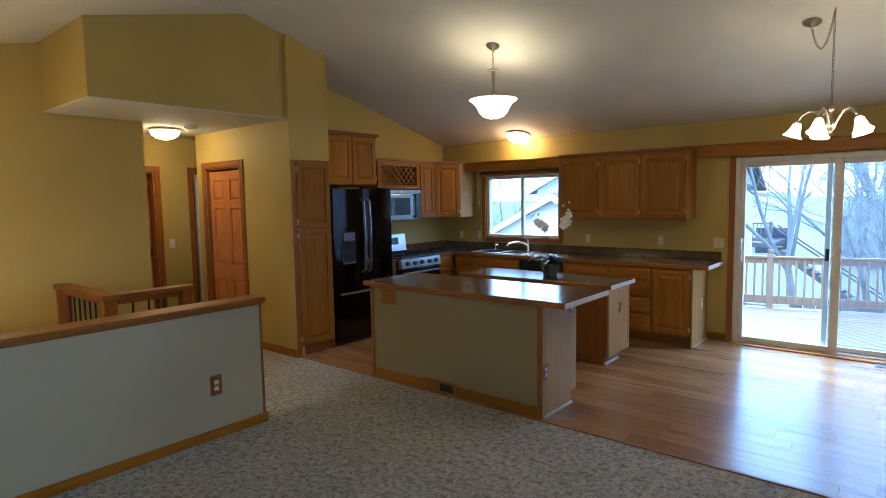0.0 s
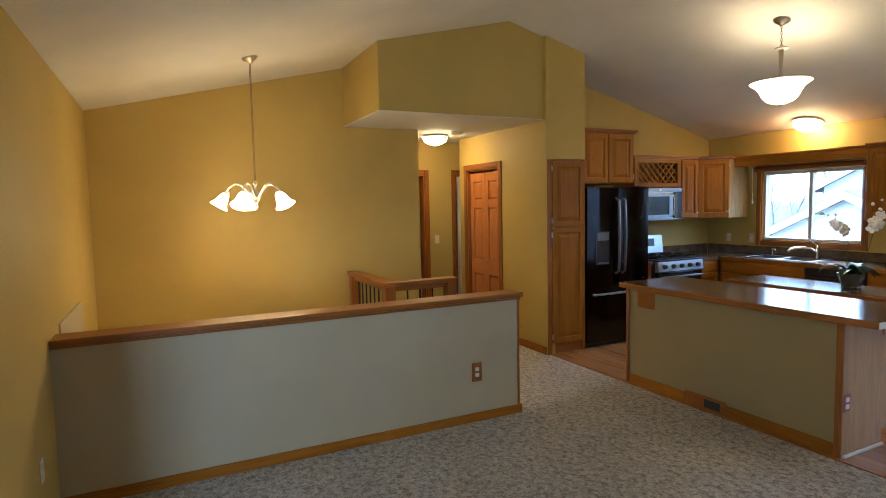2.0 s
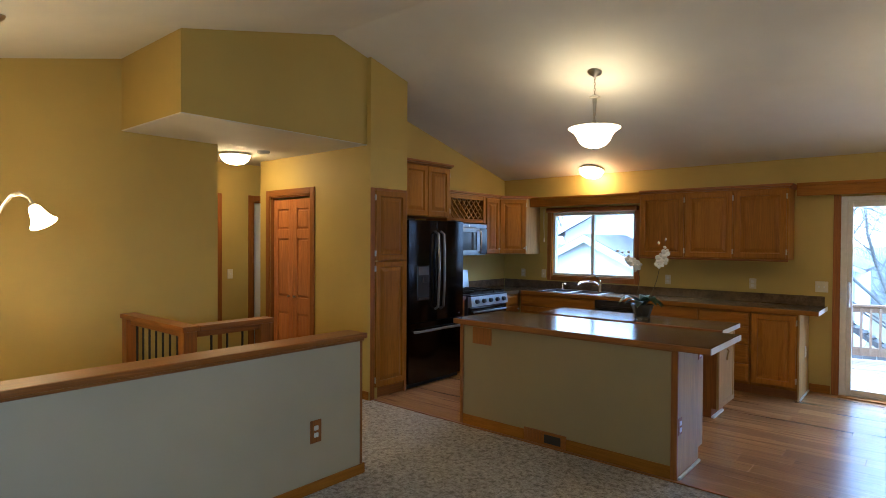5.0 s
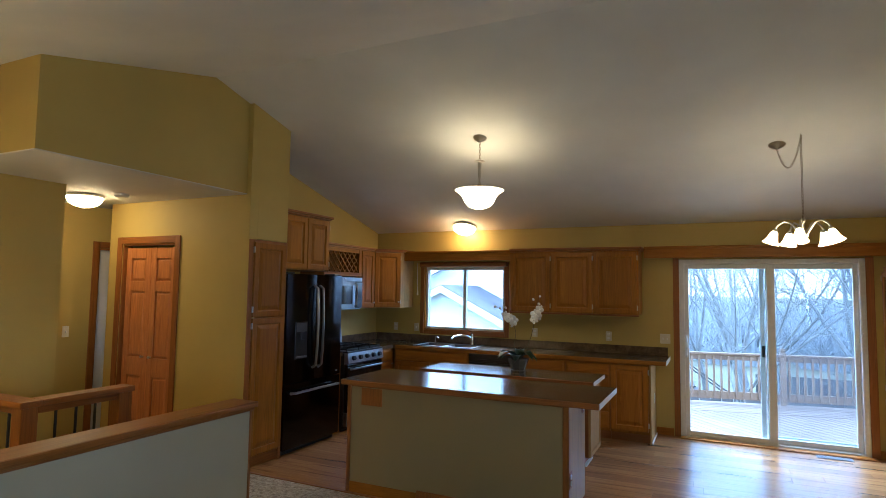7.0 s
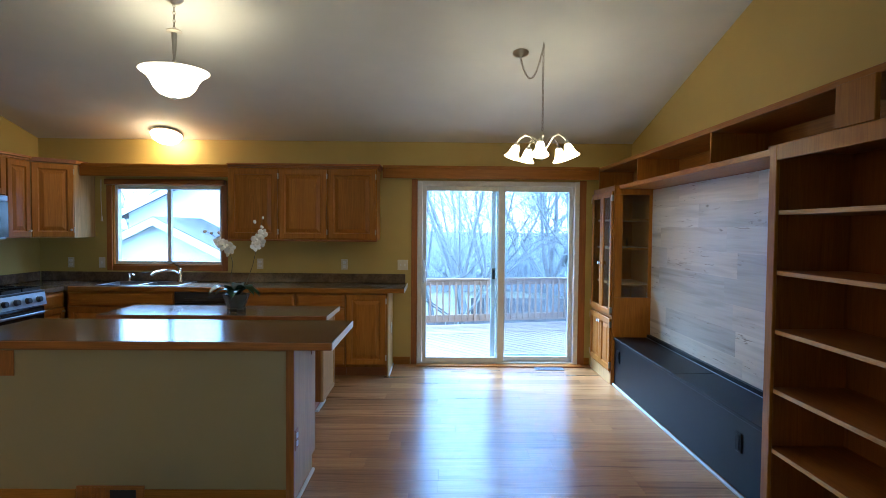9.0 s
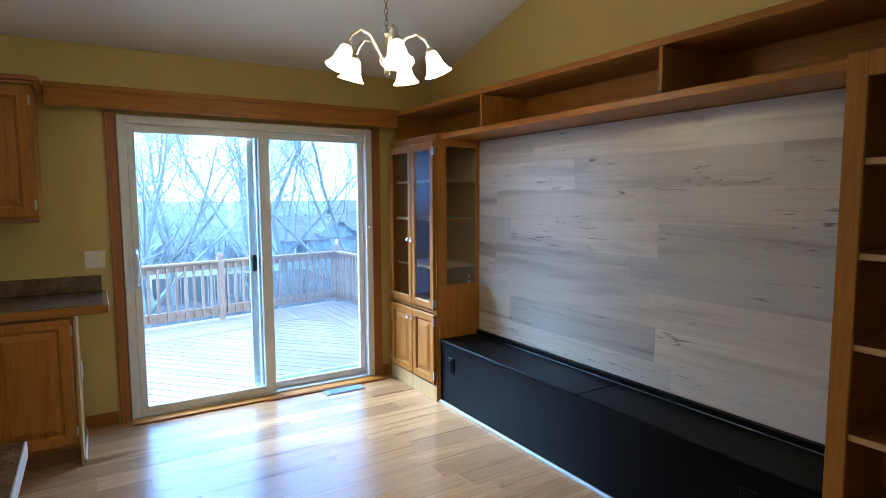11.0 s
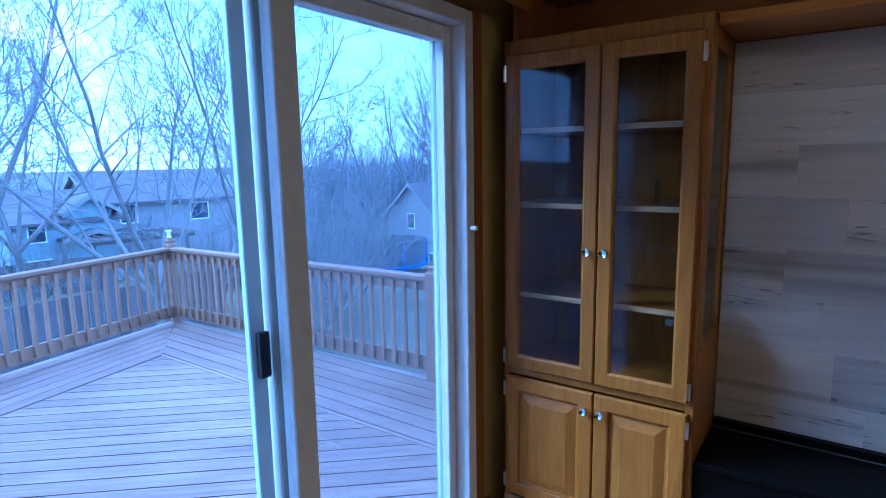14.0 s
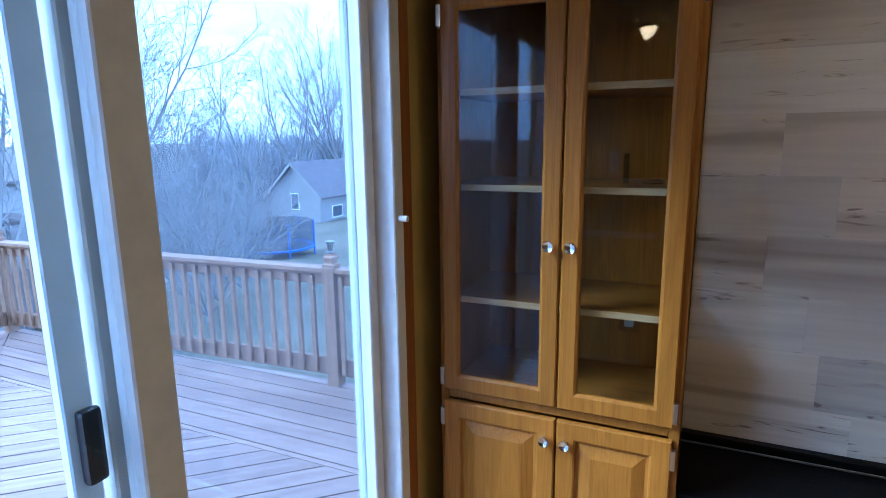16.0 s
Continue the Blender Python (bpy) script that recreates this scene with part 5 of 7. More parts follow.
        part("shelf_edge", add_box(bmesh.new(), UX + 0.006, UX + 0.0115, y0 + 0.022, y1 - 0.022, z - 0.021, z + 0.001, 0.001), pale_y, sh, "pale front edge of the shelf")


blue_tape = plastic("pale_blue_strip", (0.50, 0.60, 0.70), 0.5)
pale_y = wood("pale_oak_along_y", (0.62, 0.38, 0.15), (0.48, 0.27, 0.09), 1, vary=0.1)
east_unit()

# ---- lamps ----
def bell(name, parent, m, glow, scale=1.0):
    """A flared glass bell that opens downwards."""
    prof = [(0.018, 0.0), (0.030, -0.012), (0.038, -0.04), (0.046, -0.075), (0.062, -0.105), (0.074, -0.118), (0.071, -0.117), (0.058, -0.10), (0.042, -0.07), (0.034, -0.04), (0.026, -0.014), (0.0, -0.008)]
    return lathe(name, [(r * scale, z * scale) for r, z in prof], glow, parent, "lit frosted glass shade", m, 24)


def chain_bar(parent, pts, name="chain"):
    """A hanging chain: alternate upright oval links along points."""
    bm = bmesh.new()
    pts = [Vector(q) for q in pts]
    run, marks = 0.0, []
    for a, b in zip(pts, pts[1:]):
        L = (b - a).length
        while run < L:
            marks.append((a + (b - a) * run / L, (b - a).normalized()))
            run += 0.026
        run -= L
    for i, (q, way) in enumerate(marks):
        side = way.orthogonal().normalized()
        side.rotate(Matrix.Rotation(radians(90 * (i % 2)), 3, way))
        ring = [q + way * 0.017 * math.cos(t) + side * 0.008 * math.sin(t) for t in [2 * math.pi * k / 8 for k in range(9)]]
        add_tube(bm, ring, 0.0022, 4)
    return part(name, bm, dark_chain, parent, "dark bronze chain")


def chandelier(place_x, place_y, hub_z, top_x, top_y, swag, glow, label, splay=32, reach=1.0):
    """Five-arm nickel chandelier; with swag the chain loops to a canopy away from the hook."""
    c = thing("chandelier", label, "chandelier", (place_x, place_y, hub_z))
    m = Matrix.Translation((place_x, place_y, hub_z))
    lathe("column", [(0, 0.14), (0.012, 0.14), (0.02, 0.115), (0.010, 0.10), (0.012, 0.06), (0.026, 0.03), (0.034, 0.0), (0.028, -0.02), (0.012, -0.035), (0.010, -0.05), (0.016, -0.06), (0.006, -0.075), (0, -0.08)], nickel, c, "", m, 20)
    for i in range(5):
        a = radians(40 + 72 * i)
        d = Vector((math.cos(a), math.sin(a), 0)) * reach
        o = Vector((place_x, place_y, hub_z))
        arm = [o + d * 0.025 + Vector((0, 0, 0.0)), o + d * 0.06 + Vector((0, 0, 0.05)), o + d * 0.10 + Vector((0, 0, 0.10)), o + d * 0.155 + Vector((0, 0, 0.115)), o + d * 0.205 + Vector((0, 0, 0.085)), o + d * 0.225 + Vector((0, 0, 0.055))]
        ar = tube("arm", arm, 0.008, nickel, c, "curved nickel arm")
        tilt = Matrix.Translation(arm[-1] + Vector((0, 0, -0.012))) @ Matrix.Rotation(a, 4, "Z") @ Matrix.Rotation(radians(-splay), 4, "Y")
        lathe("socket", [(0, 0.012), (0.016, 0.01), (0.022, -0.005), (0.018, -0.012), (0, -0.012)], nickel, ar, "", tilt, 14)
        bell("glass_shade", ar, tilt @ Matrix.Translation((0, 0, -0.008)), glow, reach)
    top = ceil_z(place_y)
    chain_bar(c, [(place_x, place_y, hub_z + 0.14), (place_x, place_y, top - 0.03)])
    if swag:
        tz = ceil_z(top_y)
        k = 12
        pts = []
        for i in range(k + 1):
            f = i / k
            sag = 0.20 * 4 * f * (1 - f)
            pts.append((place_x + (top_x - place_x) * f, place_y + (top_y - place_y) * f, (top - 0.03) * (1 - f) + (tz - 0.05) * f - sag))
        chain_bar(c, pts, "swag_chain")
        tube("hook", [(place_x, place_y, top), (place_x, place_y, top - 0.02), (place_x + 0.01, place_y, top - 0.03)], 0.004, nickel, c)
    tilt = Matrix.Translation((top_x, top_y, ceil_z(top_y) - 0.004)) @ Matrix.Rotation(math.atan2(-(RIDGE_Z - EAVE_N), NY - RIDGE_Y) if top_y > RIDGE_Y else math.atan(SLOPE_S), 4, "X")
    lathe("canopy", [(0, -0.045), (0.012, -0.045), (0.02, -0.035), (0.055, -0.018), (0.065, -0.004), (0.065, 0.0), (0, 0.0)], nickel, c, "round nickel canopy", tilt, 24)
    return c


chandelier(-4.85, 0.70, 1.72, -4.85, 0.70, False, stair_glow, "nickel five-arm chandelier with lit glass bells over the stairs")
chandelier(-0.40, 5.10, 2.13, -0.556, 5.243, True, shade_glow, "nickel five-arm chandelier on a swagged chain over the dining floor", 20, 0.88)


def pendant():
    x, y = -3.029, 4.636
    top = ceil_z(y)
    p = thing("pendant_lamp", "nickel pendant lamp with a lit glass bowl over the island", "pendant lamp", (x, y, 2.40))
    m = Matrix.Translation((x, y, 0))
    lathe("bowl", [(0, 2.405), (0.05, 2.408), (0.10, 2.428), (0.135, 2.465), (0.155, 2.51), (0.18, 2.545), (0.218, 2.572), (0.228, 2.58), (0.222, 2.582), (0.176, 2.552), (0.148, 2.512), (0.128, 2.468), (0.095, 2.434), (0.05, 2.415), (0, 2.412)], bowl_glow, p, "lit frosted glass bowl", m, 36)
    lathe("finial", [(0, 2.388), (0.014, 2.392), (0.018, 2.40), (0.008, 2.404), (0, 2.404)], nickel, p, "", m, 14)
    tube("rod", [(x, y, 2.416), (x, y, 2.60), (x, y, 2.86)], 0.009, nickel, p)
    lathe("collar", [(0, 2.872), (0.02, 2.87), (0.05, 2.858), (0.052, 2.85), (0.02, 2.842), (0.012, 2.70), (0.010, 2.69), (0, 2.69)], nickel, p, "", m, 20)
    lathe("holder", [(0, 2.66), (0.016, 2.655), (0.024, 2.60), (0.03, 2.59), (0, 2.588)], nickel, p, "", m, 18)
    chain_bar(p, [(x, y, 2.872), (x, y, top - 0.035)])
    tilt = Matrix.Translation((x, y, top - 0.004)) @ Matrix.Rotation(math.atan2(-(RIDGE_Z - EAVE_N), NY - RIDGE_Y), 4, "X")
    lathe("canopy", [(0, -0.05), (0.012, -0.05), (0.02, -0.04), (0.055, -0.02), (0.065, -0.004), (0.065, 0.0), (0, 0.0)], nickel, p, "round nickel canopy", tilt, 24)


pendant()
lamp("pendant_bulb", "POINT", Matrix.Translation((-3.029, 4.72, 2.535)), 0.06, WARM, 0.03)


def flush_light(place, tilt, label):
    f = thing("ceiling_light", label, "ceiling light", place)
    m = Matrix.Translation(place) @ tilt
    # pan's pale colour stands in for the dome's glow on the nickel
    lathe("pan", [(0, 0), (0.155, 0), (0.165, -0.012), (0.16, -0.028), (0.0, -0.028)], ivory_plastic, f, "round pan, pale in place of the dome's glow", m, 32)
    lathe("dome", [(0.153, -0.029), (0.15, -0.045), (0.13, -0.08), (0.09, -0.108), (0.04, -0.122), (0, -0.125)], dome_glow, f, "lit frosted glass dome", m, 32)
    lathe("finial", [(0, -0.124), (0.010, -0.126), (0.007, -0.14), (0, -0.143)], nickel, f, "", m, 12)


flush_light((-4.10, 6.79, ceil_z(6.79) - 0.003), Matrix.Rotation(math.atan2(-(RIDGE_Z - EAVE_N), NY - RIDGE_Y), 4, "X"), "flush nickel ceiling light with a lit dome above the sink")
flush_light((-6.42, 3.09, 2.495), Matrix.Identity(4), "flush nickel ceiling light with a lit dome in the hall")
sd = thing("smoke_detector", "white round smoke detector on the hall ceiling", "smoke detector", (-6.05, 3.2, 2.495))
lathe("case", [(0, 0), (0.065, 0), (0.065, -0.02), (0.05, -0.035), (0, -0.037)], white_plastic, sd, "", Matrix.Translation((-6.05, 3.2, 2.495)), 24)


# ---- outlets and switches ----
def plate(name, label, m, wide=0.07, kind="outlet", mat=None, tall=0.114):
    """A cover plate on the plane w = 0 of m."""
    p = thing(name, label, "outlet" if kind == "outlet" else "light switch", m.translation)
    part("cover", add_box(bmesh.new(), -wide / 2, wide / 2, 0.0005, 0.006, -tall / 2, tall / 2, 0.003, m), mat or ivory_plastic, p)
    n = 2 if wide > 0.1 else 1
    for i in range(n):
        u = 0 if n == 1 else (-0.023 + 0.046 * i)
        if kind == "outlet":
            for v in (-0.022, 0.022):
                part("socket", add_box(bmesh.new(), u - 0.016, u + 0.016, 0.0065, 0.009, v - 0.014, v + 0.014, 0.004, m), white_plastic, p, "white socket face")
        else:
            part("toggle", add_box(bmesh.new(), u - 0.006, u + 0.006, 0.0065, 0.016, -0.012, 0.012, 0.002, m), white_plastic, p)


for x, w, k in ((-5.25, 0.07, "outlet"), (-4.91, 0.07, "switch"), (-3.17, 0.07, "outlet"), (-2.237, 0.07, "outlet"), (-1.59, 0.115, "switch")):
    plate("wall_outlet" if k == "outlet" else "light_switch", "ivory wall plate above the counter", frame_matrix((x, NY - 0.0005, 1.11), (1, 0, 0), (0, -1, 0)), w, k)
plate("wall_outlet", "wooden outlet plate with white sockets on the half wall", frame_matrix((-3.6295, 2.057, 0.378), (0, 1, 0), (1, 0, 0)), 0.086, "outlet", trim_v, 0.142)
plate("wall_outlet", "wooden outlet plate with white sockets on the island end", frame_matrix((-1.979, 3.76, 0.35), (0, 1, 0), (1, 0, 0)), 0.07, "outlet", trim_v)
plate("wall_outlet", "wooden outlet plate with white sockets under the bar top", frame_matrix((-1.979, 4.17, 0.79), (0, 1, 0), (1, 0, 0)), 0.07, "outlet", trim_v)
plate("wall_outlet", "white outlet on the cabinet end panel", frame_matrix((-1.697, 6.75, 0.45), (0, 1, 0), (1, 0, 0)), 0.07, "outlet", white_plastic)
plate("light_switch", "ivory hall light switch", frame_matrix((-7.1995, 3.46, 1.15), (0, 1, 0), (1, 0, 0)), 0.07, "switch")
plate("wall_outlet", "white outlet low on the stairwell wall", frame_matrix((-3.2, SY + 0.0005, 0.40), (-1, 0, 0), (0, 1, 0)), 0.07, "outlet", white_plastic)


def floor_vent():
    v = thing("floor_vent", "grey metal floor vent in front of the sliding door", "floor vent", (0.02, 6.78, 0))
    part("frame", add_box(bmesh.new(), -0.14, 0.175, 6.725, 6.84, 0.0005, 0.006, 0.002), steel, v)
    part("opening", add_box(bmesh.new(), -0.12, 0.155, 6.74, 6.825, 0.0065, 0.0072), black_plastic, v)
    for i in range(22):
        x = -0.118 + i * 0.0126
        part("slat", add_box(bmesh.new(), x, x + 0.0035, 6.738, 6.827, 0.0072, 0.0095), bright_steel, v)


floor_vent()


# ---- orchid ----
def orchid():
    x, y, z = -2.935, 5.56, 0.805
    o = thing("orchid", "white orchid with two flower sprays in a ceramic pot", "potted orchid", (x, y, z))
    bm = bmesh.new()
    prof = [(0.075, 0.0), (0.078, 0.012), (0.072, 0.02), (0.085, 0.06), (0.105, 0.11), (0.112, 0.135), (0.104, 0.135), (0.096, 0.11), (0.0, 0.105)]
    add_lathe(bm, [(0, 0.0)] + prof, 8, Matrix.Translation((x, y, z)) @ Matrix.Rotation(radians(22.5), 4, "Z"))
    part("pot", bm, pot_mat, o, "grey mottled ceramic pot")
    rnd = random.Random(4)
    for i in range(8):
        a = radians(i * 45 + rnd.uniform(-15, 15))
        L, up = rnd.uniform(0.20, 0.30), rnd.uniform(0.05, 0.13)
        d, s = Vector((math.cos(a), math.sin(a), 0)), Vector((-math.sin(a), math.cos(a), 0))
        bm = bmesh.new()
        rows = []
        for k in range(9):
            f = k / 8
            w = 0.052 * math.sin(math.pi * min(1, 0.12 + f * 0.88)) ** 0.7
            c = Vector((x, y, z + 0.115)) + d * L * f + Vector((0, 0, up * math.sin(math.pi * f * 0.8) - 0.05 * f * f))
            rows.append([bm.verts.new(c - s * w + Vector((0, 0, 0.012))), bm.verts.new(c), bm.verts.new(c + s * w + Vector((0, 0, 0.012)))])
        for p, q in zip(rows, rows[1:]):
            for j in range(2):
                bm.faces.new((p[j], p[j + 1], q[j + 1], q[j]))
        bmesh.ops.solidify(bm, geom=bm.faces[:], thickness=0.003)
        part("leaf", bm, leaf_mat, o, "glossy dark green leaf", True)

    def bloom(parent, c, size, seed):
        """Five rounded petals cupped round a lip; small sizes are closed buds."""
        r = random.Random(seed)
        bm = bmesh.new()
        turn = Matrix.Translation(c) @ Matrix.Rotation(r.uniform(-0.7, 0.7), 4, "Z") @ Matrix.Rotation(radians(75) + r.uniform(-0.3, 0.4), 4, "X") @ Matrix.Rotation(r.uniform(0, 6), 4, "Z")
        if size < 0.03:
            bmesh.ops.create_icosphere(bm, subdivisions=2, radius=1, matrix=turn @ Matrix.Diagonal((size, size * 0.75, size * 0.75, 1)))
            return part("bud", bm, petal_mat, parent, "pale flower bud", True)
        for j in range(5):
            pm = turn @ Matrix.Rotation(2 * math.pi * j / 5, 4, "Z") @ Matrix.Rotation(-0.3, 4, "Y") @ Matrix.Translation((size * 0.55, 0, 0.004 * (j % 2))) @ Matrix.Diagonal((size * 0.62, size * (0.55 if j % 2 else 0.4), 0.004, 1))
            bmesh.ops.create_icosphere(bm, subdivisions=2, radius=1, matrix=pm)
        bmesh.ops.create_icosphere(bm, subdivisions=1, radius=size * 0.24, matrix=turn @ Matrix.Translation((0, 0, 0.008)))
        return part("flower", bm, petal_mat, parent, "white orchid flower", True)

    left = tube("stem", [(x - 0.02, y, z + 0.11), (x - 0.05, y, z + 0.25), (x - 0.03, y, z + 0.40), (x - 0.06, y - 0.01, z + 0.53), (x - 0.13, y - 0.02, z + 0.60), (x - 0.26, y - 0.03, z + 0.68)], 0.004, stem_mat, o, "thin arching stem", 6, 0.002)
    right = tube("stem", [(x + 0.03, y, z + 0.11), (x + 0.09, y, z + 0.24), (x + 0.14, y, z + 0.38), (x + 0.18, y - 0.01, z + 0.54), (x + 0.21, y - 0.01, z + 0.66), (x + 0.23, y - 0.02, z + 0.78)], 0.004, stem_mat, o, "thin arching stem", 6, 0.002)
    for i, (dx, dy, dz, size) in enumerate(((-0.04, -0.03, 0.53, 0.052), (-0.09, -0.04, 0.55, 0.05), (-0.13, -0.04, 0.58, 0.045), (-0.07, 0.03, 0.50, 0.045), (-0.14, -0.02, 0.66, 0.018), (-0.20, -0.03, 0.655, 0.014), (-0.255, -0.03, 0.67, 0.018))):
        bloom(left, Vector((x + dx, y + dy, z + dz)), size, 40 + i)
    for i, (dx, dy, dz, size) in enumerate(((0.19, -0.03, 0.60, 0.05), (0.235, -0.02, 0.65, 0.045), (0.17, -0.03, 0.54, 0.045), (0.205, 0.03, 0.57, 0.045), (0.225, -0.02, 0.71, 0.018), (0.165, -0.02, 0.755, 0.017), (0.235, -0.02, 0.79, 0.013))):
        bloom(right, Vector((x + dx, y + dy, z + dz)), size, 60 + i)


pot_mat = plastic("mottled_grey_ceramic", (0.10, 0.098, 0.085), 0.2)
leaf_mat = plastic("orchid_leaf_green", (0.025, 0.07, 0.025), 0.28)
stem_mat = plastic("orchid_stem", (0.10, 0.09, 0.04), 0.5)
petal_mat = plastic("white_petal", (0.80, 0.78, 0.74), 0.6)
orchid()

# small things left in the hutch
g = thing("glass_vial", "small clear glass vial standing on the hutch shelf", "vial", (0.70, 6.37, 1.343))
lathe("tube_glass", [(0, 0), (0.009, 0), (0.009, 0.09), (0.0075, 0.09), (0.0075, 0.004), (0, 0.004)], clear_glass, g, "", Matrix.Translation((0.70, 6.37, 1.3435)), 12)


g = thing("cabinet_key", "small metal cabinet key lying on the hutch shelf", "key", (0.70, 6.28, 1.343))
tube("shaft", [(0.69, 6.30, 1.348), (0.71, 6.265, 1.348)], 0.004, chrome, g)
lathe("bow", [(0.008, -0.002), (0.014, -0.002), (0.014, 0.002), (0.008, 0.002)], chrome, g, "", Matrix.Translation((0.685, 6.31, 1.348)), 14)
# ivory cover recoloured as oak, to put the hutch's inner shade into it
plate("wall_outlet", "outlet on the back inside the hutch, cover darkened to oak for the shade", frame_matrix((EX - 0.0155, 6.36, 0.86), (0, -1, 0), (-1, 0, 0)), 0.07, "outlet", oak_v)


# ---- outside: deck ----
DZ = -0.37


def deck():
    d = thing("deck", "weathered cedar deck with boards laid on the diagonal", "deck", (0, 9.8, DZ))
    part("joists", add_prism(bmesh.new(), [(-4.2, NY + 0.17, DZ - 0.30), (2.38, NY + 0.17, DZ - 0.30), (2.15, 12.38, DZ - 0.30), (-4.2, 10.98, DZ - 0.30)], (0, 0, 0.20)), deck_wood, d)
    return d


deck_wood = wood("weathered_cedar", (0.42, 0.30, 0.22), (0.27, 0.18, 0.125), 0, 0.75, 0.0, 1, 0.25, 0.4)
rail_wood = wood("cedar_rail", (0.27, 0.165, 0.10), (0.18, 0.10, 0.06), 2, 0.7, 0.0, 1, 0.15, 0.3)
deck_ob = deck()


def clipped_board(poly, direction, offset, wide):
    """Cuts the convex polygon poly to the strip offset..offset+wide across the direction."""
    n = Vector((-direction.y, direction.x))

    def cut(pts, sign, lim):
        out = []
        for a, b in zip(pts, pts[1:] + pts[:1]):
            da, db = sign * (a.dot(n) - lim), sign * (b.dot(n) - lim)
            if da >= 0:
                out.append(a)
            if (da >= 0) != (db >= 0):
                out.append(a.lerp(b, da / (da - db)))
        return out
    return cut(cut(poly, 1, offset), -1, offset + wide)


def lay_boards(parent, poly, angle, mat_name):
    poly = [Vector(q) for q in poly]
    d = Vector((math.cos(radians(angle)), math.sin(radians(angle))))
    n = Vector((-d.y, d.x))
    lo, hi = min(q.dot(n) for q in poly), max(q.dot(n) for q in poly)
    at = lo + 0.02
    while at < hi - 0.02:
        pts = clipped_board(poly, d, at, 0.135)
        at += 0.147
        if len(pts) < 3:
            continue
        bm = add_prism(bmesh.new(), [(q.x, q.y, DZ - 0.04) for q in pts], (0, 0, 0.04))
        part("board", bm, mat_name, parent)


def diag_wood(angle):
    m, n, l, p = material("weathered_cedar_%d" % abs(angle), 0.7)
    tc, mp, mp2 = n.new("ShaderNodeTexCoord"), n.new("ShaderNodeMapping"), n.new("ShaderNodeMapping")
    mp.inputs["Rotation"].default_value = (0, 0, radians(-angle))
    mp2.inputs["Scale"].default_value = (0.8, 14, 14)
    l.new(tc.outputs["Object"], mp.inputs[0])
    l.new(mp.outputs[0], mp2.inputs[0])
    g = noise_tex(n, l, mp2.outputs[0], 2.0, 6, 0.65, 0.6)
    st = noise_tex(n, l, tc.outputs["Object"], 1.1, 4)
    info = n.new("ShaderNodeObjectInfo")
    c = ramp(n, l, g, (0.3, (0.20, 0.125, 0.088)), (0.55, (0.31, 0.21, 0.155)), (0.75, (0.38, 0.28, 0.22)))
    c = mixed(n, l, c, ramp(n, l, st, (0.35, (0.75, 0.72, 0.70)), (0.65, (1, 1, 1))), 0.8, "MULTIPLY")
    c = mixed(n, l, c, ramp(n, l, info.outputs["Random"], (0.0, (0.75, 0.74, 0.73)), (1.0, (1, 1, 1))), 1.0, "MULTIPLY")
    l.new(c, p.inputs["Base Color"])
    bumped(n, l, p, g, 0.4, 0.004)
    return m


def deck_rail():
    r = thing("deck_railing", "weathered cedar deck railing with post caps and solar lights", "railing", (2.2, 12.4, DZ))
    corner = Vector((2.14, 12.40))

    def run(a, b):
        a, b = Vector(a), Vector(b)
        d = (b - a).normalized()
        ang = math.atan2(d.y, d.x)
        m = Matrix.Translation((a.x, a.y, DZ)) @ Matrix.Rotation(ang, 4, "Z")
        L = (b - a).length
        part("top_rail", add_box(bmesh.new(), 0, L, -0.06, 0.06, 0.885, 0.92, 0.006, m), rail_x, r)
        part("upper_rail", add_box(bmesh.new(), 0, L, -0.018, 0.018, 0.79, 0.884, 0.004, m), rail_x, r)
        part("lower_rail", add_box(bmesh.new(), 0, L, -0.018, 0.018, 0.07, 0.21, 0.004, m), rail_x, r)
        k = int(L / 0.125)
        me = None
        for i in range(1, k):
            if me is None:
                ob = part("baluster", add_box(bmesh.new(), -0.017, 0.017, -0.052, -0.018, 0.10, 0.86, 0.002), rail_wood, r)
                me = ob.data
            else:
                ob = new("baluster", me)
                ob.parent, ob.matrix_parent_inverse = r, PLACED[r].inverted()
            ob.matrix_basis = m @ Matrix.Translation((L * i / k, 0, 0))

    run((-4.2, 11.0), corner)
    run(corner, (2.40, 7.4))
    rows = [(-3.6, 11.13), (-1.85, 11.515), (0.06, 11.935), (2.14, 12.40), (2.20, 10.39), (2.32, 8.61)]
    for i, (x, y) in enumerate(rows):
        m = Matrix.Translation((x, y, DZ))
        p = part("post", add_box(bmesh.new(), -0.05, 0.05, -0.05, 0.05, -0.05, 0.93, 0.006, m), rail_wood, r)
        part("post_cap", add_lathe(bmesh.new(), [(0.068, 0.931), (0.068, 0.95), (0.05, 0.96), (0.05, 0.985), (0.06, 0.99), (0.06, 1.005), (0.045, 1.015), (0.045, 1.03), (0, 1.035)], 4, m @ Matrix.Rotation(radians(45), 4, "Z")), rail_wood, p)
        if i >= 3:
            lathe("solar_light", [(0, 1.036), (0.03, 1.036), (0.03, 1.045), (0.02, 1.05), (0.022, 1.10), (0.034, 1.105), (0.034, 1.12), (0, 1.13)], steel if i == 5 else white_plastic, p, "small solar post light", m, 12)


rail_x = wood("cedar_rail_along", (0.27, 0.165, 0.10), (0.18, 0.10, 0.06), 0, 0.7, 0.0, 1, 0.15, 0.3)
deck_rail()


# ---- outside: ground, trees, houses ----
def land_z(x, y):
    return -2.9 - min(3.2, max(0.0, y - 13) * 0.07) - min(1.0, max(0.0, x - 10) * 0.08)


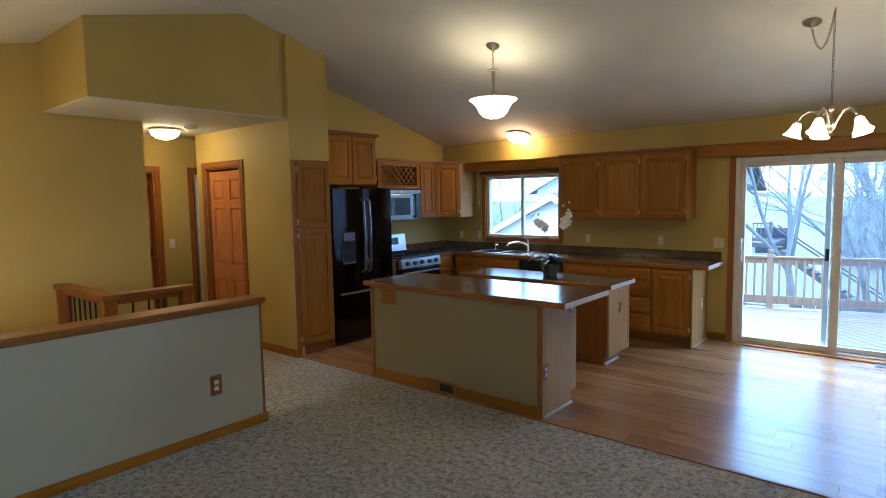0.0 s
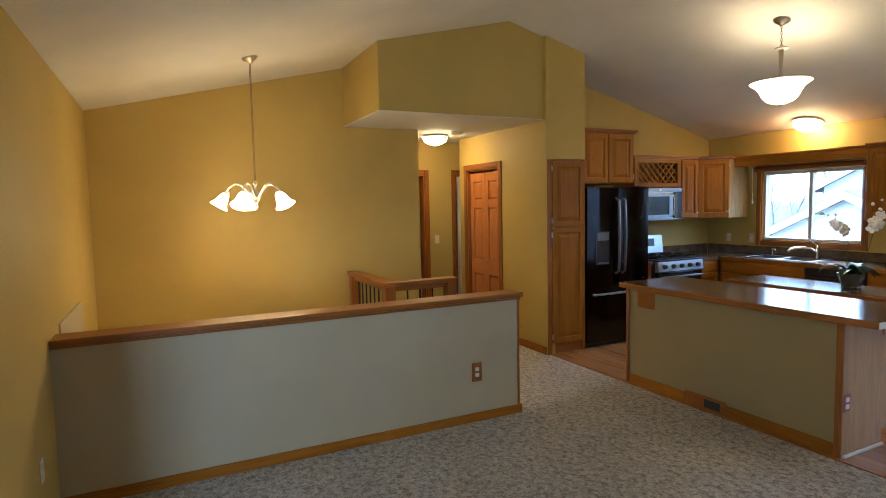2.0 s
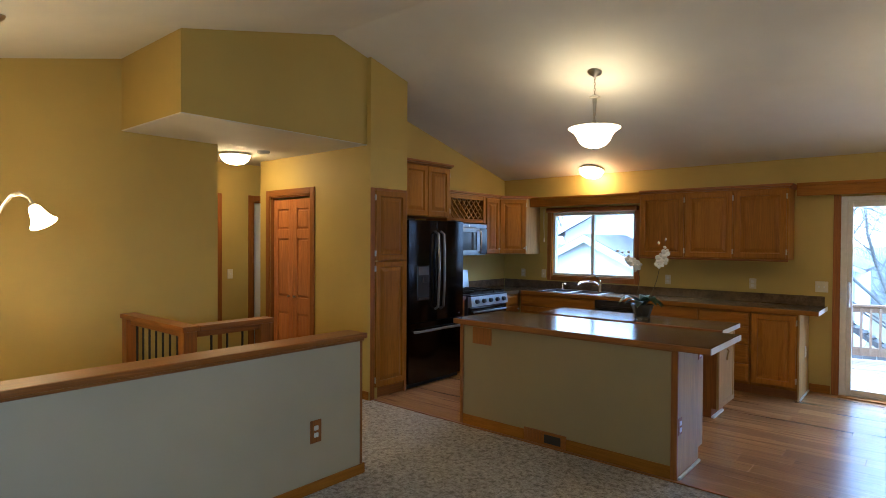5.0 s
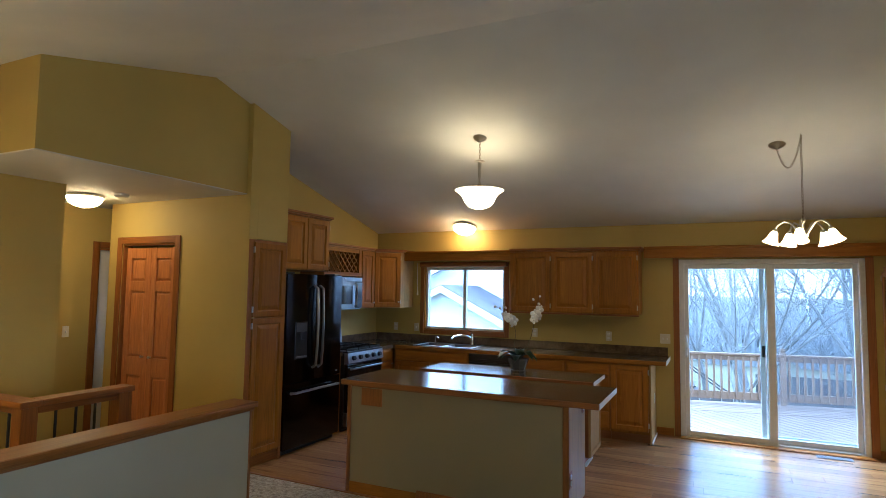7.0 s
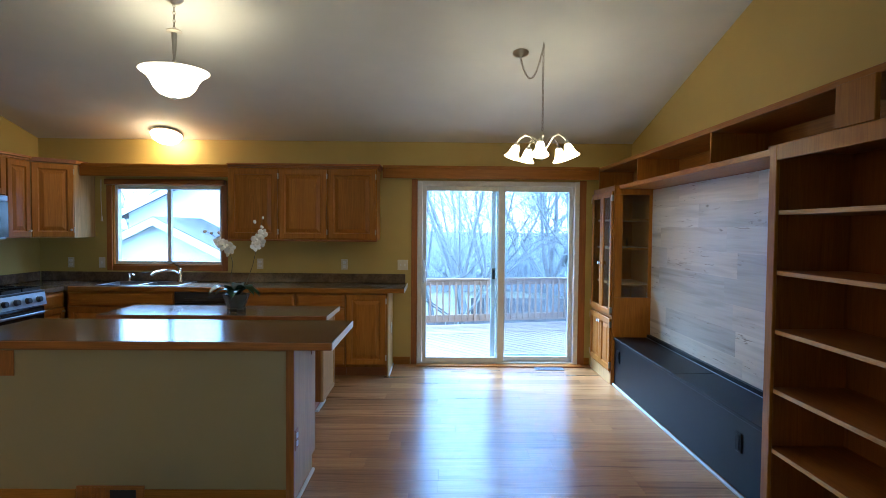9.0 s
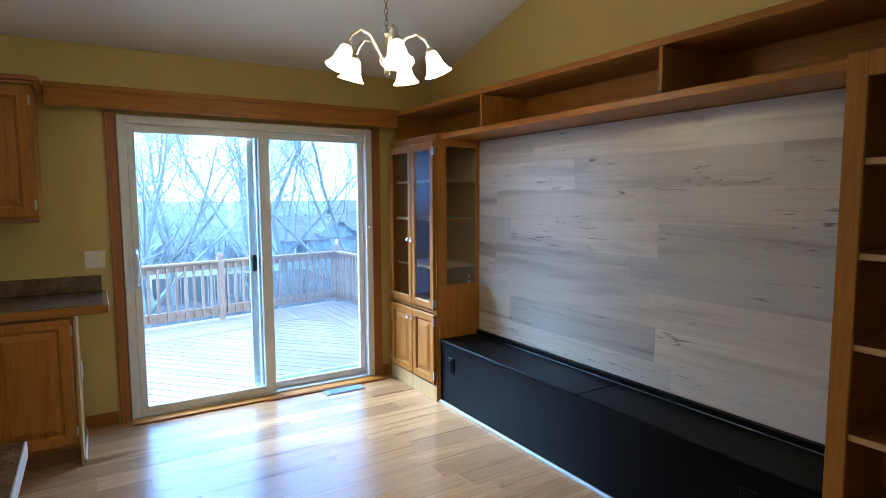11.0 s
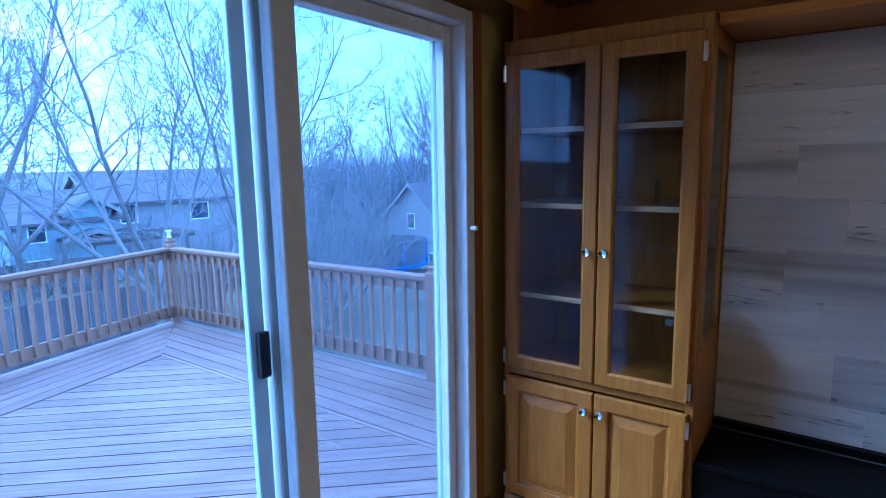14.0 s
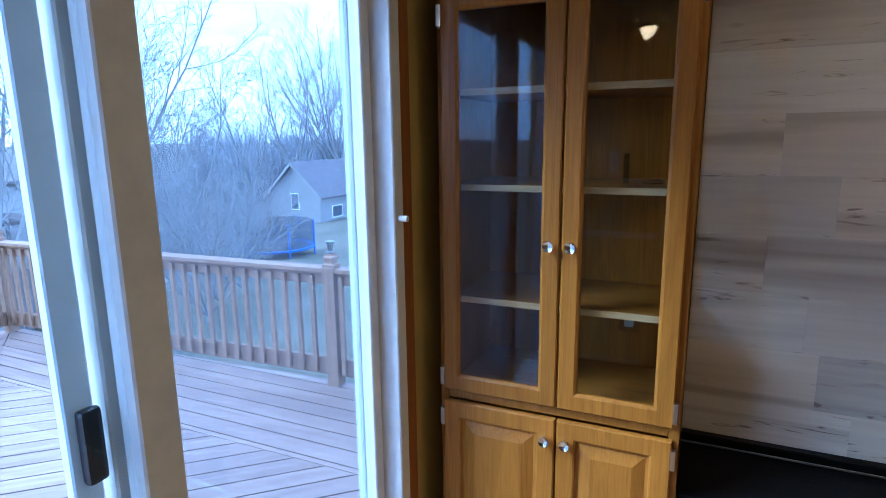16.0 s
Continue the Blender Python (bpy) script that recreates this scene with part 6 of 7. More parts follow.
def ground():
    bm = bmesh.new()
    nx, ny = 60, 60
    vs = []
    for i in range(nx + 1):
        for j in range(ny + 1):
            u, v = i / nx * 2 - 1, j / ny
            x, y = math.copysign(abs(u) ** 2.2, u) * 1500, -40 + 1640 * v ** 2.2
            z = land_z(x, y) + 0.25 * noise.noise(Vector((x * 0.08, y * 0.08, 0)))
            vs.append(bm.verts.new((x, y, z)))
    for i in range(nx):
        for j in range(ny):
            a = i * (ny + 1) + j
            bm.faces.new((vs[a], vs[a + ny + 1], vs[a + ny + 2], vs[a + 1]))
    m, n, l, p = material("winter_lawn", 0.95)
    v = coords(n, l, (1, 1, 1))
    c = ramp(n, l, noise_tex(n, l, v, 0.35, 6, 0.6), (0.35, (0.085, 0.08, 0.045)), (0.5, (0.13, 0.115, 0.065)), (0.68, (0.18, 0.15, 0.10)))
    c = mixed(n, l, c, ramp(n, l, noise_tex(n, l, v, 9, 5, 0.7), (0.35, (0.55, 0.55, 0.5)), (0.6, (1, 1, 1))), 1.0, "MULTIPLY")
    l.new(c, p.inputs["Base Color"])
    tagged(part("ground", bm, m, None, "", True), "dormant winter lawn falling away from the house", "ground", kind="structure")


ground()


# bark colour lightened to carry some of the haze outdoors
bark = paint("hazed_grey_brown_bark", (0.24, 0.225, 0.205), 0.9, 0.6, 0.3)


def tree(x, y, height, seed, spread=1.0, depth=5, thick=0.16, lean=0.0, kind="tree"):
    """A bare winter tree: tapered trunk, forking limbs, fine twigs."""
    rnd = random.Random(seed)
    z0 = land_z(x, y) - 0.05
    t = thing(kind, "bare leafless deciduous tree in winter" if kind == "tree" else "tangled bare shrub on the lawn", kind, (x, y, z0), "bare trees behind the house" if kind == "tree" else "bare shrubs in the yards")
    trunk, crown_bm = bmesh.new(), bmesh.new()
    many = {"tree": (5, 11, 8, 7), "shrub": (9, 9, 6, 4)}[kind]
    open_way = 0.62 * spread if kind == "tree" else 0.8 * spread

    def limb(bm, start, way, length, radius, level):
        """One tapering limb that bends upwards and carries its side shoots along its length."""
        k = 7 if level < 2 else (5 if level == 2 else 3)
        pts, cur, d = [start], start.copy(), way.normalized()
        wob = 0.13 if level < 2 else 0.24
        for i in range(k):
            d = (d + Vector((rnd.uniform(-1, 1), rnd.uniform(-1, 1), rnd.uniform(-0.7, 1.0))) * wob + Vector((0, 0, 0.07 if level < 2 else 0.0))).normalized()
            cur = cur + d * length / k
            pts.append(cur.copy())
        radius = max(radius, 0.009)
        add_tube(bm, pts, radius, 6 if level < 2 else (4 if level == 2 else 3), radius * (0.75 if level == 0 else 0.28))
        if level > 3 or (level > 2 and depth < 7 and rnd.random() < 0.25):
            return
        for i in range(many[level]):
            f = rnd.uniform(0.8, 1.0) if level == 0 else 0.22 + 0.76 * (i + rnd.random()) / many[level]
            at = f * k
            q = min(int(at), k - 1)
            here, along_way = pts[q].lerp(pts[q + 1], at - q), (pts[q + 1] - pts[q]).normalized()
            side = along_way.orthogonal().normalized()
            side.rotate(Matrix.Rotation(2.4 * i + rnd.uniform(-0.6, 0.6), 3, along_way))
            if level == 0:
                nd, L, r = along_way + side * open_way * rnd.uniform(0.5, 1.5), height * rnd.uniform(0.55, 0.85), radius * rnd.uniform(0.4, 0.6)
            else:
                nd = along_way + side * rnd.uniform(0.5, 0.95)
                L, r = length * rnd.uniform(0.32, 0.58) * (1.15 - 0.6 * f), radius * (1 - 0.65 * f) * rnd.uniform(0.4, 0.6)
            limb(crown_bm, here, nd, L, r, level + 1)
    limb(trunk, Vector((x, y, z0)), Vector((lean, 0.0, 1)), height * (0.22 if kind == "tree" else 0.06), thick, 0)
    part("trunk", trunk, bark, t, "", True)
    part("crown", crown_bm, bark, t, "many bare branches and twigs")
    return t


tree(0.4, 26.2, 14, 3, 1.0, 7, 0.20, -0.1)
tree(3.6, 25.7, 13.5, 5, 0.75, 7, 0.18, 0.08)
tree(9.2, 20.8, 11.0, 8, 1.25, 7, 0.11)
tree(12.3, 21.4, 10.5, 11, 1.15, 7, 0.10)
tree(-3.6, 27, 13, 13, 1.0, 7, 0.18)
tree(-14.5, 16.0, 9.0, 17, 1.0, 6, 0.12)
tree(2.0, 36, 14, 21, 1.0, 6, 0.18)
tree(17.0, 30, 9.5, 23, 1.0, 6, 0.13)
tree(-1.5, 33, 13, 27, 1.0, 6, 0.18)
tree(6.5, 31, 12, 29, 1.0, 6, 0.16)
tree(52.0, 42.0, 19, 37, 0.9, 7, 0.26)
tree(60.0, 40.0, 18, 43, 0.9, 7, 0.26)
tree(47.0, 50.0, 15, 47, 1.0, 6, 0.22)
tree(58.0, 48.0, 18, 51, 1.0, 6, 0.24)
tree(30.0, 52.0, 15, 53, 1.0, 6, 0.2)
tree(38.0, 50.0, 12, 57, 1.0, 6, 0.2)
tree(5.6, 19.5, 9.5, 39, 1.1, 6, 0.12, 0.1)
tree(-0.6, 20.5, 9, 33, 1.1, 6, 0.11, 0.15)


for i, (x, y, h) in enumerate(((9.4, 17.6, 5.0), (11.0, 18.8, 5.5), (13.2, 20.0, 5.0), (15.0, 22.5, 5.0), (13.6, 23.4, 5.6), (17.5, 27.5, 5.0), (9.8, 24.0, 5.0), (24.5, 32.0, 6.0), (28.5, 33.5, 6.0), (5.5, 27.5, 4.5), (33.0, 44.0, 8.0), (20.0, 33.0, 6.0))):
    tree(x, y, h, 70 + i, 1.3, 6, 0.07, 0.0, "shrub")
tree(-19.0, 36.0, 13, 81, 1.0, 6, 0.18)
tree(-15.0, 40.0, 14, 83, 1.0, 6, 0.18)
tree(-25.0, 38.0, 13, 87, 1.0, 6, 0.18)
tree(66.0, 44.0, 20, 61, 0.9, 7, 0.28)
tree(49.0, 46.0, 17, 63, 0.9, 7, 0.24)
tree(56.0, 44.0, 20, 67, 0.9, 7, 0.24)


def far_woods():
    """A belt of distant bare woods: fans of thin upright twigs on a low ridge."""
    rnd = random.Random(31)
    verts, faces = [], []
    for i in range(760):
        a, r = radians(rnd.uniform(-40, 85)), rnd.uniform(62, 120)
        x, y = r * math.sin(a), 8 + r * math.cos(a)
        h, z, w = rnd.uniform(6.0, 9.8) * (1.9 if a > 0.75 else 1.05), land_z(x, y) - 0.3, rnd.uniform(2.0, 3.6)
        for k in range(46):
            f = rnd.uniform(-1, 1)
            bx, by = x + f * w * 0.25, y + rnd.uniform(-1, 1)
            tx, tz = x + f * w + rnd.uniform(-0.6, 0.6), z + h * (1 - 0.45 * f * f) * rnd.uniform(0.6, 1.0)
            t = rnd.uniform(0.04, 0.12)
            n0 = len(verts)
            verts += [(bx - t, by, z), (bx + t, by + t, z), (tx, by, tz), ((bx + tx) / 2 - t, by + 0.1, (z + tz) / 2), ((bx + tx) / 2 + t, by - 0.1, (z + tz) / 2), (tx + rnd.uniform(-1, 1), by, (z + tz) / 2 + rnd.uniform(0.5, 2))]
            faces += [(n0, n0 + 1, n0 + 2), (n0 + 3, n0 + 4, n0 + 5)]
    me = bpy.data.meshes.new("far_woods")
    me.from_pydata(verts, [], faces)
    me.materials.append(hazed_woods_mat)
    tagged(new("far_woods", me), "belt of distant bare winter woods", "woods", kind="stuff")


# distance haze is put into this pale grey; bare twigs are darker
hazed_woods_mat = paint("haze_paled_woods", (0.36, 0.355, 0.35), 0.95, 0.2, 0.35)
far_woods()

siding = paint("beige_siding", (0.27, 0.255, 0.235), 0.7, 0.1)
white_siding = paint("white_siding", (0.82, 0.82, 0.81), 0.7, 0.1)
blue_siding = paint("grey_green_siding", (0.27, 0.32, 0.32), 0.7, 0.1)
shingles = paint("brown_grey_shingles", (0.13, 0.11, 0.105), 0.9, 0.6, 0.3)
pane_dark = plastic("dark_window_pane", (0.05, 0.06, 0.08), 0.1)


def house(x, y, yaw, wide, deep, tall, rise, wall_mat, label, windows=(), base=None, wings=()):
    """A gabled house with its ridge along its local x; windows are (side, u, z, w, h)."""
    z0 = (land_z(x, y) if base is None else base) - 0.1
    h = thing("house", label, "house", (x, y, z0))
    m = Matrix.Translation((x, y, z0)) @ Matrix.Rotation(radians(yaw), 4, "Z")

    def block(cx, cy, w, d, t, r, gable_x):
        bm = bmesh.new()
        if gable_x:
            pts = [(cx - w / 2, cy - d / 2, 0), (cx - w / 2, cy + d / 2, 0), (cx - w / 2, cy + d / 2, t), (cx - w / 2, cy, t + r), (cx - w / 2, cy - d / 2, t)]
            add_prism(bm, pts, (w, 0, 0))
        else:
            pts = [(cx - w / 2, cy - d / 2, 0), (cx + w / 2, cy - d / 2, 0), (cx + w / 2, cy - d / 2, t), (cx, cy - d / 2, t + r), (cx - w / 2, cy - d / 2, t)]
            add_prism(bm, pts, (0, d, 0))
        bmesh.ops.transform(bm, matrix=m, verts=bm.verts)
        part("wall", bm, wall_mat, h)
        bm = bmesh.new()
        o, k = 0.45, 0.16
        if gable_x:
            s = r / (d / 2)
            for sg in (-1, 1):
                add_prism(bm, [(cx - w / 2 - o, cy, t + r + 0.02), (cx - w / 2 - o, cy + sg * (d / 2 + o), t - s * o + 0.02), (cx - w / 2 - o, cy + sg * (d / 2 + o), t - s * o + 0.02 + k), (cx - w / 2 - o, cy, t + r + 0.02 + k)], (w + 2 * o, 0, 0))
        else:
            s = r / (w / 2)
            for sg in (-1, 1):
                add_prism(bm, [(cx, cy - d / 2 - o, t + r + 0.02), (cx + sg * (w / 2 + o), cy - d / 2 - o, t - s * o + 0.02), (cx + sg * (w / 2 + o), cy - d / 2 - o, t - s * o + 0.02 + k), (cx, cy - d / 2 - o, t + r + 0.02 + k)], (0, d + 2 * o, 0))
        bmesh.ops.transform(bm, matrix=m, verts=bm.verts)
        part("roof", bm, shingles, h)
        bm = bmesh.new()
        if gable_x:
            s = r / (d / 2)
            for sg in (-1, 1):
                add_prism(bm, [(cx - w / 2 - o - 0.03, cy, t + r - 0.10), (cx - w / 2 - o - 0.03, cy + sg * (d / 2 + o), t - s * o - 0.10), (cx - w / 2 - o - 0.03, cy + sg * (d / 2 + o), t - s * o + 0.15), (cx - w / 2 - o - 0.03, cy, t + r + 0.15)], (0.028, 0, 0))
        else:
            s = r / (w / 2)
            for sg in (-1, 1):
                add_prism(bm, [(cx, cy - d / 2 - o - 0.03, t + r - 0.10), (cx + sg * (w / 2 + o), cy - d / 2 - o - 0.03, t - s * o - 0.10), (cx + sg * (w / 2 + o), cy - d / 2 - o - 0.03, t - s * o + 0.15), (cx, cy - d / 2 - o - 0.03, t + r + 0.15)], (0, 0.028, 0))
        bmesh.ops.transform(bm, matrix=m, verts=bm.verts)
        part("fascia", bm, white_siding if wall_mat is white_siding else siding, h)
    block(0, 0, wide, deep, tall, rise, True)
    for wing in wings:
        block(*wing, False)
    for side, u, z, w, hh in windows:
        if side == "front":
            wm = m @ Matrix.Translation((u, -deep / 2 - 0.01, z))
        elif side == "wing":
            wm = m @ Matrix.Translation((u, wings[0][1] - wings[0][3] / 2 - 0.01, z))
        else:
            wm = m @ Matrix.Translation((-wide / 2 - 0.01, u, z)) @ Matrix.Rotation(radians(-90), 4, "Z")
        wn = part("window", add_box(bmesh.new(), -w / 2 - 0.08, w / 2 + 0.08, -0.05, 0.0, -0.08, hh + 0.08, 0, wm), white_siding, h)
        part("pane", add_box(bmesh.new(), -w / 2, w / 2, -0.06, -0.051, 0, hh, 0, wm), pane_dark, wn)
    return h


house(-9.1, 26, 0, 7, 6, 5.1, 1.6, white_siding, "white two-storey neighbour house with a garage gable", (("front", 2.0, 3.4, 0.9, 1.1),), -3.0, ((0.0, -2.0, 7.2, 4.0, 5.1, 1.8), (-0.9, -5.6, 5.6, 3.2, 3.35, 1.4)))
house(12.6, 46.2, 0, 5.6, 6.4, 4.2, 1.5, blue_siding, "grey-green house with a small white gable", (("front", -1.4, 3.1, 0.8, 0.95), ("front", -1.4, 1.3, 1.1, 0.7)), -5.6, ((1.4, -2.3, 2.4, 2.2, 4.75, 0.8), (1.4, -3.0, 2.8, 1.2, 3.1, 0.35)))
house(20.0, 47.6, -8, 8.6, 7, 5.1, 1.8, siding, "beige two-storey house across the yards", (("front", -2.5, 3.7, 0.95, 1.1), ("front", -1.6, 1.2, 1.6, 1.5), ("front", 2.2, 3.6, 1.2, 1.1)), -5.7, ((-2.0, -3.6, 4.4, 1.2, 2.9, 0.45),))
house(44.0, 37.4, 0, 12, 5.1, 3.6, 2.5, siding, "beige gabled house with small windows", (("end", 0.0, 2.3, 0.7, 1.25), ("front", -3.6, 1.5, 1.4, 0.9), ("front", 1.5, 1.5, 1.4, 0.9)), -6.5)
house(-6.9, 40.5, 90, 10, 6.6, 4.75, 1.35, white_siding, "pale house with a low gable and a raised back deck", (("end", -1.0, 2.9, 1.6, 1.4), ("end", 1.8, 0.9, 1.0, 1.0)), -4.4)


def back_deck(x0, x1, y0, y1, z):
    """A raised timber deck on posts, railed round, with a flight of steps down its open end."""
    low = land_z(x1, y0)
    d = thing("raised_deck", "raised timber deck with railing and steps behind a pale house", "deck", (x0, y0, low))
    part("platform", add_box(bmesh.new(), x0, x1, y0, y1, z - 0.22, z), fence_wood, d)
    for x in (x0 + 0.08, (x0 + x1) / 2, x1 - 0.08):
        part("post", add_box(bmesh.new(), x - 0.07, x + 0.07, y0 - 0.16, y0 - 0.02, low - 0.3, z + 1.05), fence_wood, d)
    part("top_rail", add_box(bmesh.new(), x0, x1, y0 - 0.05, y0 + 0.05, z + 0.92, z + 1.0), fence_wood, d)
    part("bottom_rail", add_box(bmesh.new(), x0, x1, y0 - 0.02, y0 + 0.02, z + 0.10, z + 0.18), fence_wood, d)
    k = int((x1 - x0) / 0.16)
    for i in range(1, k):
        x = x0 + (x1 - x0) * i / k
        part("baluster", add_box(bmesh.new(), x - 0.02, x + 0.02, y0 - 0.019, y0 + 0.019, z + 0.18, z + 0.92), fence_wood, d)
    n = int((z - low) / 0.19)
    for i in range(n):
        part("tread", add_box(bmesh.new(), x1 + 0.26 * i, x1 + 0.26 * i + 0.29, y0 + 0.05, y0 + 1.1, z - 0.19 * (i + 1) - 0.045, z - 0.19 * (i + 1)), fence_wood, d)
    for y in (y0 + 0.0, y0 + 1.11):
        for lift, name in ((-0.35, "stringer"), (0.78, "stair_rail")):
            bm = add_prism(bmesh.new(), [(x1, y, z + lift), (x1 + 0.26 * n, y, z - 0.19 * n + lift), (x1 + 0.26 * n, y, z - 0.19 * n + lift + (0.26 if lift < 0 else 0.1)), (x1, y, z + lift + (0.26 if lift < 0 else 0.1))], (0, 0.045, 0))
            part(name, bm, fence_wood, d)
        bx = x1 + 0.26 * n - 0.1
        part("post", add_box(bmesh.new(), bx, bx + 0.1, y - 0.06, y - 0.001, low - 0.2, z - 0.19 * n + 0.95), fence_wood, d)


fence_wood = wood("grey_fence_boards", (0.16, 0.14, 0.13), (0.09, 0.08, 0.075), 2, 0.85, 0, 1, 0.3)
back_deck(-7.6, -5.2, 31.5, 35.4, -0.75)


def fence(x0, y0, x1, y1, label):
    f = thing("fence", label, "fence", (x0, y0, land_z(x0, y0)))
    a, b = Vector((x0, y0)), Vector((x1, y1))
    L = (b - a).length
    ang = math.atan2(b.y - a.y, b.x - a.x)
    k = int(L / 0.35)
    me = None
    for i in range(k):
        q = a.lerp(b, i / k)
        m = Matrix.Translation((q.x, q.y, land_z(q.x, q.y))) @ Matrix.Rotation(ang, 4, "Z")
        if me is None:
            ob = part("slat", add_box(bmesh.new(), 0, 0.33, -0.012, 0.012, -0.2, 1.7), fence_wood, f)
            me = ob.data
        else:
            ob = new("slat", me)
            ob.parent, ob.matrix_parent_inverse = f, PLACED[f].inverted()
        ob.matrix_basis = m


fence(1.0, 37, 12.4, 37, "weathered grey board fence across the far yard")
fence(13.0, 30.0, 27.0, 33.5, "weathered grey board fence behind the shrubs")
fence(-3.0, 22, 9.5, 22.6, "weathered grey board fence between two back yards")


def trampoline(x, y):
    z = land_z(x, y)
    t = thing("trampoline", "round backyard trampoline with blue poles and dark net", "trampoline", (x, y, z))
    lathe("frame_pad", [(1.75, 0.72), (2.1, 0.72), (2.12, 0.80), (1.74, 0.80)], blue_pole, t, "blue frame pad", Matrix.Translation((x, y, z)), 24)
    lathe("mat", [(0, 0.75), (1.73, 0.77), (1.73, 0.78), (0, 0.76)], black_plastic, t, "black jumping mat", Matrix.Translation((x, y, z)), 24)
    for i in range(6):
        a = i * math.pi / 3
        px, py = x + 2.05 * math.cos(a), y + 2.05 * math.sin(a)
        tube("pole", [(px, py, z - 0.05), (px, py, z + 1.2), (px, py, z + 2.15)], 0.05, blue_pole, t, "blue padded pole")
    net = lathe("net", [(2.0, 0.82), (2.02, 2.1), (1.99, 2.1), (1.97, 0.82)], net_mat, t, "dark safety net", Matrix.Translation((x, y, z)), 24)


blue_pole = plastic("blue_vinyl", (0.02, 0.10, 0.40), 0.5)


def net_cloth():
    m = bpy.data.materials.new("dark_net")
    m.use_nodes = True
    n, l = m.node_tree.nodes, m.node_tree.links
    mix, tr = n.new("ShaderNodeMixShader"), n.new("ShaderNodeBsdfTransparent")
    p = n["Principled BSDF"]
    p.inputs["Base Color"].default_value, p.inputs["Roughness"].default_value = (0.07, 0.08, 0.10, 1), 0.9
    mix.inputs[0].default_value = 0.38
    l.new(tr.outputs[0], mix.inputs[1])
    l.new(p.outputs[0], mix.inputs[2])
    l.new(mix.outputs[0], n["Material Output"].inputs[0])
    return m


net_mat = net_cloth()
trampoline(22.6, 26.6)


def pergola(x, y, yaw):
    z = land_z(x, y)
    g = thing("pergola", "weathered wooden pergola behind a house", "pergola", (x, y, z))
    m = Matrix.Translation((x, y, z)) @ Matrix.Rotation(radians(yaw), 4, "Z")
    for a in (-2.6, 2.6):
        for b in (-1.5, 1.5):
            part("post", add_box(bmesh.new(), a - 0.08, a + 0.08, b - 0.08, b + 0.08, -0.2, 2.5, 0, m), fence_wood, g)
    for b in (-1.5, 1.5):
        part("beam", add_box(bmesh.new(), -3.1, 3.1, b - 0.05, b + 0.05, 2.5, 2.7, 0, m), fence_wood, g)
    for i in range(12):
        a = -2.9 + i * 0.53
        part("rafter", add_box(bmesh.new(), a - 0.03, a + 0.03, -2.0, 2.0, 2.7, 2.85, 0, m), fence_wood, g)


pergola(15.5, 41.0, -6)


# ---- laid pieces: wall planks, floor planks, deck boards ----
def plank_panel():
    w = tagged(box("wall_panel", (0.885, EX - 0.013, 3.602, 6.168, 0.44, 1.914), trim_v, None, 0), "grey washed wood plank panel above the bench", "wall panel", kind="structure")
    rnd = random.Random(5)
    z, row = 0.452, 0
    while z < 1.90:
        h = min(0.182, 1.912 - z)
        y = 3.604
        first = rnd.uniform(0.35, 1.2)
        while y < 6.16:
            L = min(first, 6.166 - y)
            first = 1.21
            if 6.166 - (y + L) < 0.08:
                L = 6.166 - y
            bm = add_box(bmesh.new(), 0.876, 0.8845, y + 0.0002, y + L - 0.0002, z + 0.0002, z + h - 0.0002, 0.0)
            part("plank", bm, grey_plank, w)
            y += L
        z += h
        row += 1


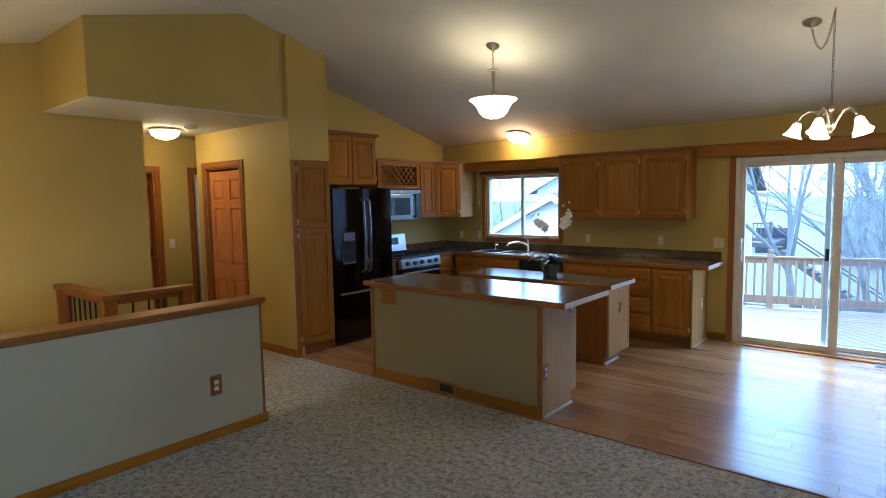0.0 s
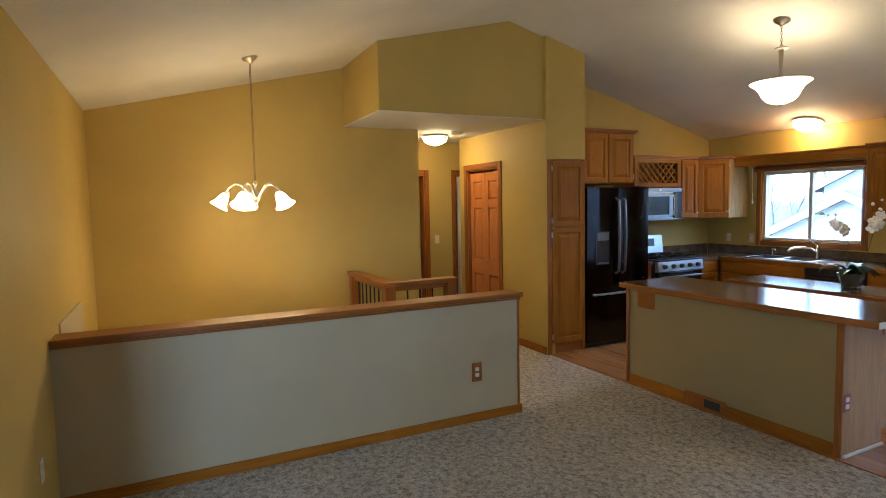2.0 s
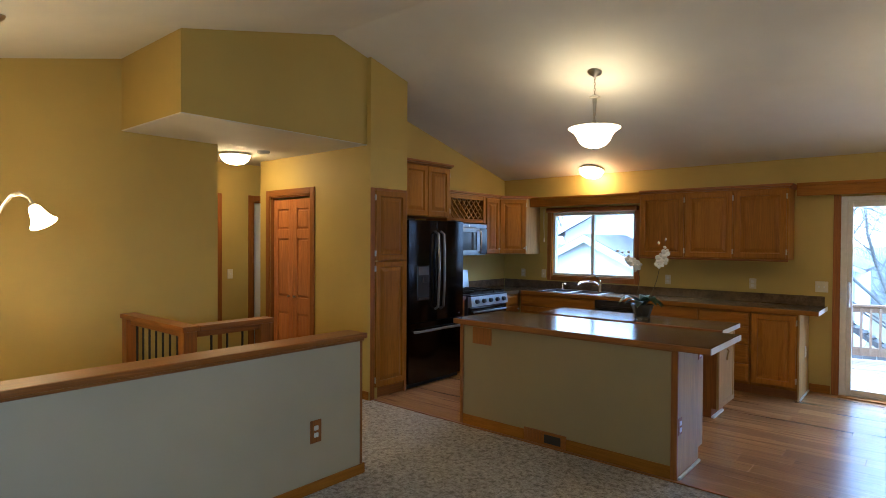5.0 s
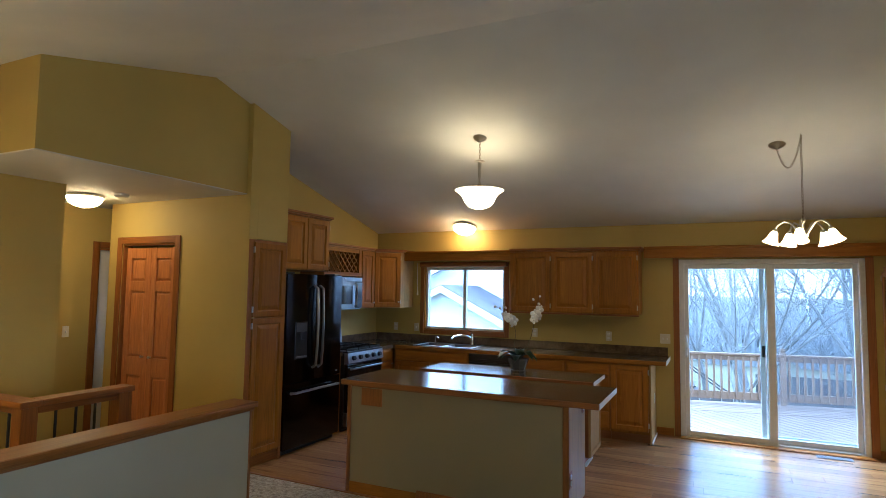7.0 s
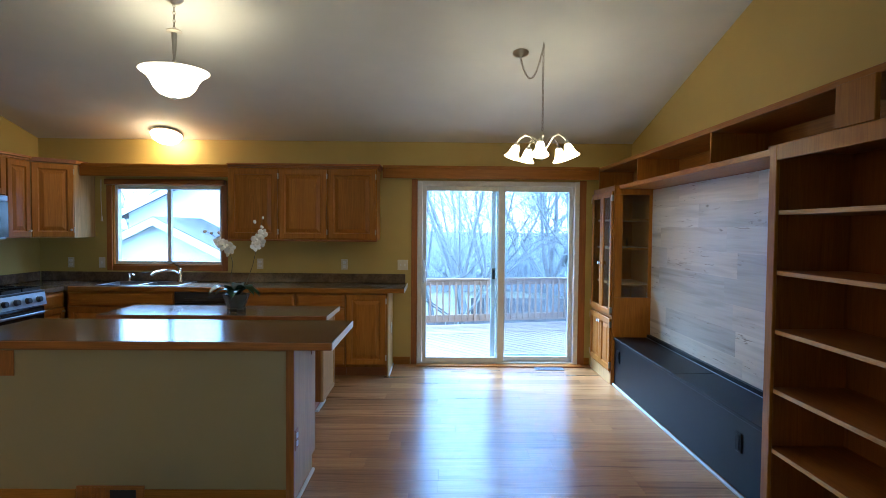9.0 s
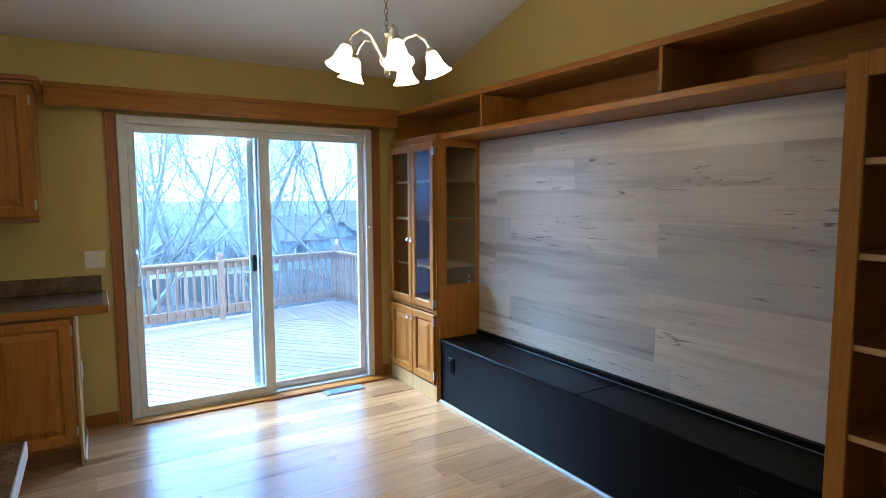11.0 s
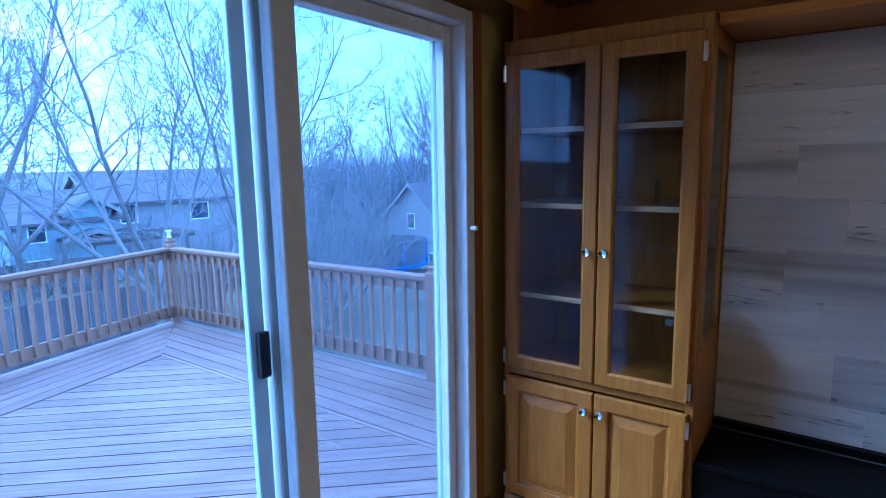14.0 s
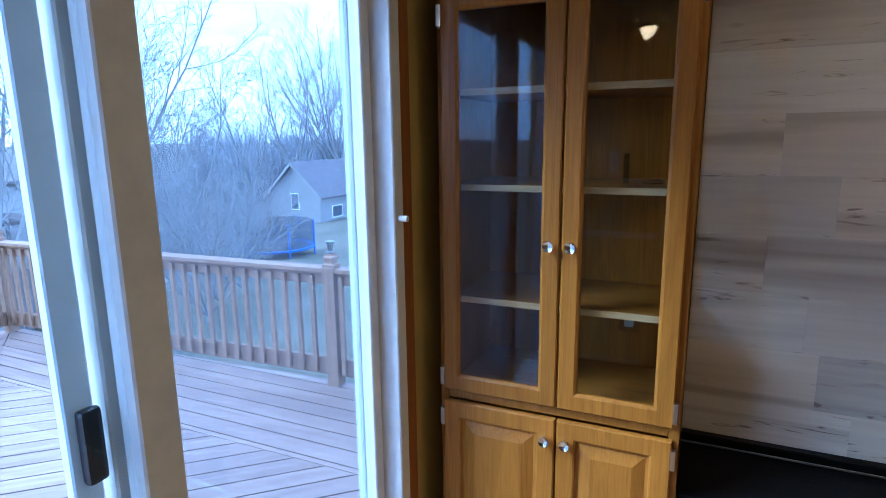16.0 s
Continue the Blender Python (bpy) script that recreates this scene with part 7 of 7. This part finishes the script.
def grey_plank_mat():
    m, n, l, p = material("grey_washed_plank", 0.33)
    info = n.new("ShaderNodeObjectInfo")
    tc, add, far = n.new("ShaderNodeTexCoord"), n.new("ShaderNodeVectorMath"), n.new("ShaderNodeVectorMath")
    far.operation, far.inputs[0].default_value = "SCALE", (3.0, 17.0, 9.0)
    l.new(info.outputs["Random"], far.inputs["Scale"])
    l.new(tc.outputs["Object"], add.inputs[0])
    l.new(far.outputs[0], add.inputs[1])

    def mapped(sc):
        mp = n.new("ShaderNodeMapping")
        mp.inputs["Scale"].default_value = sc
        l.new(add.outputs[0], mp.inputs[0])
        return mp.outputs[0]
    g = noise_tex(n, l, mapped((6, 0.45, 7)), 1.3, 3, 0.5, 0.5)
    fine = noise_tex(n, l, mapped((40, 2, 60)), 1.0, 3, 0.5)
    cracks = noise_tex(n, l, mapped((6, 3.6, 34)), 1.0, 4, 0.6, 1.6)
    patch = noise_tex(n, l, mapped((3, 1.6, 6.0)), 1.0, 2, 0.5)
    vor = n.new("ShaderNodeTexVoronoi")
    vor.inputs["Scale"].default_value = 1.0
    l.new(mapped((0, 2.0, 5.5)), vor.inputs["Vector"])
    tone = ramp(n, l, info.outputs["Random"], (0.0, (0.42, 0.375, 0.31)), (0.3, (0.55, 0.465, 0.355)), (0.55, (0.48, 0.43, 0.35)), (0.78, (0.62, 0.535, 0.415)), (1.0, (0.60, 0.555, 0.475)))
    c = mixed(n, l, tone, ramp(n, l, g, (0.28, (0.60, 0.575, 0.55)), (0.46, (0.98, 0.97, 0.96)), (0.56, (1.0, 1.0, 1.0)), (0.72, (0.70, 0.685, 0.67))), 1.0, "MULTIPLY")
    c = mixed(n, l, c, ramp(n, l, fine, (0.35, (0.86, 0.85, 0.84)), (0.6, (1, 1, 1))), 0.5, "MULTIPLY")
    dark = mixed(n, l, (1, 1, 1), ramp(n, l, cracks, (0.60, (1, 1, 1)), (0.68, (0.36, 0.29, 0.24))), ramp(n, l, patch, (0.48, (0, 0, 0)), (0.56, (1, 1, 1))))
    c = mixed(n, l, c, dark, 1.0, "MULTIPLY")
    c = mixed(n, l, c, ramp(n, l, vor.outputs["Distance"], (0.02, (0.24, 0.18, 0.14)), (0.075, (1, 1, 1))), 0.85, "MULTIPLY")
    l.new(c, p.inputs["Base Color"])
    bumped(n, l, p, fine, 0.2, 0.002)
    return m


grey_plank = grey_plank_mat()
plank_panel()


def floor_planks():
    rnd = random.Random(12)
    y, meshes = 3.7005, {}
    while y < NY - 0.01:
        w = min(0.165, NY - 0.003 - y)
        x = -5.69
        L = rnd.uniform(0.3, 1.2)
        while x < EX - 0.01:
            L = min(L, EX - 0.003 - x)
            key = (round(L, 3), round(w, 3))
            if key not in meshes:
                ob = part("floor_plank", add_box(bmesh.new(), 0, L - 0.0006, 0, w - 0.0006, -0.0115, 0.0, 0.0004), plank_floor, subfloor)
                meshes[key] = ob.data
            else:
                ob = new("floor_plank", meshes[key])
                ob.parent = subfloor
            ob.location = (x, y, 0)
            x += L
            L = 1.2
        y += w


floor_planks()
lay_boards(deck_ob, [(-4.2, NY + 0.17), (1.35, NY + 0.17), (1.35, 11.3), (-4.2, 10.1)], -48, diag_wood(-48))
lay_boards(deck_ob, [(1.355, NY + 0.17), (2.44, NY + 0.17), (2.2, 12.5), (1.355, 11.32)], 90, diag_wood(90))
lay_boards(deck_ob, [(-4.2, 10.105), (1.345, 11.305), (2.19, 12.5), (-4.2, 11.1)], 12.4, diag_wood(12.4))
